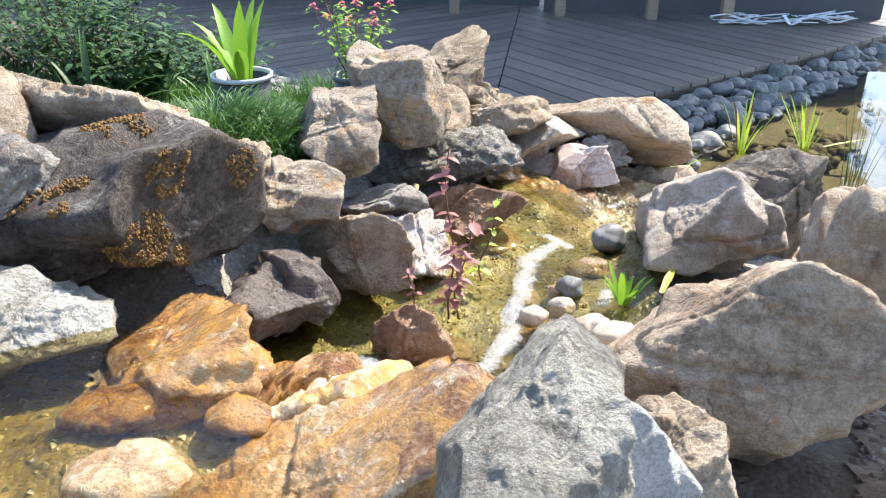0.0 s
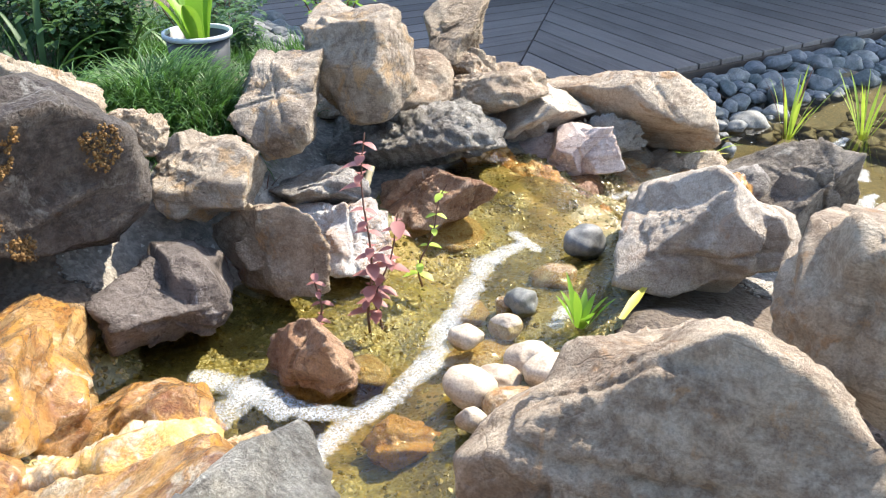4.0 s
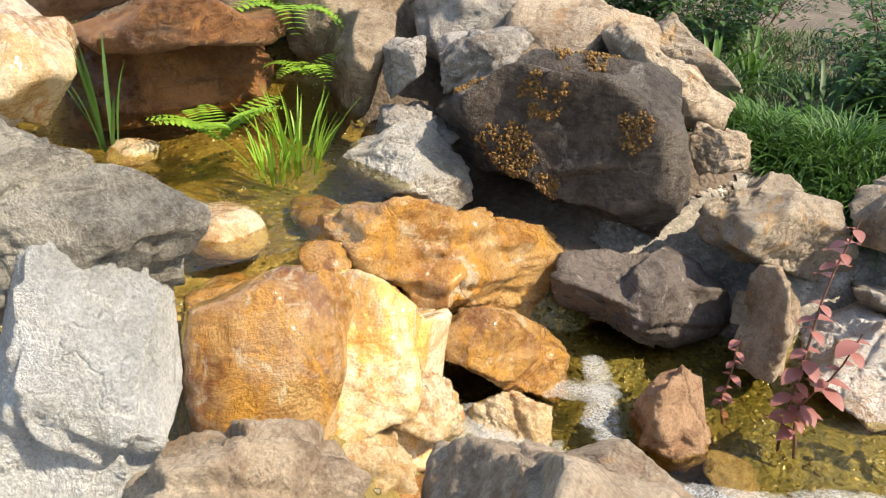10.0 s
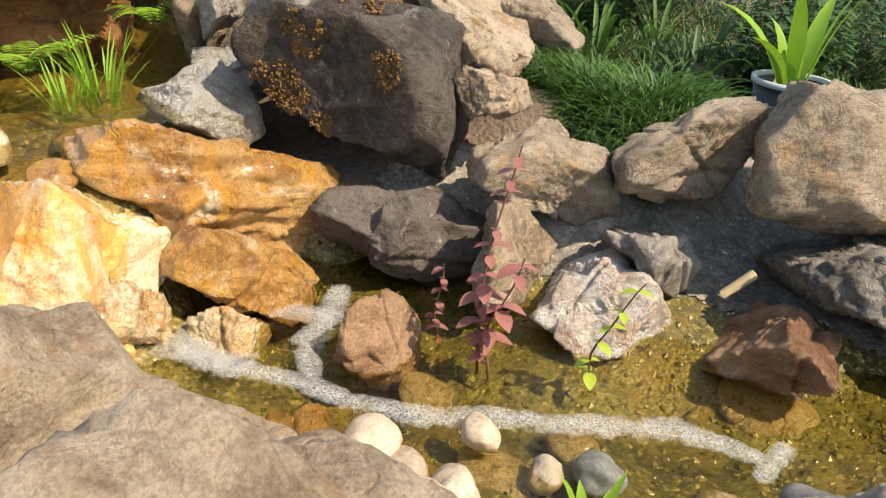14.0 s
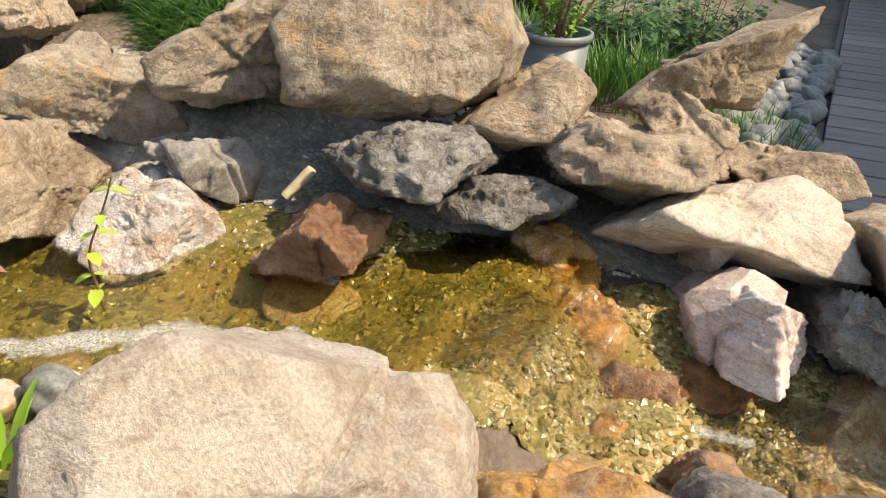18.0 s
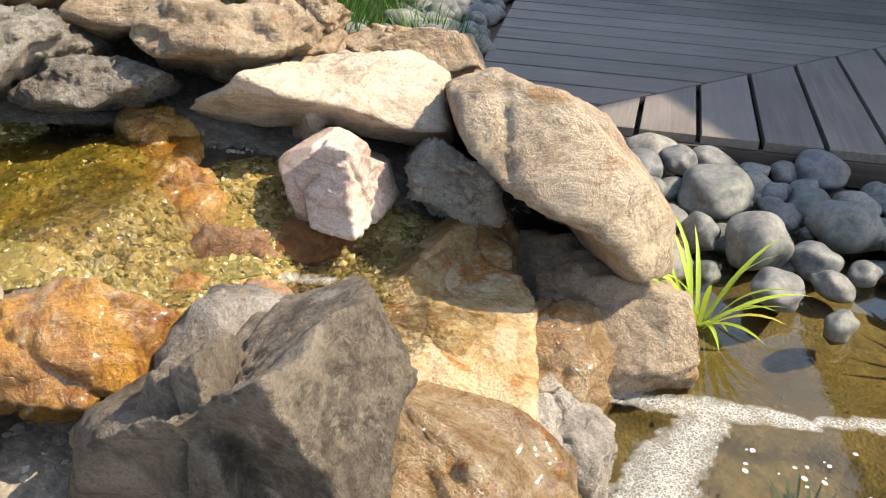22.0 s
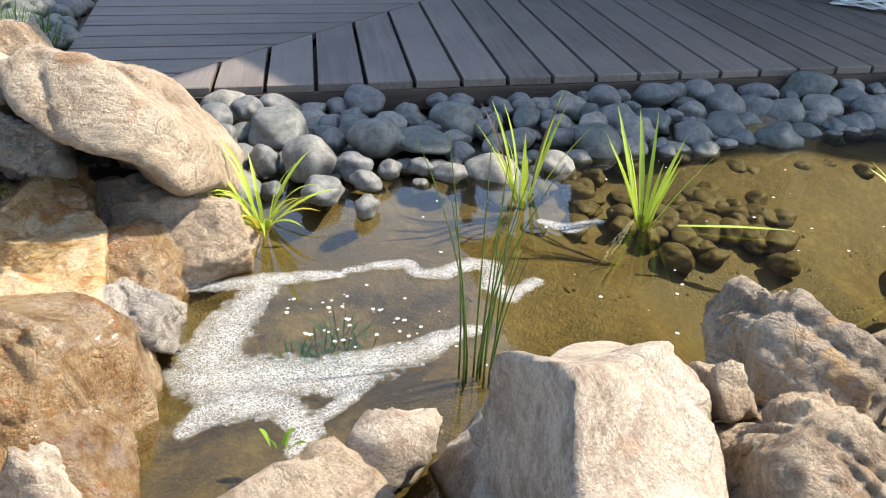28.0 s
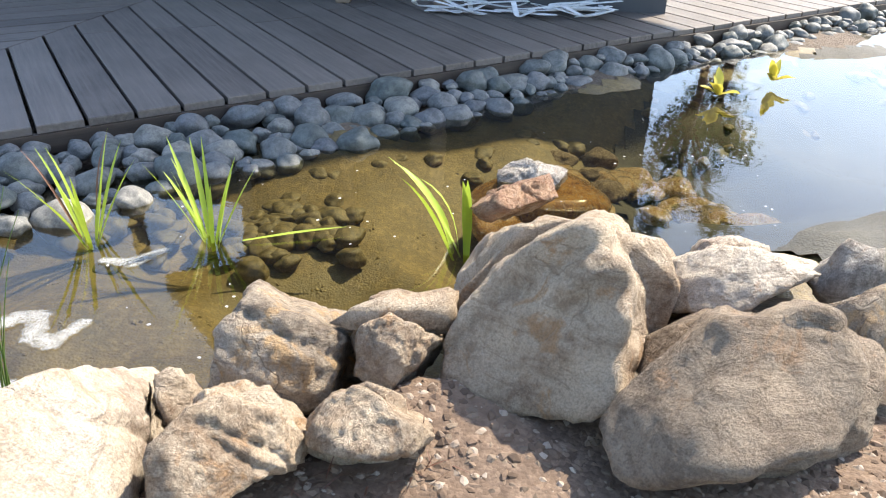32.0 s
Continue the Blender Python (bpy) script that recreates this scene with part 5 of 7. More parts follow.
def scatter(name, poly, n, lo, hi, mat, label, seed, lift=0.12, skew=2.2):
    """Loose small stones lying on the ground inside an outline, as one heap."""
    g = np.random.default_rng(seed)
    P = np.array(poly)
    a, b = P.min(0), P.max(0)
    xy = g.uniform(a, b, (n * 4, 2))
    xy = xy[inside(poly, xy[:, 0], xy[:, 1])][:n]
    n = len(xy)
    s = lo + (hi - lo) * g.uniform(0, 1, n) ** skew
    z = rough_z(xy[:, 0], xy[:, 1]) + s * lift
    yaw, tilt = g.uniform(0, 6.28, n), g.normal(0, 0.35, n)
    pick = g.integers(0, len(GRIT), n)
    T = np.array(GRIT)[pick] * s[:, None, None]
    cy, sy, ct, st = np.cos(yaw), np.sin(yaw), np.cos(tilt), np.sin(tilt)
    x, y, zz = T[..., 0], T[..., 1], T[..., 2]
    y, zz = y * ct[:, None] - zz * st[:, None], y * st[:, None] + zz * ct[:, None]
    x, y = x * cy[:, None] - y * sy[:, None], x * sy[:, None] + y * cy[:, None]
    V = np.stack([x + xy[:, :1], y + xy[:, 1:], zz + z[:, None]], -1).reshape(-1, 3)
    k = len(GRIT[0])
    F = (GRIT_F[None] + (np.arange(n) * k)[:, None, None]).reshape(-1, 3)
    return thing(name, mesh_np(name, V, F), mat, label, "gravel", kind="stuff")


def ground_patch(name, a, b, c3, stain=None, rough=0.6):
    m = Nodes(name)
    n1, n2, v = m.noise(7, 6, 0.65), m.noise(45, 6, 0.7), m.voronoi(130)
    c = m.ramp(n1, (0.34, a), (0.5, b), (0.68, c3))
    c = m.mix(m.ramp(v.outputs["Color"], (0.3, 0.0), (0.9, 0.75)), c, c3)
    c = m.mix(m.ramp(n2, (0.42, 0.6), (0.62, 0.0)), c, a)
    if stain:
        c = m.mix(m.ramp(m.noise(3.2, 5, 0.6, dist=0.6), (0.5, 0.0), (0.64, 0.85)), c, stain)
    h = m.maths("ADD", m.maths("MULTIPLY", v.outputs["Distance"], -0.4), m.maths("MULTIPLY", n2, 0.8))
    return m.done(c, rough, m.bump(h, 0.45, 0.01))


STREAM_BED_MAT = ground_patch("algae_stream_bed", (0.052, 0.047, 0.012), (0.14, 0.117, 0.03), (0.29, 0.24, 0.085), (0.23, 0.15, 0.034), 0.35)
UPPER_MAT = ground_patch("gold_olive_pool_bed", (0.1, 0.065, 0.014), (0.24, 0.16, 0.04), (0.42, 0.31, 0.11), (0.16, 0.125, 0.035), 0.3)
CASCADE_MAT = ground_patch("iron_stained_bed", (0.12, 0.07, 0.018), (0.28, 0.18, 0.05), (0.48, 0.36, 0.15), (0.18, 0.13, 0.04), 0.3)
POND_BED_MAT = ground_patch("pond_bed_silt", (0.07, 0.05, 0.016), (0.145, 0.1, 0.032), (0.23, 0.165, 0.065), (0.12, 0.095, 0.05), 0.6)
SOIL_MAT = ground_patch("brown_soil", (0.075, 0.048, 0.031), (0.15, 0.1, 0.066), (0.24, 0.17, 0.118), (0.19, 0.13, 0.085), 0.9)
GRAVEL_BED_MAT = ground_patch("grey_gravel_bed", (0.1, 0.088, 0.07), (0.24, 0.21, 0.17), (0.42, 0.38, 0.31), None, 0.85)

STREAM_AREA = [(-0.5, 1.15), (-0.5, 1.55), (-0.3, 1.85), (-0.12, 2.2), (0.1, 2.5), (0.3, 2.7), (0.5, 2.72), (0.62, 2.6), (0.58, 2.3), (0.6, 2.0), (0.5, 1.6), (0.34, 1.28), (0.1, 1.05), (-0.15, 1.0)]
CASCADE_AREA = [(0.5, 2.45), (0.34, 2.66), (0.28, 2.74), (0.36, 2.9), (0.75, 3.1), (1.0, 3.0), (1.1, 2.75), (0.95, 2.45), (0.7, 2.35)]
UPPER_AREA = [(-1.9, 0.2), (-1.7, 1.15), (-0.9, 1.25), (-0.5, 1.2), (-0.15, 1.1), (0.12, 1.0), (0.1, 0.75), (-0.1, 0.55), (-0.4, 0.4), (-1, 0.15)]
BANK_AREA = [(-0.6, 1.62), (-0.66, 2.1), (-0.5, 2.6), (-0.3, 3.0), (-0.05, 3.3), (0.35, 3.5), (0.6, 3.3), (0.5, 3.0), (0.32, 2.86), (0.22, 2.74), (0.08, 2.48), (-0.12, 2.18), (-0.28, 1.82), (-0.4, 1.6)]
DEEP_AREA = [(3.0, 5.0), (3.15, 4.2), (3.7, 3.75), (6, 4.4), (9, 5.8), (9, 8.6), (4.5, 6.5), (3.5, 5.75)]
POND_AREA = [(0.85, 3.6), (0.95, 2.9), (1.15, 2.5), (1.5, 2.5), (1.9, 2.8), (2.6, 3.15), (3.5, 3.45), (4.6, 3.9), (4.6, 6.6), (4.2, 6.45), (1.3, 4.2)]
NEAR_POND = [(1.0, 3.4), (1.0, 2.95), (1.25, 2.7), (1.9, 2.95), (2.6, 3.25), (3.2, 3.6), (3.2, 4.4), (2.2, 4.3), (1.5, 4.0)]
PATH_GRAVEL = [(1.2, 1.8), (0.88, 2.02), (0.76, 2.3), (0.92, 2.5), (1.3, 2.45), (1.6, 2.5), (1.75, 2.45), (1.55, 2.0)]
END_SOIL = [(1.9, 2.3), (2.0, 2.85), (2.5, 3.05), (3.0, 3.1), (3.7, 3.2), (3.8, 2.6), (3.0, 2.2)]

bed("stream_bed", STREAM_AREA, STREAM_BED_MAT, "olive-gold algae covered gravel stream bed")
bed("cascade_bed", CASCADE_AREA, CASCADE_MAT, "iron-stained orange bed under the lower cascade", 0.012, lift=0.003)
bed("upper_bed", UPPER_AREA, UPPER_MAT, "orange and olive stained bed of the upper pool")
bed("pond_bed", POND_AREA, POND_BED_MAT, "golden brown silty gravel pond bed", 0.04)
# the deeper bed is coloured dark so the sky's reflection shows strongly over it
bed("deep_pond_bed", DEEP_AREA, ground_patch("dark_under_reflection", (0.018, 0.017, 0.012), (0.03, 0.028, 0.02), (0.055, 0.048, 0.03), None, 0.7), "deeper pond bed coloured dark under the sky's reflection", 0.05, 0.02)
bed("gravel_bank", BANK_AREA, GRAVEL_BED_MAT, "grey fine gravel between the bank rocks", lift=0.009)
bed("path_gravel", PATH_GRAVEL, GRAVEL_BED_MAT, "grey gravel beside the cascade rocks")
bed("soil_slope", [(0.25, 0.1), (0.22, 0.5), (0.4, 0.75), (0.68, 1.0), (0.95, 1.55), (1.3, 1.75), (1.35, 0.9), (0.9, 0.2)], SOIL_MAT, "brown soil slope beside the boulders")
bed("soil_bank", END_SOIL, SOIL_MAT, "dry brown soil bank with small stones")
scatter("stream_gravel", STREAM_AREA, 40000, 0.003, 0.012, GRAVEL_WET, "small olive-gold stones on the stream bed", 1)
scatter("cascade_gravel", CASCADE_AREA, 8000, 0.003, 0.014, GRAVEL_WET, "small wet stones in the cascade", 2)
scatter("upper_gravel", UPPER_AREA, 14000, 0.004, 0.014, GRAVEL_WET, "small wet stones in the upper pool", 3)
scatter("bank_gravel", BANK_AREA, 20000, 0.0035, 0.011, GRAVEL, "fine pale gravel between the rocks", 4)
scatter("path_stones", PATH_GRAVEL, 11000, 0.003, 0.011, GRAVEL, "loose grey gravel on the bank", 5)
scatter("pond_gravel", NEAR_POND, 17000, 0.003, 0.009, GRAVEL_POND, "golden gravel on the pond bed", 6)
scatter("soil_stones", END_SOIL, 14000, 0.0015, 0.013, SOIL_BITS, "small stones and crumbs on brown soil", 7, 0.2, 2.6)
scatter("soil_clods", END_SOIL, 9500, 0.004, 0.015, CLODS, "dry crumbled brown clods of soil", 17, 0.25, 3.0)
scatter("slope_clods", [(0.25, 0.1), (0.22, 0.5), (0.4, 0.75), (0.68, 1.0), (0.95, 1.55), (1.3, 1.75), (1.35, 0.9), (0.9, 0.2)], 5500, 0.004, 0.016, CLODS, "dry crumbled clods beside the boulders", 18, 0.25, 3.0)
scatter("slope_stones", [(0.6, 0.3), (0.45, 0.75), (0.7, 0.95), (0.85, 1.3), (1.05, 1.6), (1.4, 1.6), (1.2, 0.9), (0.9, 0.4)], 2500, 0.003, 0.02, SOIL_BITS, "small stones on the soil beside the boulders", 8, 0.25, 3.5)

PEBBLES, PEBBLE_F = pebble_templates(9, 4, 40, 0.64, 0.28)
PEBBLE_MESH = {}


def pebble(x, y, z, w, h, mat, label, group, k, name="pebble", yaw=None):
    key = (k % 9, mat.name)
    if key not in PEBBLE_MESH:
        me = mesh_np(name, PEBBLES[k % 9], PEBBLE_F, True)
        me.materials.append(mat)
        PEBBLE_MESH[key] = me
    g = random.Random(k)
    m = Matrix.Translation((x, y, z)) @ Euler((g.uniform(-0.3, 0.3), g.uniform(-0.3, 0.3), g.uniform(0, 6.28) if yaw is None else yaw)).to_matrix().to_4x4() @ Matrix.Diagonal((w, w, h / 0.6, 1))
    return thing(name, PEBBLE_MESH[key], None, label, "pebble", group, at=m)


STREAM_PEBBLES = [(0.24, 1.49, 0.35, 0.046, 0.03), (0.285, 1.525, 0.335, 0.043, 0.024), (0.33, 1.44, 0.355, 0.052, 0.03), (0.39, 1.53, 0.355, 0.052, 0.03), (0.35, 1.585, 0.345, 0.045, 0.03),
                  (0.385, 1.42, 0.36, 0.025, 0.018), (0.25, 1.39, 0.36, 0.025, 0.02), (0.3, 1.74, 0.315, 0.03, 0.022), (0.3, 1.82, 0.315, 0.027, 0.024), (0.22, 1.66, 0.34, 0.03, 0.024)]
for k, (x, y, z, w, h) in enumerate(STREAM_PEBBLES):
    rock("river_stone", (x, y, z - 0.004), (w * 1.1, w * 0.85, h * 1.15), [], (PEBBLE_TAN, PEBBLE_TAN, OCHRE)[k % 3], "water-worn tan stone at the stream edge", 370 + k, 4, "stones at the stream edge", sharp=9.0, lumps=0.06, facets=10, low=0.86, breaks=1, ledge=0.0, cracks=0, chips=0.0, grit=0.3)
for k, (x, y, z, w, h) in enumerate([(0.22, 1.82, 0.285, 0.05, 0.03), (0.17, 2.21, 0.27, 0.11, 0.04), (0.26, 1.69, 0.27, 0.09, 0.035), (0.4, 1.99, 0.29, 0.07, 0.035), (0.02, 1.62, 0.27, 0.055, 0.03)]):
    pebble(x, y, z, w, h, OCHRE, "ochre stone under the stream water", "stones under water", 83 + k, "river_stone")
rock("river_stone", (0.125, 1.385, 0.288), (0.062, 0.045, 0.035), [(0, 80, 0.03)], ORANGE, "flat orange stone just under the stream water", 340, 4, "stones under water", sharp=44.0, chips=0.2)
pebble(0.48, 2.08, 0.345, 0.062, 0.04, PEBBLE, "smooth grey-tan round stone in the stream", "stones at the stream edge", 90, "river_stone")
pebble(0.33, 1.81, 0.335, 0.04, 0.028, PEBBLE, "smooth grey stone in the stream", "stones at the stream edge", 91, "river_stone")
for k, (x, y, z, w, h) in enumerate([(-0.41, 0.81, 0.6, 0.09, 0.04), (-0.5, 0.69, 0.6, 0.055, 0.025), (-0.46, 0.57, 0.63, 0.06, 0.035), (-0.24, 0.68, 0.62, 0.075, 0.028), (-0.34, 0.62, 0.63, 0.055, 0.025),
                                     (-0.87, 0.63, 0.6, 0.063, 0.03), (-0.31, 0.98, 0.58, 0.05, 0.03), (-0.5, 0.99, 0.58, 0.07, 0.03), (-0.61, 0.48, 0.65, 0.045, 0.036), (-0.56, 0.42, 0.66, 0.06, 0.04)]):
    rock("river_stone", (x, y, z - 0.012), (w * 1.15, w * 0.85, h * 0.75), [], (OCHRE, OCHRE, CREAM, CREAM, CREAM, OCHRE, ORANGE, ORANGE, CREAM, CREAM)[k], "water-worn pale stone at the upper pool", 300 + k, 4, "stones at the upper pool", sharp=14.0, lumps=0.08, chips=0.0, low=0.78, breaks=3, ledge=0.2, cracks=0, grit=0.5)

BEACH_STONES = [(0.55, 3.77, 0.09, 0.075, 0.05), (0.64, 3.72, 0.07, 0.05, 0.04), (0.59, 3.9, 0.09, 0.06, 0.035), (0.75, 3.82, 0.08, 0.095, 0.055), (0.93, 3.71, 0.05, 0.08, 0.06), (0.91, 3.88, 0.05, 0.05, 0.035),
                (0.82, 3.65, 0.05, 0.05, 0.04), (1.04, 3.78, 0.03, 0.056, 0.038), (1.11, 3.72, 0.02, 0.047, 0.03), (1.05, 3.59, 0.03, 0.072, 0.048), (1.19, 3.58, 0.02, 0.046, 0.04), (1.04, 3.92, 0.07, 0.09, 0.06),
                (1.14, 4.02, 0.05, 0.105, 0.04), (1.13, 3.83, 0.02, 0.04, 0.025), (1.2, 3.89, 0.02, 0.045, 0.025), (1.29, 3.9, 0.015, 0.052, 0.028)]
placed = []
for k, (x, y, z, w, h) in enumerate(BEACH_STONES):
    pebble(x, y, z, w, h, PEBBLE, "smooth grey river pebble beside the deck", "pebbles along the deck", 120 + k)
    placed.append((x, y, w))
g = random.Random(9)
count, tries = 0, 0
while count < 230 and tries < 40000:
    tries += 1
    u = 0.3 + 6.3 * g.random() ** 1.7
    edge = -0.58 + 0.13 * max(0.0, min(u, 3.5) - 0.8)
    v = g.uniform(edge, -0.035)
    w = g.uniform(0.045, 0.1) if g.random() < 0.75 else g.uniform(0.03, 0.05)
    x, y = deck_xy(u, v)
    if any((x - a) ** 2 + (y - b) ** 2 < (0.62 * (w + c)) ** 2 for a, b, c in placed):
        continue
    placed.append((x, y, w))
    top = 0.055 - 0.075 * (v + 0.035) / (edge + 0.035)
    pebble(x, y, top + g.uniform(-0.01, 0.012), w, w * 0.62, PEBBLE, "smooth grey river pebble beside the deck", "pebbles along the deck", 200 + count)
    count += 1
count, tries = 0, 0
while count < 95 and tries < 20000:
    tries += 1
    u, v = g.uniform(-0.62, -0.29), g.uniform(-0.25, 2.3)
    w = g.uniform(0.045, 0.085)
    x, y = deck_xy(u, v)
    if any((x - a) ** 2 + (y - b) ** 2 < (0.58 * (w + c)) ** 2 for a, b, c in placed):
        continue
    placed.append((x, y, w))
    pebble(x, y, float(height(x, y)) + 0.035 + 0.02 * g.random(), w, w * 0.65, PEBBLE, "smooth grey-green pebble in the strip beside the deck", "pebbles at the deck end", 600 + count)
    count += 1
for k in range(60):
    x, y = deck_xy(g.uniform(1.0, 5.5), g.uniform(-0.85, -0.5))
    pebble(x, y, min(float(height(x, y)) + 0.005, -0.05), g.uniform(0.035, 0.06), g.uniform(0.02, 0.03), ALGAE, "brown algae covered pebble under the pond water", "pebbles under the pond water", 700 + k, "sunken_pebble")
for k in range(85):
    a = g.random()
    x, y = 1.45 + 0.82 * a + g.gauss(0, 0.03), 4.1 + 0.06 * a + g.gauss(0, 0.1)
    pebble(x, y, min(float(height(x, y)) + 0.04, -0.045), g.uniform(0.035, 0.065), g.uniform(0.02, 0.035), ALGAE, "dark algae covered pebble under the pond water", "dark pebbles under water", 800 + k, "sunken_pebble")
for k in range(26):
    x, y = g.uniform(2.9, 3.7), g.uniform(4.5, 5.2)
    pebble(x, y, min(float(height(x, y)) + 0.04, -0.13), g.uniform(0.06, 0.12), g.uniform(0.03, 0.06), OCHRE if k % 3 else BROWN, "ochre stone on the pond bed", "stones on the pond bed", 890 + k, "sunken_stone")
rock("rock", (2.78, 4.5, -0.04), (0.13, 0.09, 0.07), [], GREY, "grey wet rock just breaking the pond surface", 350, 5)
pebble(2.84, 4.58, -0.15, 0.27, 0.14, ORANGE, "orange rock just under the pond surface", "stones on the pond bed", 905, "sunken_rock")
pebble(2.68, 4.35, -0.13, 0.12, 0.07, ORANGE, "orange rock just under the pond surface", "stones on the pond bed", 906, "sunken_rock")


# ---- foam and moving water ----
def foam(name, strokes, z, label, seed, cell=0.006, dense=0.8):
    """A raft of bubbles along strokes of (x, y, half width)."""
    pts, wid = [], []
    for st in strokes:
        for (x0, y0, w0), (x1, y1, w1) in zip(st, st[1:]):
            for t in np.linspace(0, 1, max(2, int(math.hypot(x1 - x0, y1 - y0) / 0.012))):
                pts.append((x0 + (x1 - x0) * t, y0 + (y1 - y0) * t))
                wid.append(w0 + (w1 - w0) * t)
    P, W = np.array(pts), np.array(wid)
    xs, ys = np.arange(P[:, 0].min() - 0.1, P[:, 0].max() + 0.1, cell), np.arange(P[:, 1].min() - 0.1, P[:, 1].max() + 0.1, cell)
    X, Y = np.meshgrid(xs, ys)
    best = np.full(X.shape, -1.0)
    for (px, py), w in zip(P, W):
        best = np.maximum(best, 1 - np.hypot(X - px, Y - py) / w)
    wob = np.array([noise.fractal((a * 17 + seed, b * 17, 0.0), 0.7, 2.2, 4) + 0.6 * noise.noise((a * 90, b * 90, seed)) for a, b in zip(X.ravel(), Y.ravel())]).reshape(X.shape)
    field = np.clip(best, 0, 1) ** 0.7 + 0.3 * wob
    Z = z + 0.003 + 0.003 * np.clip(field, 0, 1)
    n = len(xs)
    i = (np.arange(len(ys) - 1)[:, None] * n + np.arange(n - 1)[None]).ravel()
    i = i[(best.ravel()[i] > 0.01) & (field.ravel()[i] > 0.02)]
    used, inv = np.unique(np.stack([i, i + 1, i + n + 1, i + n], 1), return_inverse=True)
    V = np.stack([X.ravel(), Y.ravel(), Z.ravel()], 1)[used]
    me = mesh_np(name, V, inv.reshape(-1, 4), True)
    me.attributes.new("thickness", "FLOAT", "POINT").data.foreach_set("value", (field.ravel()[used] * dense).astype(np.float32))
    return thing(name, me, FOAM, label, "foam", kind="stuff")


foam("pond_foam", [[(1.015, 3.063, 0.022), (1.092, 3.122, 0.03), (1.147, 3.17, 0.038), (1.225, 3.233, 0.03), (1.284, 3.269, 0.018)],
                   [(1.291, 3.296, 0.016), (1.338, 3.341, 0.024), (1.4, 3.389, 0.028), (1.447, 3.365, 0.028), (1.498, 3.39, 0.03), (1.536, 3.464, 0.032), (1.592, 3.477, 0.03), (1.611, 3.391, 0.036), (1.665, 3.366, 0.03), (1.698, 3.457, 0.022)],
                   [(1.163, 3.148, 0.042), (1.179, 3.026, 0.058), (1.21, 2.93, 0.075), (1.247, 2.85, 0.092), (1.309, 2.836, 0.095), (1.366, 2.896, 0.075), (1.441, 2.931, 0.072), (1.508, 3.0, 0.062), (1.571, 3.087, 0.045), (1.622, 3.189, 0.028), (1.657, 3.22, 0.018)],
                   [(1.319, 2.701, 0.025), (1.323, 2.754, 0.04), (1.352, 2.811, 0.062), (1.432, 2.833, 0.042), (1.501, 2.798, 0.036), (1.513, 2.744, 0.024)], [(1.494, 2.809, 0.024), (1.519, 2.878, 0.022), (1.523, 2.952, 0.03)],
                   [(1.62, 3.755, 0.02), (1.69, 3.755, 0.034), (1.75, 3.825, 0.022)]],
     POND_Z, "white bubbly foam drifting on the pond", 3)
foam("stream_foam", [[(-0.15, 1.21, 0.039), (-0.07, 1.22, 0.043), (-0.02, 1.27, 0.035), (0.03, 1.38, 0.028), (0.1, 1.47, 0.028), (0.15, 1.56, 0.033), (0.17, 1.68, 0.033), (0.2, 1.78, 0.031), (0.22, 1.88, 0.035), (0.24, 1.98, 0.039), (0.32, 2.07, 0.027)],
                     [(0.36, 2.06, 0.02), (0.31, 2.13, 0.022)], [(-0.27, 1.49, 0.027), (-0.16, 1.46, 0.039), (-0.08, 1.41, 0.035), (0.02, 1.41, 0.023)],
                     [(0.12, 2.2, 0.016), (0.18, 2.24, 0.02)], [(0.4, 1.73, 0.023), (0.42, 1.79, 0.02)]],
     STREAM_Z, "grey-white foam drifting along the stream", 5, dense=0.72)
foam("cascade_foam", [[(-0.28, 1.36, 0.03), (-0.2, 1.38, 0.05), (-0.16, 1.44, 0.04)], [(-0.1, 1.16, 0.05), (-0.05, 1.24, 0.05), (-0.02, 1.3, 0.04)]], STREAM_Z + 0.006, "white splash foam at the foot of the cascade", 6, dense=0.6)
foam("ledge_foam", [[(0.52, 2.56, 0.02), (0.58, 2.6, 0.03)], [(0.61, 2.68, 0.018), (0.66, 2.73, 0.02)]], LEDGE_Z + 0.004, "white splash foam at the foot of the small cascade", 7, dense=0.5)


def flow(name, line, label, seed):
    """A thin running sheet of water; line: (x, y, z, half width) from top to bottom."""
    pts = []
    L = np.array(line)
    t = np.linspace(0, len(L) - 1, 40)
    C = np.stack([np.interp(t, np.arange(len(L)), L[:, k]) for k in range(4)], 1)
    D = np.gradient(C[:, :2], axis=0)
    D /= np.linalg.norm(D, axis=1)[:, None] + 1e-9
    N = np.stack([-D[:, 1], D[:, 0]], 1)
    across = np.linspace(-1, 1, 17)
    V = []
    for c, n in zip(C, N):
        for a in across:
            p = (c[0] + n[0] * a * c[3], c[1] + n[1] * a * c[3])
            V.append((*p, c[2] + 0.012 * noise.noise((p[0] * 26, p[1] * 26, seed)) - 0.01 * a * a))
    i = (np.arange(39)[:, None] * 17 + np.arange(16)[None]).ravel()
    return thing(name, mesh_np(name, V, np.stack([i + 17, i + 18, i + 1, i], 1), True), FALL_WATER, label, "water", kind="structure")


flow("cascade_water", [(0.36, 2.42, 0.327, 0.14), (0.46, 2.5, 0.318, 0.14), (0.53, 2.55, 0.26, 0.13), (0.58, 2.59, 0.19, 0.12), (0.64, 2.64, 0.168, 0.1)], "clear water sliding over a gravel lip", 1)
flow("fall_water", [(0.8, 2.8, 0.178, 0.06), (0.9, 2.84, 0.17, 0.08), (0.98, 2.87, 0.12, 0.08), (1.03, 2.89, 0.05, 0.07), (1.08, 2.9, 0.004, 0.06)], "thin waterfall running into the pond", 2)


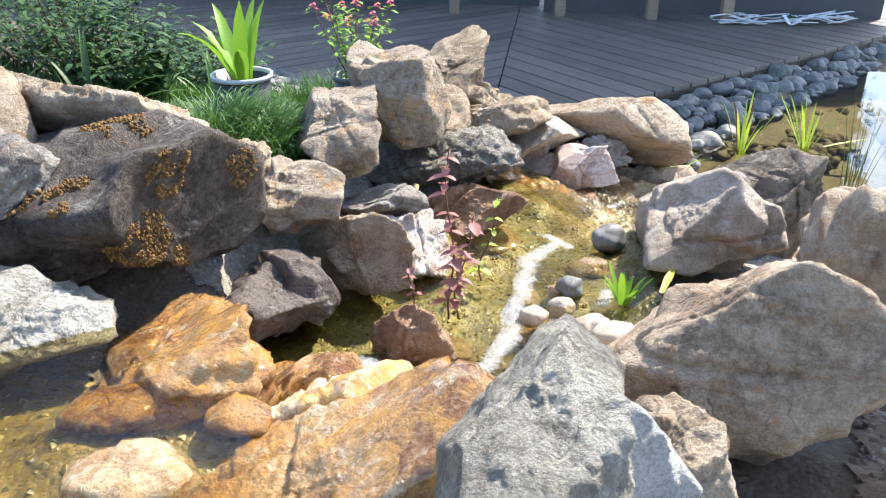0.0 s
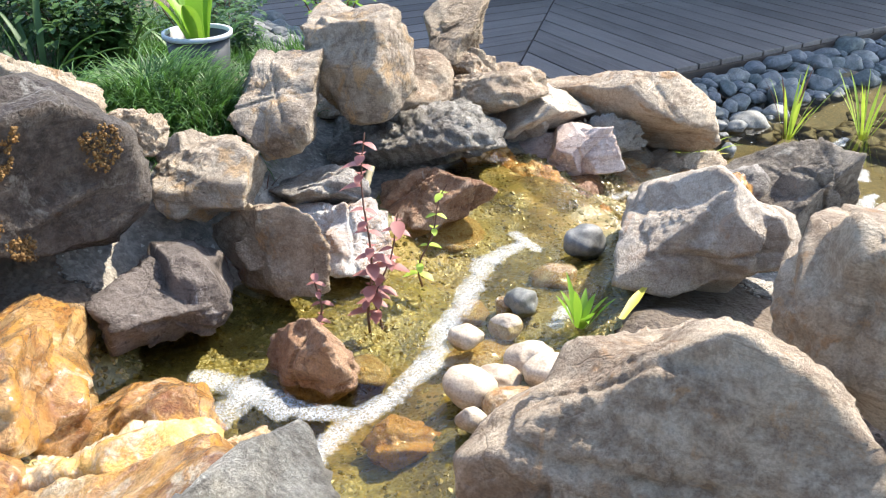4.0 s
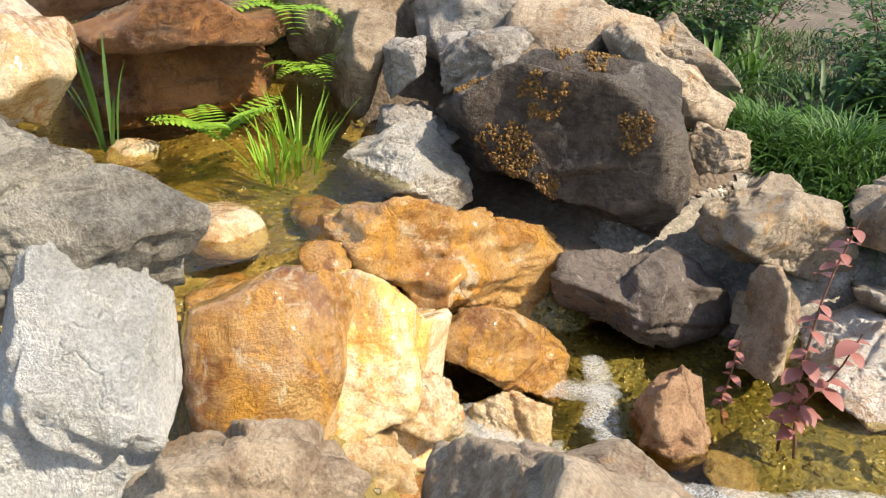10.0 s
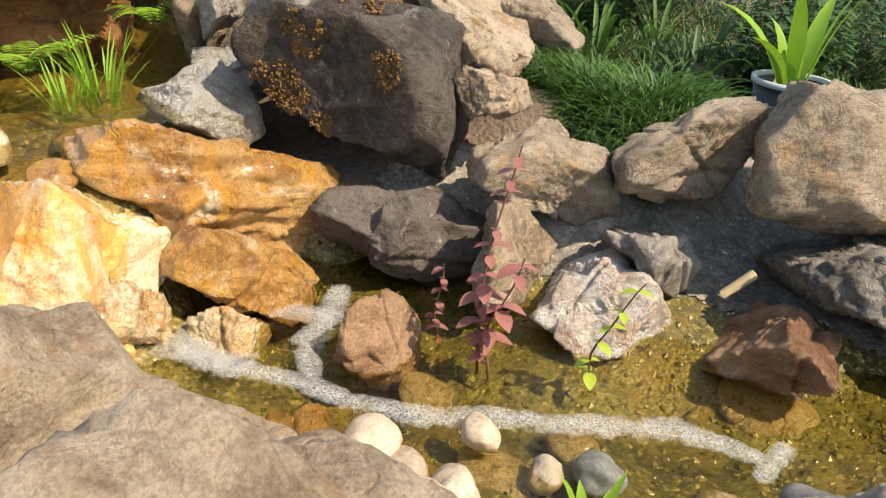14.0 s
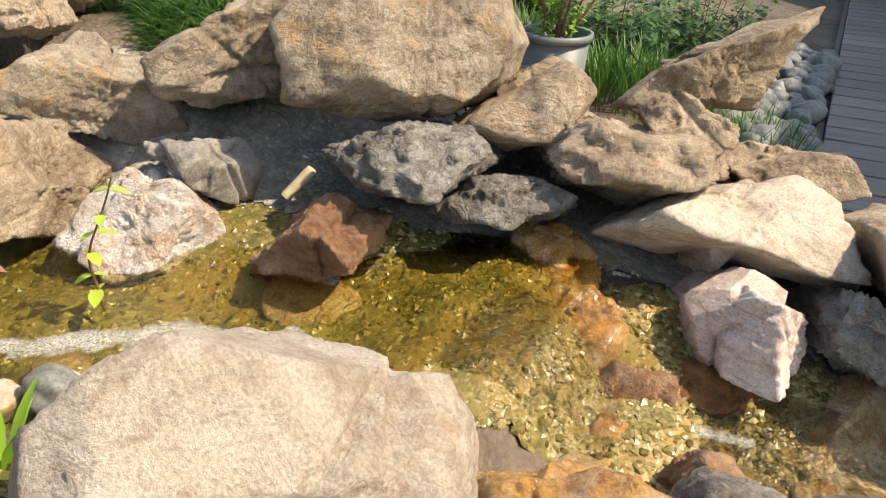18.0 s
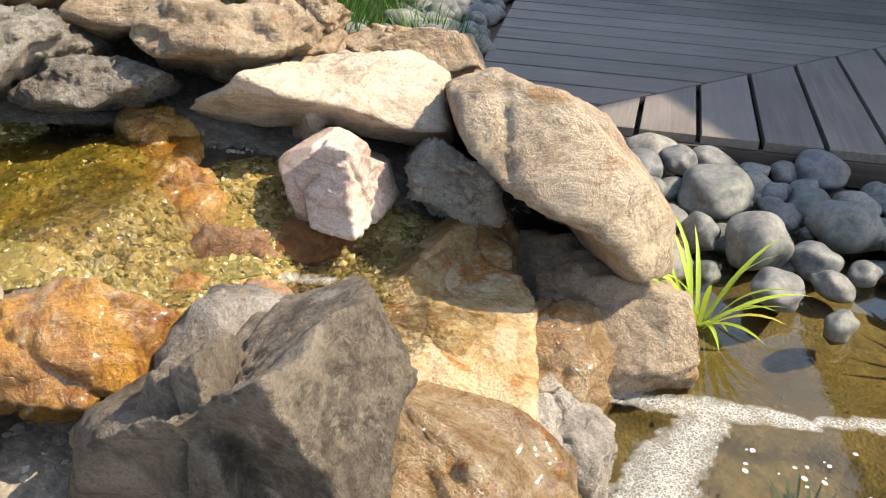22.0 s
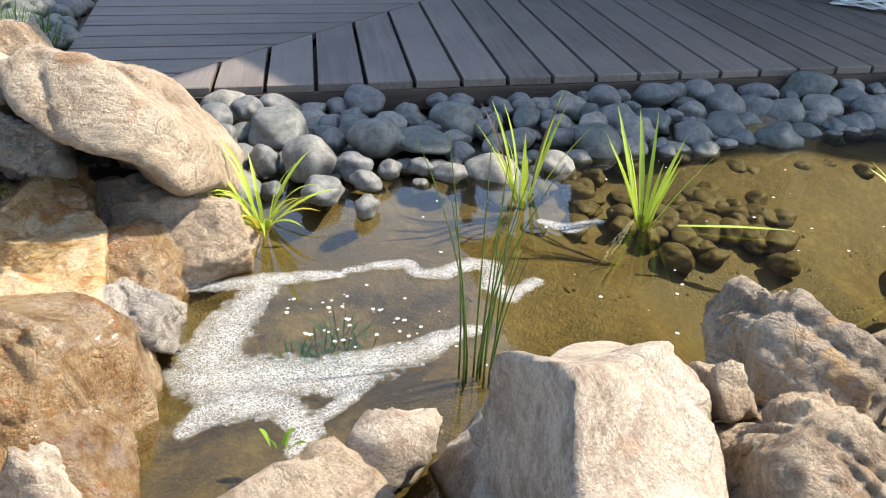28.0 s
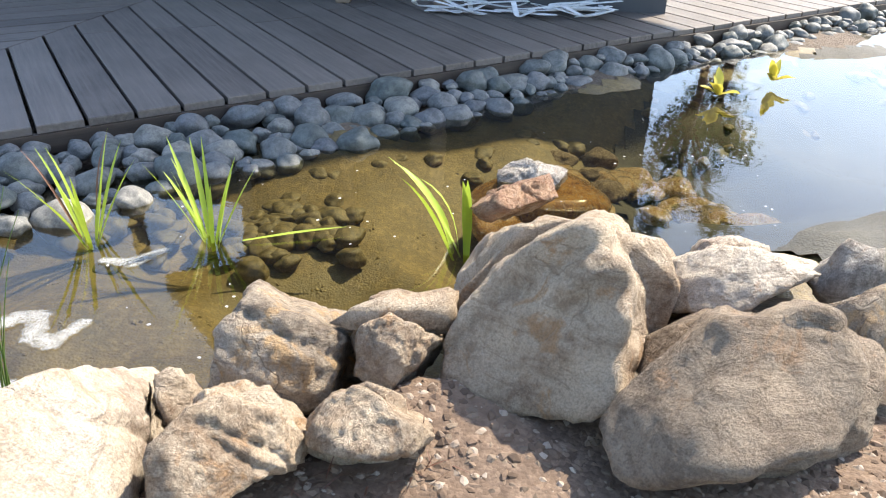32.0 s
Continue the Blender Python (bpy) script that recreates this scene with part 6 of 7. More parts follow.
# ---- plants ----
def blade_geometry(length, width, lean, bend, twist=0.0, steps=7, fold=0.25):
    """A grass-like leaf that rises from the origin and bends over towards +x."""
    V, F = [], []
    x = z = 0.0
    ang = math.pi / 2 - lean
    for k in range(steps + 1):
        t = k / steps
        w = width * (0.6 + 0.9 * t if t < 0.35 else 0.915 + 0.1 - 1.0 * ((t - 0.35) / 0.65) ** 2.2)
        w = max(w, width * 0.02)
        a = twist * t
        V += [(x - math.sin(a) * w * 0.3, -w / 2 * math.cos(a), z + w * fold), (x, 0, z), (x + math.sin(a) * w * 0.3, w / 2 * math.cos(a), z + w * fold)]
        x += math.cos(ang) * length / steps
        z += math.sin(ang) * length / steps
        ang -= bend / steps * (0.4 + 1.2 * t)
    for k in range(steps):
        i = 3 * k
        F += [(i, i + 1, i + 4, i + 3), (i + 1, i + 2, i + 5, i + 4)]
    return np.array(V), np.array(F)


def turned(V, yaw, at=(0, 0, 0), scale=1.0):
    c, s = math.cos(yaw), math.sin(yaw)
    return np.stack([V[:, 0] * c - V[:, 1] * s, V[:, 0] * s + V[:, 1] * c, V[:, 2]], 1) * scale + np.array(at)


def clump(name, at, n, length, width, lean, bend, mat, label, category, seed, group="", spread=0.02, odd=None, odd_mat=None):
    """A tuft whose every leaf is a part of its own."""
    g = random.Random(seed)
    top = new(name)
    top.matrix_world = Matrix.Translation(at)
    tagged(top, label, category, group)
    for k in range(n):
        l = length * g.uniform(0.6, 1.05)
        V, F = blade_geometry(l, width * g.uniform(0.8, 1.15), lean * g.uniform(0.2, 1.3), bend * g.uniform(0.3, 1.4), g.uniform(-0.6, 0.6))
        a = g.uniform(0, 6.28)
        r = spread * math.sqrt(g.random())
        me = mesh_np("leaf", turned(V, a + g.uniform(-0.3, 0.3), (r * math.cos(a), r * math.sin(a), 0)), F, True)
        part("leaf", me, odd_mat if odd and k % odd == 0 else mat, top)
    return top


def grass_stuff(name, spots, n, length, width, mat, label, seed, lean=0.7, bend=1.6, category="grass"):
    """A dense growth of grass over the round spots (x, y, radius, height above the ground at the middle)."""
    g = np.random.default_rng(seed)
    V, F, base = [], [], 0
    forms = [blade_geometry(1, width / length, lean * g.uniform(0.2, 1.3), bend * g.uniform(0.4, 1.4), g.uniform(-0.8, 0.8), 5) for _ in range(14)]
    area = np.array([s[2] ** 2 for s in spots])
    for k in g.choice(len(spots), n, p=area / area.sum()):
        x0, y0, r, up = spots[k]
        a, q = g.uniform(0, 6.283), math.sqrt(g.random())
        x, y = x0 + r * q * math.cos(a), y0 + r * q * math.sin(a)
        z = float(height(x, y)) - 0.005 + up * (1 - q * q)
        v, f = forms[g.integers(14)]
        V.append(turned(v, a + g.normal(0, 0.9), (x, y, z), length * g.uniform(0.55, 1.15)))
        F.append(f + base)
        base += len(v)
    return thing(name, mesh_np(name, np.vstack(V), np.vstack(F), True), mat, label, category, kind="stuff")


grass_stuff("grass_mound", [(-0.68, 2.32, 0.2, 0.12), (-0.52, 2.28, 0.13, 0.07), (-0.85, 2.25, 0.14, 0.08)], 4600, 0.15, 0.0045, GRASS, "bright green mound of fine mondo grass on the bank", 1, 1.0, 2.4)
grass_stuff("ground_cover", [(-1.15, 2.5, 0.35, 0.03), (-0.95, 2.75, 0.3, 0.02), (-1.5, 2.2, 0.35, 0.03), (-0.55, 2.75, 0.2, 0.0), (-1.5, 2.9, 0.4, 0.02), (-2.0, 3.3, 0.5, 0.0), (-1.9, 2.5, 0.4, 0.0), (-2.6, 2.6, 0.5, 0.0), (-1.3, 3.9, 0.4, 0.0), (-1.2, 2.1, 0.25, 0.02), (-2.3, 3.8, 0.6, 0.0), (-1.7, 1.9, 0.3, 0.02), (-2.2, 2.0, 0.4, 0.0), (-3.0, 3.2, 0.6, 0.0), (-1.0, 3.1, 0.35, 0.0), (-1.6, 4.6, 0.5, 0.0)], 15000, 0.1, 0.007, SHRUB, "low green ground cover plants on the planted bed", 2)
grass_stuff("bed_grass", [(-0.45, 3.35, 0.22, 0.0), (-0.25, 3.6, 0.16, 0.0), (-0.75, 3.6, 0.25, 0.0), (-0.45, 3.95, 0.13, 0.0), (-1.1, 3.5, 0.35, 0.0), (-0.9, 4.05, 0.15, 0.0), (-1.2, 4.2, 0.22, 0.0), (-1.7, 4.7, 0.3, 0.0), (-0.3, 3.45, 0.16, 0.0)], 6500, 0.17, 0.005, GRASS, "tufts of green grass beside the pebbles", 3, 0.4, 0.9)
IRIS_LABEL = "yellow-green iris-like leaves rising from the pond"
clump("pond_iris", (0.985, 3.4, -0.01), 28, 0.28, 0.013, 0.7, 1.5, IRIS, "yellow-green arching strap leaves at the pond inlet", "plant", 21, "pond plants", 0.02, 5, YELLOW_LEAF)
clump("pond_iris", (1.52, 3.89, -0.03), 14, 0.33, 0.014, 0.36, 0.35, IRIS, IRIS_LABEL, "plant", 22, "pond plants", 0.025, 6, STEM)
clump("pond_iris", (1.86, 3.91, -0.03), 13, 0.33, 0.014, 0.4, 0.3, IRIS, IRIS_LABEL, "plant", 23, "pond plants", 0.02)
clump("pond_iris", (2.7, 3.92, -0.03), 3, 0.17, 0.02, 0.3, 0.5, IRIS, "few short pale green leaves rising from the pond", "plant", 27, "pond plants", 0.03)
clump("pond_iris", (2.57, 3.93, -0.03), 7, 0.36, 0.024, 0.36, 0.9, IRIS, "few broad pale green leaves rising from the pond", "plant", 26, "pond plants", 0.04)
drift = new("drifting_leaf")
tagged(drift, "long yellow-green leaf floating on the pond", "leaf")
drift.matrix_world = Matrix.Translation((1.95, 3.9, 0.006)) @ Matrix.Rotation(0.35, 4, "Z")
V, F = blade_geometry(0.3, 0.014, 1.52, 0.06)
part("leaf", mesh_np("leaf", V, F, True), IRIS, drift)


for x, y in ((1.36, 3.07), (1.43, 3.11), (1.4, 3.02), (1.33, 3.0), (1.36, 3.15), (1.46, 3.05)):
    clump("underwater_weed", (x, y, -0.075), 30, 0.065, 0.005, 1.35, 0.3, GRASS, "dark green feathery weed under the pond water", "plant", int(x * 100), "weeds under the pond water", 0.05)


def reeds(at, n, length, label, seed):
    g = random.Random(seed)
    top = new("reed_clump")
    top.matrix_world = Matrix.Translation(at)
    tagged(top, label, "plant")
    for k in range(n):
        l, a, lean = length * g.uniform(0.5, 1.0), g.uniform(0, 6.28), g.uniform(0.02, 0.2)
        V, F = [], []
        r0 = 0.045 * math.sqrt(g.random())
        bx, by = r0 * math.cos(a), r0 * math.sin(a)
        for s in range(9):
            t = s / 8
            rad = 0.0022 * (1 - 0.7 * t) * (1.25 if s % 2 else 1.0)
            for q in range(6):
                V.append((bx + math.cos(a) * lean * l * t * t * 1.3 + rad * math.cos(q * 1.047), by + math.sin(a) * lean * l * t * t * 1.3 + rad * math.sin(q * 1.047), l * t))
        for s in range(8):
            F += [(s * 6 + q, s * 6 + (q + 1) % 6, s * 6 + 6 + (q + 1) % 6, s * 6 + 6 + q) for q in range(6)]
        part("stem", mesh_np("stem", V, F, True), REED, top)
    return top


reeds((1.69, 3.1, -0.04), 15, 0.56, "thin upright green horsetail reeds in the pond shallows", 5)


def oval_leaf(l, w, droop=0.3, fold=0.2):
    V, F = [], []
    for k in range(7):
        t = k / 6
        half = w / 2 * math.sin(math.pi * min(1, 0.04 + t * 0.96)) ** 0.8
        z = -droop * l * t * t
        V += [(l * t, -half, z + half * fold), (l * t, 0, z), (l * t, half, z + half * fold)]
    for k in range(6):
        i = 3 * k
        F += [(i, i + 1, i + 4, i + 3), (i + 1, i + 2, i + 5, i + 4)]
    return np.array(V), np.array(F)


def stem_mesh(points, rad):
    V, F = [], []
    n = len(points)
    for k, p in enumerate(points):
        r = rad * (1 - 0.6 * k / n)
        V += [(p[0] + r * math.cos(q * 1.2566), p[1] + r * math.sin(q * 1.2566), p[2]) for q in range(5)]
    for k in range(n - 1):
        F += [(k * 5 + q, k * 5 + (q + 1) % 5, k * 5 + 5 + (q + 1) % 5, k * 5 + 5 + q) for q in range(5)]
    return mesh_np("stem", V, F, True)


def leafy_stem(name, at, tall, pairs, leaf, mat, stem_mat, label, seed, lean=(0.0, 0.0), group=""):
    g = random.Random(seed)
    top = new(name)
    top.matrix_world = Matrix.Translation(at)
    tagged(top, label, "plant", group)
    pts = [(lean[0] * t * t + 0.008 * math.sin(t * 9 + seed), lean[1] * t * t + 0.008 * math.cos(t * 7), tall * t) for t in np.linspace(0, 1, 10)]
    part("stem", stem_mesh(pts, 0.003), stem_mat, top)
    V, F = oval_leaf(leaf, leaf * 0.62, 0.35)
    for k in range(pairs):
        t = 0.12 + 0.88 * (k + g.uniform(0, 0.5)) / pairs
        i = min(int(t * 9), 8)
        p = np.array(pts[i]) + (np.array(pts[i + 1]) - np.array(pts[i])) * (t * 9 - i)
        for side in (0, math.pi):
            if g.random() < 0.88:
                a = k * 1.57 + side + g.uniform(-0.4, 0.4)
                part("leaf", mesh_np("leaf", turned(V, a, tuple(p), g.uniform(0.6, 1.15)), F, True), mat, top)
    return top


leafy_stem("red_leaved_plant", (-0.075, 1.65, 0.3), 0.18, 8, 0.024, RED_LEAF, STEM, "slender purple-red leaved plant standing in the stream", 3)
leafy_stem("red_leaved_plant", (0.02, 1.7, 0.3), 0.43, 17, 0.042, RED_LEAF, STEM, "tall thin plant with coppery red leaves in the stream", 4, (-0.01, 0.04))
leafy_stem("red_leaved_plant", (0.03, 1.715, 0.3), 0.26, 12, 0.044, RED_LEAF, STEM, "thin plant with dull red leaves in the stream", 8, (0.05, 0.03))
leafy_stem("green_sprig", (0.1, 1.88, 0.31), 0.24, 6, 0.035, IRIS, STEM, "yellow-green leafy sprig over the stream", 9, (0.06, 0.04))
clump("stream_weed", (0.45, 1.74, 0.325), 11, 0.12, 0.018, 0.5, 0.6, FERN, "small bright green rosette weed in the stream", "plant", 31)
clump("stream_weed", (1.5, 2.72, 0.03), 5, 0.06, 0.014, 0.5, 0.5, FERN, "small yellow-green weed among the inlet rocks", "plant", 32)
leaf_ob = new("fallen_leaf")
tagged(leaf_ob, "long yellow fallen leaf at the stream edge", "leaf")
leaf_ob.matrix_world = Matrix.Translation((0.52, 1.66, 0.4)) @ Matrix.Rotation(1.1, 4, "Z")
V, F = blade_geometry(0.15, 0.02, 1.5, 0.15)
part("leaf", mesh_np("leaf", V, F, True), YELLOW_LEAF, leaf_ob)


def fern(at, n, length, label, seed, hang=0.5, mat=FERN):
    g = random.Random(seed)
    top = new("fern")
    top.matrix_world = Matrix.Translation(at)
    tagged(top, label, "fern")
    lv, lf = oval_leaf(1, 0.32, 0.1)
    for k in range(n):
        a, l = k * 6.283 / n + g.uniform(-0.4, 0.4), length * g.uniform(0.65, 1.1)
        V, F, base = [], [], 0
        ang = 1.2 - g.uniform(0, 0.5)
        x = z = 0.0
        m = 13
        for s in range(m):
            t = s / m
            x += math.cos(ang) * l / m
            z += math.sin(ang) * l / m
            ang -= hang * 2.2 / m
            w = l * 0.24 * math.sin(math.pi * (0.12 + 0.88 * t)) ** 0.7
            for side in (1, -1):
                V.append(turned(lv, side * 1.25, (x, 0, z), max(w, 0.004)))
                F.append(lf + base)
                base += len(lv)
        part("frond", mesh_np("frond", turned(np.vstack(V), a), np.vstack(F), True), mat, top)
    return top


fern((-0.87, 0.82, 0.61), 8, 0.17, "bright green fern at the rear waterfall pool", 3)
fern((-1.3, 1.0, 0.82), 7, 0.2, "bright yellow-green fern hanging over the rear rocks", 5, 0.9)
fern((-1.2, 1.05, 0.68), 6, 0.16, "bright green fern below the hanging fern", 6, 0.8)
clump("water_plant", (-0.8, 0.99, 0.56), 40, 0.2, 0.006, 0.45, 0.5, FERN, "feathery bright green water plant in the upper pool", "plant", 41, "", 0.05)
clump("water_plant", (-0.72, 0.93, 0.56), 22, 0.14, 0.006, 0.45, 0.5, FERN, "feathery bright green water plant in the upper pool", "plant", 42, "", 0.04)
clump("water_rush", (-0.93, 0.58, 0.58), 12, 0.26, 0.009, 0.35, 0.3, GRASS, "upright green rush leaves in the upper pool", "plant", 43, "", 0.03)


def bush(name, at, spread, tall, n, leaf, mat, label, seed, flowers=0):
    """Stems with many small leaves, uneven and open."""
    g = random.Random(seed)
    top = new(name)
    top.matrix_world = Matrix.Translation(at)
    tagged(top, label, "shrub")
    lv, lf = oval_leaf(leaf, leaf * 0.5, 0.3)
    V, F, base, fv, ff, fb = [], [], 0, [], [], 0
    for k in range(n):
        a, r = g.uniform(0, 6.28), spread * math.sqrt(g.random())
        h = tall * g.uniform(0.6, 1.1)
        pts = [(r * math.cos(a) * t ** 0.8, r * math.sin(a) * t ** 0.8, h * t) for t in np.linspace(0, 1, 8)]
        if k < 9:
            part("stem", stem_mesh(pts, 0.004), STEM, top)
        for q in range(16):
            t = g.uniform(0.15, 1)
            p = (r * math.cos(a) * t ** 0.8 + g.gauss(0, 0.012), r * math.sin(a) * t ** 0.8 + g.gauss(0, 0.012), h * t + g.gauss(0, 0.01))
            V.append(turned(lv, g.uniform(0, 6.28), p, g.uniform(0.6, 1.2)))
            F.append(lf + base)
            base += len(lv)
        if k < flowers:
            for q in range(6):
                fv.append((turned(lv, q * 1.05, (0, 0, 0.004 * q), 0.7), lf + q * len(lv)))
            me = mesh_np("flower", np.vstack([v for v, _ in fv[-6:]]) + np.array(pts[-1]), np.vstack([f for _, f in fv[-6:]]), True)
            part("flower", me, PETAL, top, "small red flower head")
    part("foliage", mesh_np("foliage", np.vstack(V), np.vstack(F), True), mat, top)
    return top


def pot(at, radius, tall, label, rim=True, mat=POT):
    top = new("plant_pot")
    top.matrix_world = Matrix.Translation(at)
    tagged(top, label, "pot")

    def ring(profile, name, mat, lab=""):
        n = 40
        V = [(r * math.cos(k * 6.2832 / n), r * math.sin(k * 6.2832 / n), z) for r, z in profile for k in range(n)]
        m = len(profile)
        F = [(j * n + k, j * n + (k + 1) % n, (j + 1) * n + (k + 1) % n, (j + 1) * n + k) for j in range(m - 1) for k in range(n)]
        part(name, mesh_np(name, V, F, True), mat, top, lab)

    ring([(radius * 0.78, 0), (radius * 0.97, tall * 0.94), (radius * 0.95, tall * 0.94), (radius * 0.93, tall * 0.8), (0.01, tall * 0.78)], "body", mat)
    ring([(radius * 0.97, tall * 0.92), (radius * 1.05, tall * 0.93), (radius * 1.06, tall), (radius * 0.96, tall), (radius * 0.95, tall * 0.92)], "rim", POT_RIM if rim else mat, "pale rounded rim" if rim else "")
    return top


pot((-0.69, 2.72, 0.47), 0.1, 0.2, "black plastic nursery pot with a pale rim on the bed")
clump("canna", (-0.69, 2.72, 0.62), 9, 0.3, 0.045, 0.4, 0.8, FERN, "broad bright green canna leaves growing in a pot", "plant", 51, "", 0.03)
pot((-0.33, 3.0, 0.36), 0.085, 0.24, "grey-green nursery pot with a flowering shrub", False, POT_GREY)
bush("flowering_shrub", (-0.33, 3.0, 0.56), 0.15, 0.36, 26, 0.03, FERN, "light green shrub with small red flowers in a pot", 61, 16)
for k, (x, y, s, h) in enumerate([(-1.5, 3.3, 0.35, 0.5), (-2.0, 2.7, 0.4, 0.55), (-2.3, 2.0, 0.4, 0.5), (-1.8, 2.3, 0.25, 0.4), (-2.6, 3.2, 0.5, 0.7), (-1.0, 3.7, 0.25, 0.35), (-1.2, 3.0, 0.25, 0.35), (-1.7, 3.8, 0.45, 0.6), (-2.2, 4.3, 0.5, 0.7), (-1.3, 4.4, 0.35, 0.4), (-2.9, 2.4, 0.5, 0.7), (-2.3, 1.4, 0.35, 0.45), (-2.8, 1.2, 0.5, 0.6), (-3.2, 3.8, 0.7, 0.9), (-4.2, 4.7, 0.9, 1.1), (-3.1, 4.9, 0.7, 0.8), (-4.4, 3.4, 0.9, 1.1), (-5.4, 4.6, 1.0, 1.2), (-3.8, 2.5, 0.8, 0.9), (-1.75, 1.75, 0.25, 0.35)]):
    bush("shrub", (x, y, float(height(x, y))), s, h, 90, 0.045, SHRUB, "dark green leafy shrub in the planted bed", 70 + k)
for k, (x, y) in enumerate([(-1.25, 2.75), (-1.6, 2.55), (-1.45, 2.35), (-1.9, 2.95), (-1.15, 3.05), (-0.95, 3.3)]):
    clump("strap_leaved_plant", (x, y, float(height(x, y))), 16, 0.38, 0.02, 0.6, 1.3, GRASS if k % 2 else SHRUB, "dark green arching strap leaves in the bed", "plant", 80 + k, "strap-leaved plants", 0.05)


def tree(at, tall, spread, label, seed):
    """A small garden tree: a tapered trunk, bent limbs, and clusters of separate leaves with gaps between them."""
    g = random.Random(seed)
    top = new("tree")
    top.matrix_world = Matrix.Translation(at)
    tagged(top, label, "tree")
    part("trunk", stem_mesh([(0.05 * math.sin(t * 5), 0.04 * math.cos(t * 4), tall * 0.75 * t) for t in np.linspace(0, 1, 12)], 0.05), STEM, top)
    lv, lf = oval_leaf(0.07, 0.035, 0.3)
    V, F, base = [], [], 0
    for k in range(26):
        a, h, r = g.uniform(0, 6.28), tall * g.uniform(0.35, 0.75), spread * g.uniform(0.4, 1.0)
        tip = Vector((r * math.cos(a), r * math.sin(a), h + tall * g.uniform(0.05, 0.25)))
        part("limb", stem_mesh([tuple(Vector((0, 0, h)).lerp(tip, t) + Vector((0, 0, 0.05 * math.sin(3.1 * t)))) for t in np.linspace(0, 1, 7)], 0.016), STEM, top)
        for _ in range(75):
            p = Vector((0, 0, h)).lerp(tip, g.uniform(0.45, 1.05)) + Vector((g.gauss(0, 0.07), g.gauss(0, 0.07), g.gauss(0, 0.06)))
            V.append(turned(lv, g.uniform(0, 6.28), tuple(p), g.uniform(0.6, 1.2)))
            F.append(lf + base)
            base += len(lv)
    part("crown", mesh_np("crown", np.vstack(V), np.vstack(F), True), SHRUB, top)
    return top


tree((4.5, 8.9, 0.0), 2.6, 0.55, "small leafy tree mirrored in the pond", 5)
tree((5.05, 9.9, 0.0), 2.2, 0.4, "slender leafy tree mirrored in the pond", 6)


def moss(host, at, radius, n, seed):
    """A patch of short tufts on the surface of its boulder."""
    g = np.random.default_rng(seed)
    P = np.array([v.co[:] for v in host.data.vertices]) + np.array(host.location)
    c = P[np.argmin(((P - np.array(at)) ** 2).sum(1))]
    near = P[((P - c) ** 2).sum(1) < radius ** 2]
    near = near[[noise.noise(Vector(p) * 28) > -0.12 for p in near]]
    d, f = ico(1)
    V, F, base = [], [], 0
    for _ in range(n):
        p = near[g.integers(len(near))] + g.normal(0, 0.003, 3)
        V.append(d * g.uniform(0.001, 0.0034) * g.uniform(0.5, 1.8, 3) + p)
        F.append(np.array(f) + base)
        base += len(d)
    return thing("moss_patch", mesh_np("moss_patch", np.vstack(V), np.vstack(F), True), MOSS, "rusty brown moss patch on the dark boulder", "moss", "moss on the boulder", kind="stuff")


host = next(o for o in scene.objects if o.name.startswith("boulder") and "rusty moss" in o["label"])
for k, (x, y, z, r, n) in enumerate([(-0.57, 1.38, 0.66, 0.07, 700), (-0.68, 1.36, 0.74, 0.05, 350), (-0.5, 1.42, 0.78, 0.05, 350), (-0.45, 1.42, 0.56, 0.035, 200), (-0.69, 1.6, 0.9, 0.07, 600), (-0.4, 1.55, 0.74, 0.04, 220), (-0.8, 1.42, 0.72, 0.045, 260)]):
    moss(host, (x, y, z), r, n * 2, k)

grass_stuff("dry_litter", [(2.2, 2.74, 0.2, 0.0), (2.45, 2.85, 0.12, 0.0), (1.75, 2.6, 0.15, 0.0), (-0.35, 2.0, 0.15, 0.0), (-0.45, 3.2, 0.15, 0.0)], 420, 0.07, 0.003, STEM, "dry brown grass litter on the soil", 8, 1.5, 0.4, "litter")

# ---- small things ----
stick = new("cut_branch")
tagged(stick, "short pale cut piece of branch on the gravel", "branch")
stick.matrix_world = Matrix.Translation((-0.09, 2.27, 0.4)) @ Euler((0, -0.8, 1.3)).to_matrix().to_4x4()
V = [((k - 4) * 0.0095, 0.011 * math.cos(q) * (1 + 0.1 * math.sin(k * 2.1)), 0.011 * math.sin(q)) for k in range(9) for q in np.linspace(0, 6.2832, 10, endpoint=False)]
F = [(k * 10 + q, k * 10 + (q + 1) % 10, k * 10 + 10 + (q + 1) % 10, k * 10 + 10 + q) for k in range(8) for q in range(10)]
part("bark", mesh_np("bark", V, F, True), CUT_WOOD, stick)
for e in (0, 80):
    me = mesh_np("cut_end", V[e:e + 10] + [((-4 if e == 0 else 4) * 0.0099, 0, 0)], [(q, (q + 1) % 10, 10) for q in range(10)], False)
    part("cut_end", me, CUT_WOOD, stick)

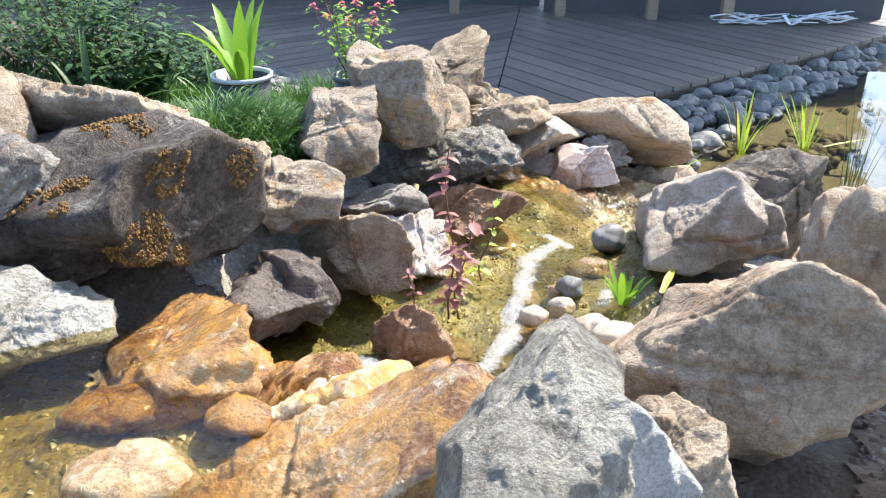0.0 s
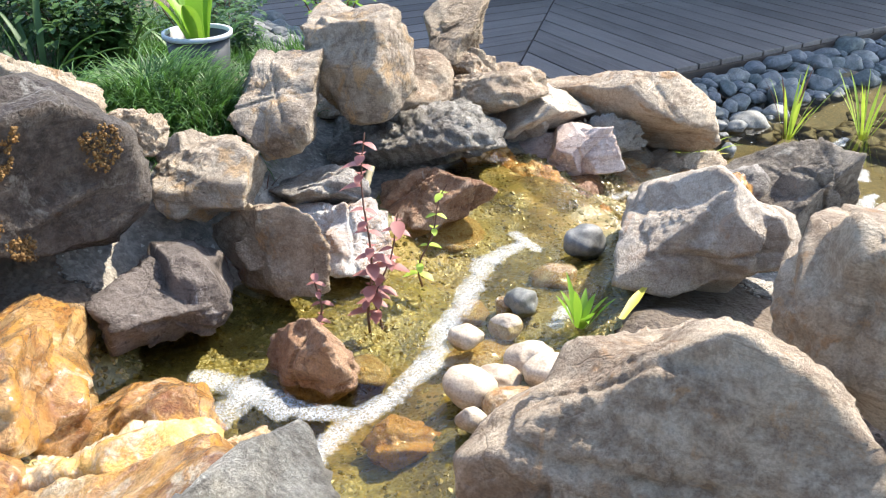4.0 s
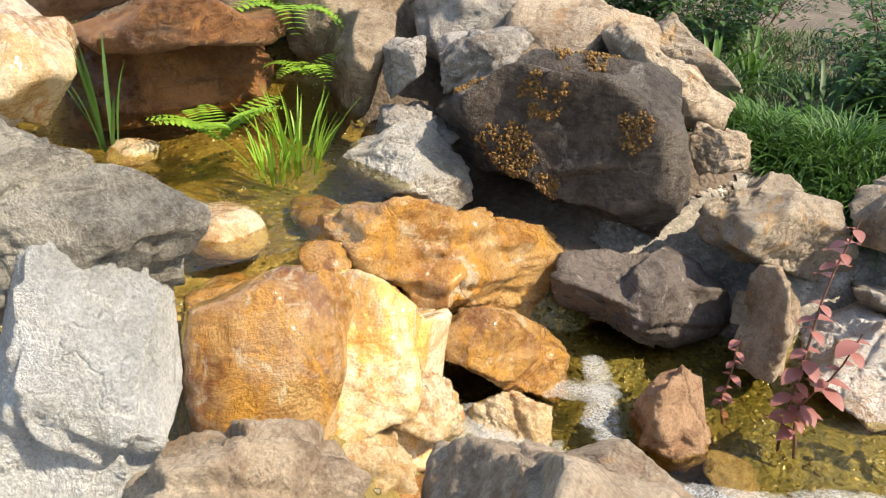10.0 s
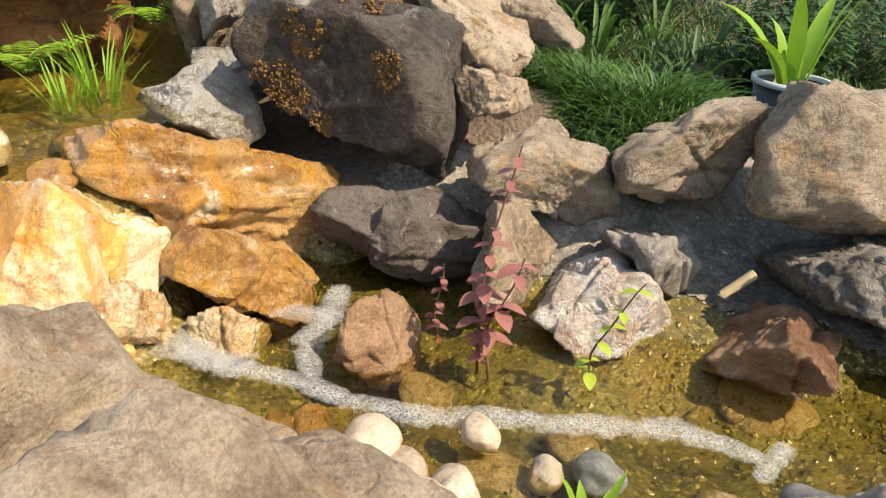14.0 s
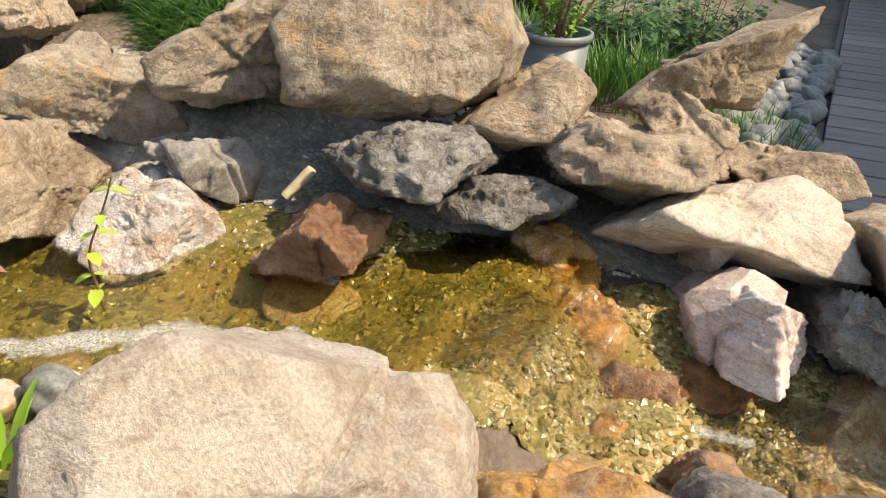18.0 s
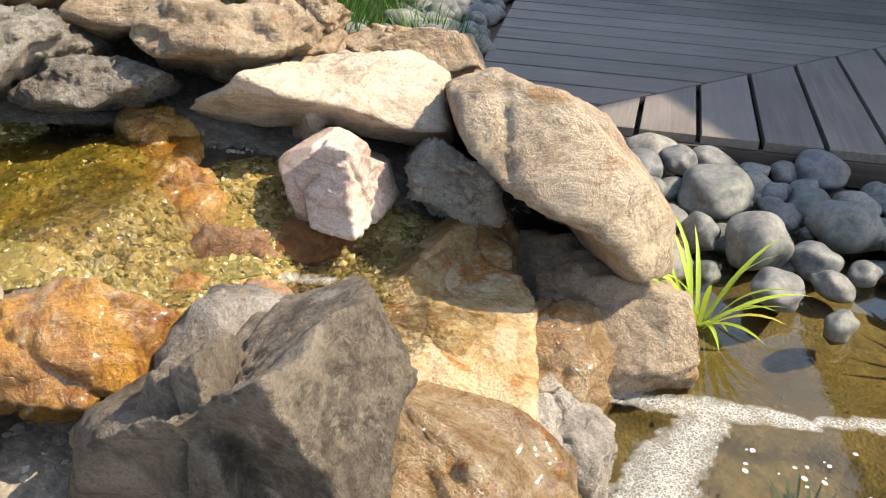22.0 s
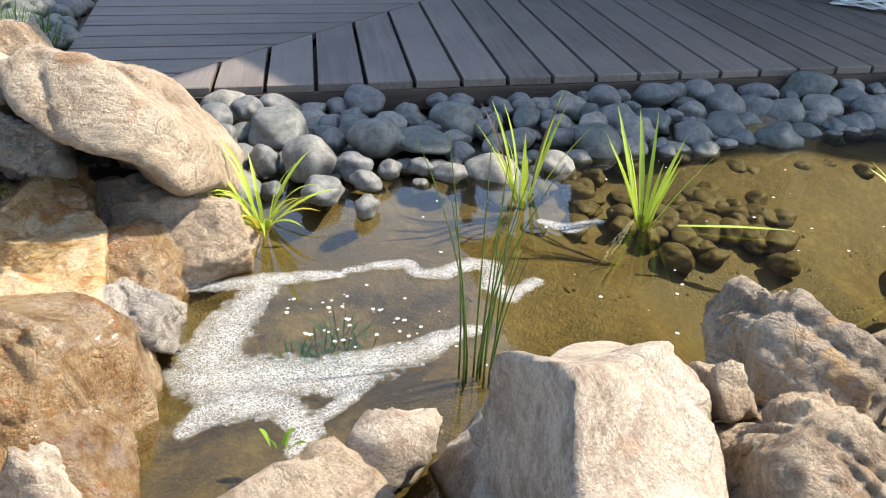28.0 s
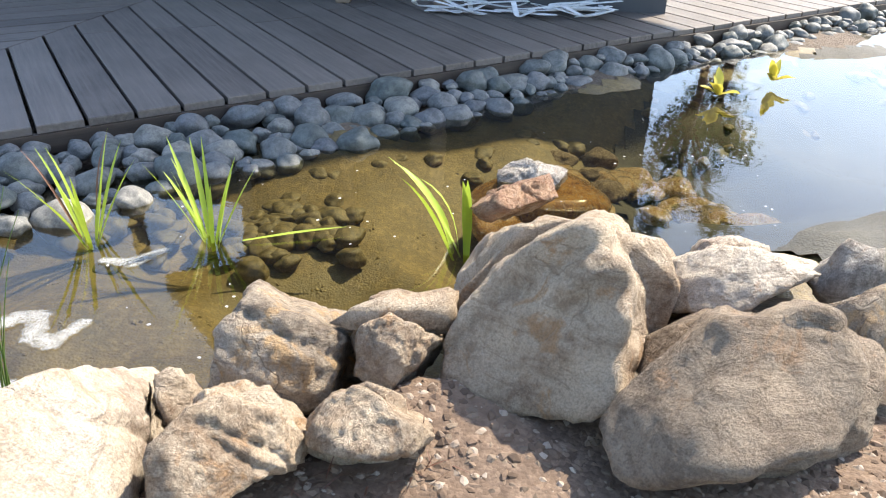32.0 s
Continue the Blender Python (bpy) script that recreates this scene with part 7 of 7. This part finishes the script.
g = random.Random(12)
FLECK_WHITE = plain("floating_petal", (0.5, 0.5, 0.47), 0.5)
lv, lf = oval_leaf(0.016, 0.013, 0.0, 0.15)
fleck_mesh = mesh_np("floating_petal", lv, lf, True)
fleck_mesh.materials.append(FLECK_WHITE)
# white petals; the first 55 also paint elongated reflections over the weed
for k in range(150):
    x, y = (g.gauss(1.42, 0.12), g.gauss(3.12, 0.06)) if k < 55 else (g.uniform(1.3, 3.6), g.uniform(3.3, 5.2))
    thing("floating_petal", fleck_mesh, None, "small white petal floating on the pond, also standing for reflections", "petal", "petals on the pond",
          at=Matrix.Translation((x, y, 0.004)) @ Matrix.Rotation(g.uniform(0, 6.28), 4, "Z") @ Matrix.Diagonal((*(g.uniform(0.25, 0.7) if k > 54 else g.uniform(0.25, 0.75),) * 3, 1)))
for x, y, z in ((3.68, 5.5, 0.03), (4.0, 5.79, 0.03)):
    clump("water_lily", (x, y, z), 7, 0.12, 0.04, 0.9, 0.5, YELLOW_LEAF, "small yellow-orange leaves standing out of the pond", "plant", int(x * 10), "lilies")


def strap(points, width):
    P = np.array(points)
    t = np.linspace(0, len(P) - 1, len(P) * 6)
    C = np.stack([np.interp(t, np.arange(len(P)), P[:, k]) for k in range(3)], 1)
    for _ in range(3):
        C[1:-1] = (C[:-2] + 2 * C[1:-1] + C[2:]) / 4
    D = np.gradient(C, axis=0)
    N = np.stack([-D[:, 1], D[:, 0], 0 * D[:, 0]], 1)
    N /= np.linalg.norm(N, axis=1)[:, None] + 1e-9
    V = np.vstack([C + N * width / 2, C - N * width / 2, C + N * width / 2 + (0, 0, 0.003), C - N * width / 2 + (0, 0, 0.003)])
    n = len(C)
    i = np.arange(n - 1)
    F = np.vstack([np.stack([i, i + 1, n + i + 1, n + i], 1), np.stack([2 * n + i, 3 * n + i, 3 * n + i + 1, 2 * n + i + 1], 1), np.stack([i, 2 * n + i, 2 * n + i + 1, i + 1], 1), np.stack([n + i, n + i + 1, 3 * n + i + 1, 3 * n + i], 1)])
    return mesh_np("strap", V, F, False)


tangle = new("strap_heap")
tagged(tangle, "tangled heap of white straps lying on the deck", "straps")
for k in range(11):
    cx, cy = 2.75 + g.uniform(-0.35, 0.45), 6.72 + g.uniform(-0.12, 0.2)
    pts = [(cx + g.uniform(-0.25, 0.25), cy + g.uniform(-0.12, 0.12), DECK_Z + 0.005 + g.uniform(0, 0.07)) for _ in range(7)]
    part("strap", strap(pts, 0.03), ROPE, tangle)
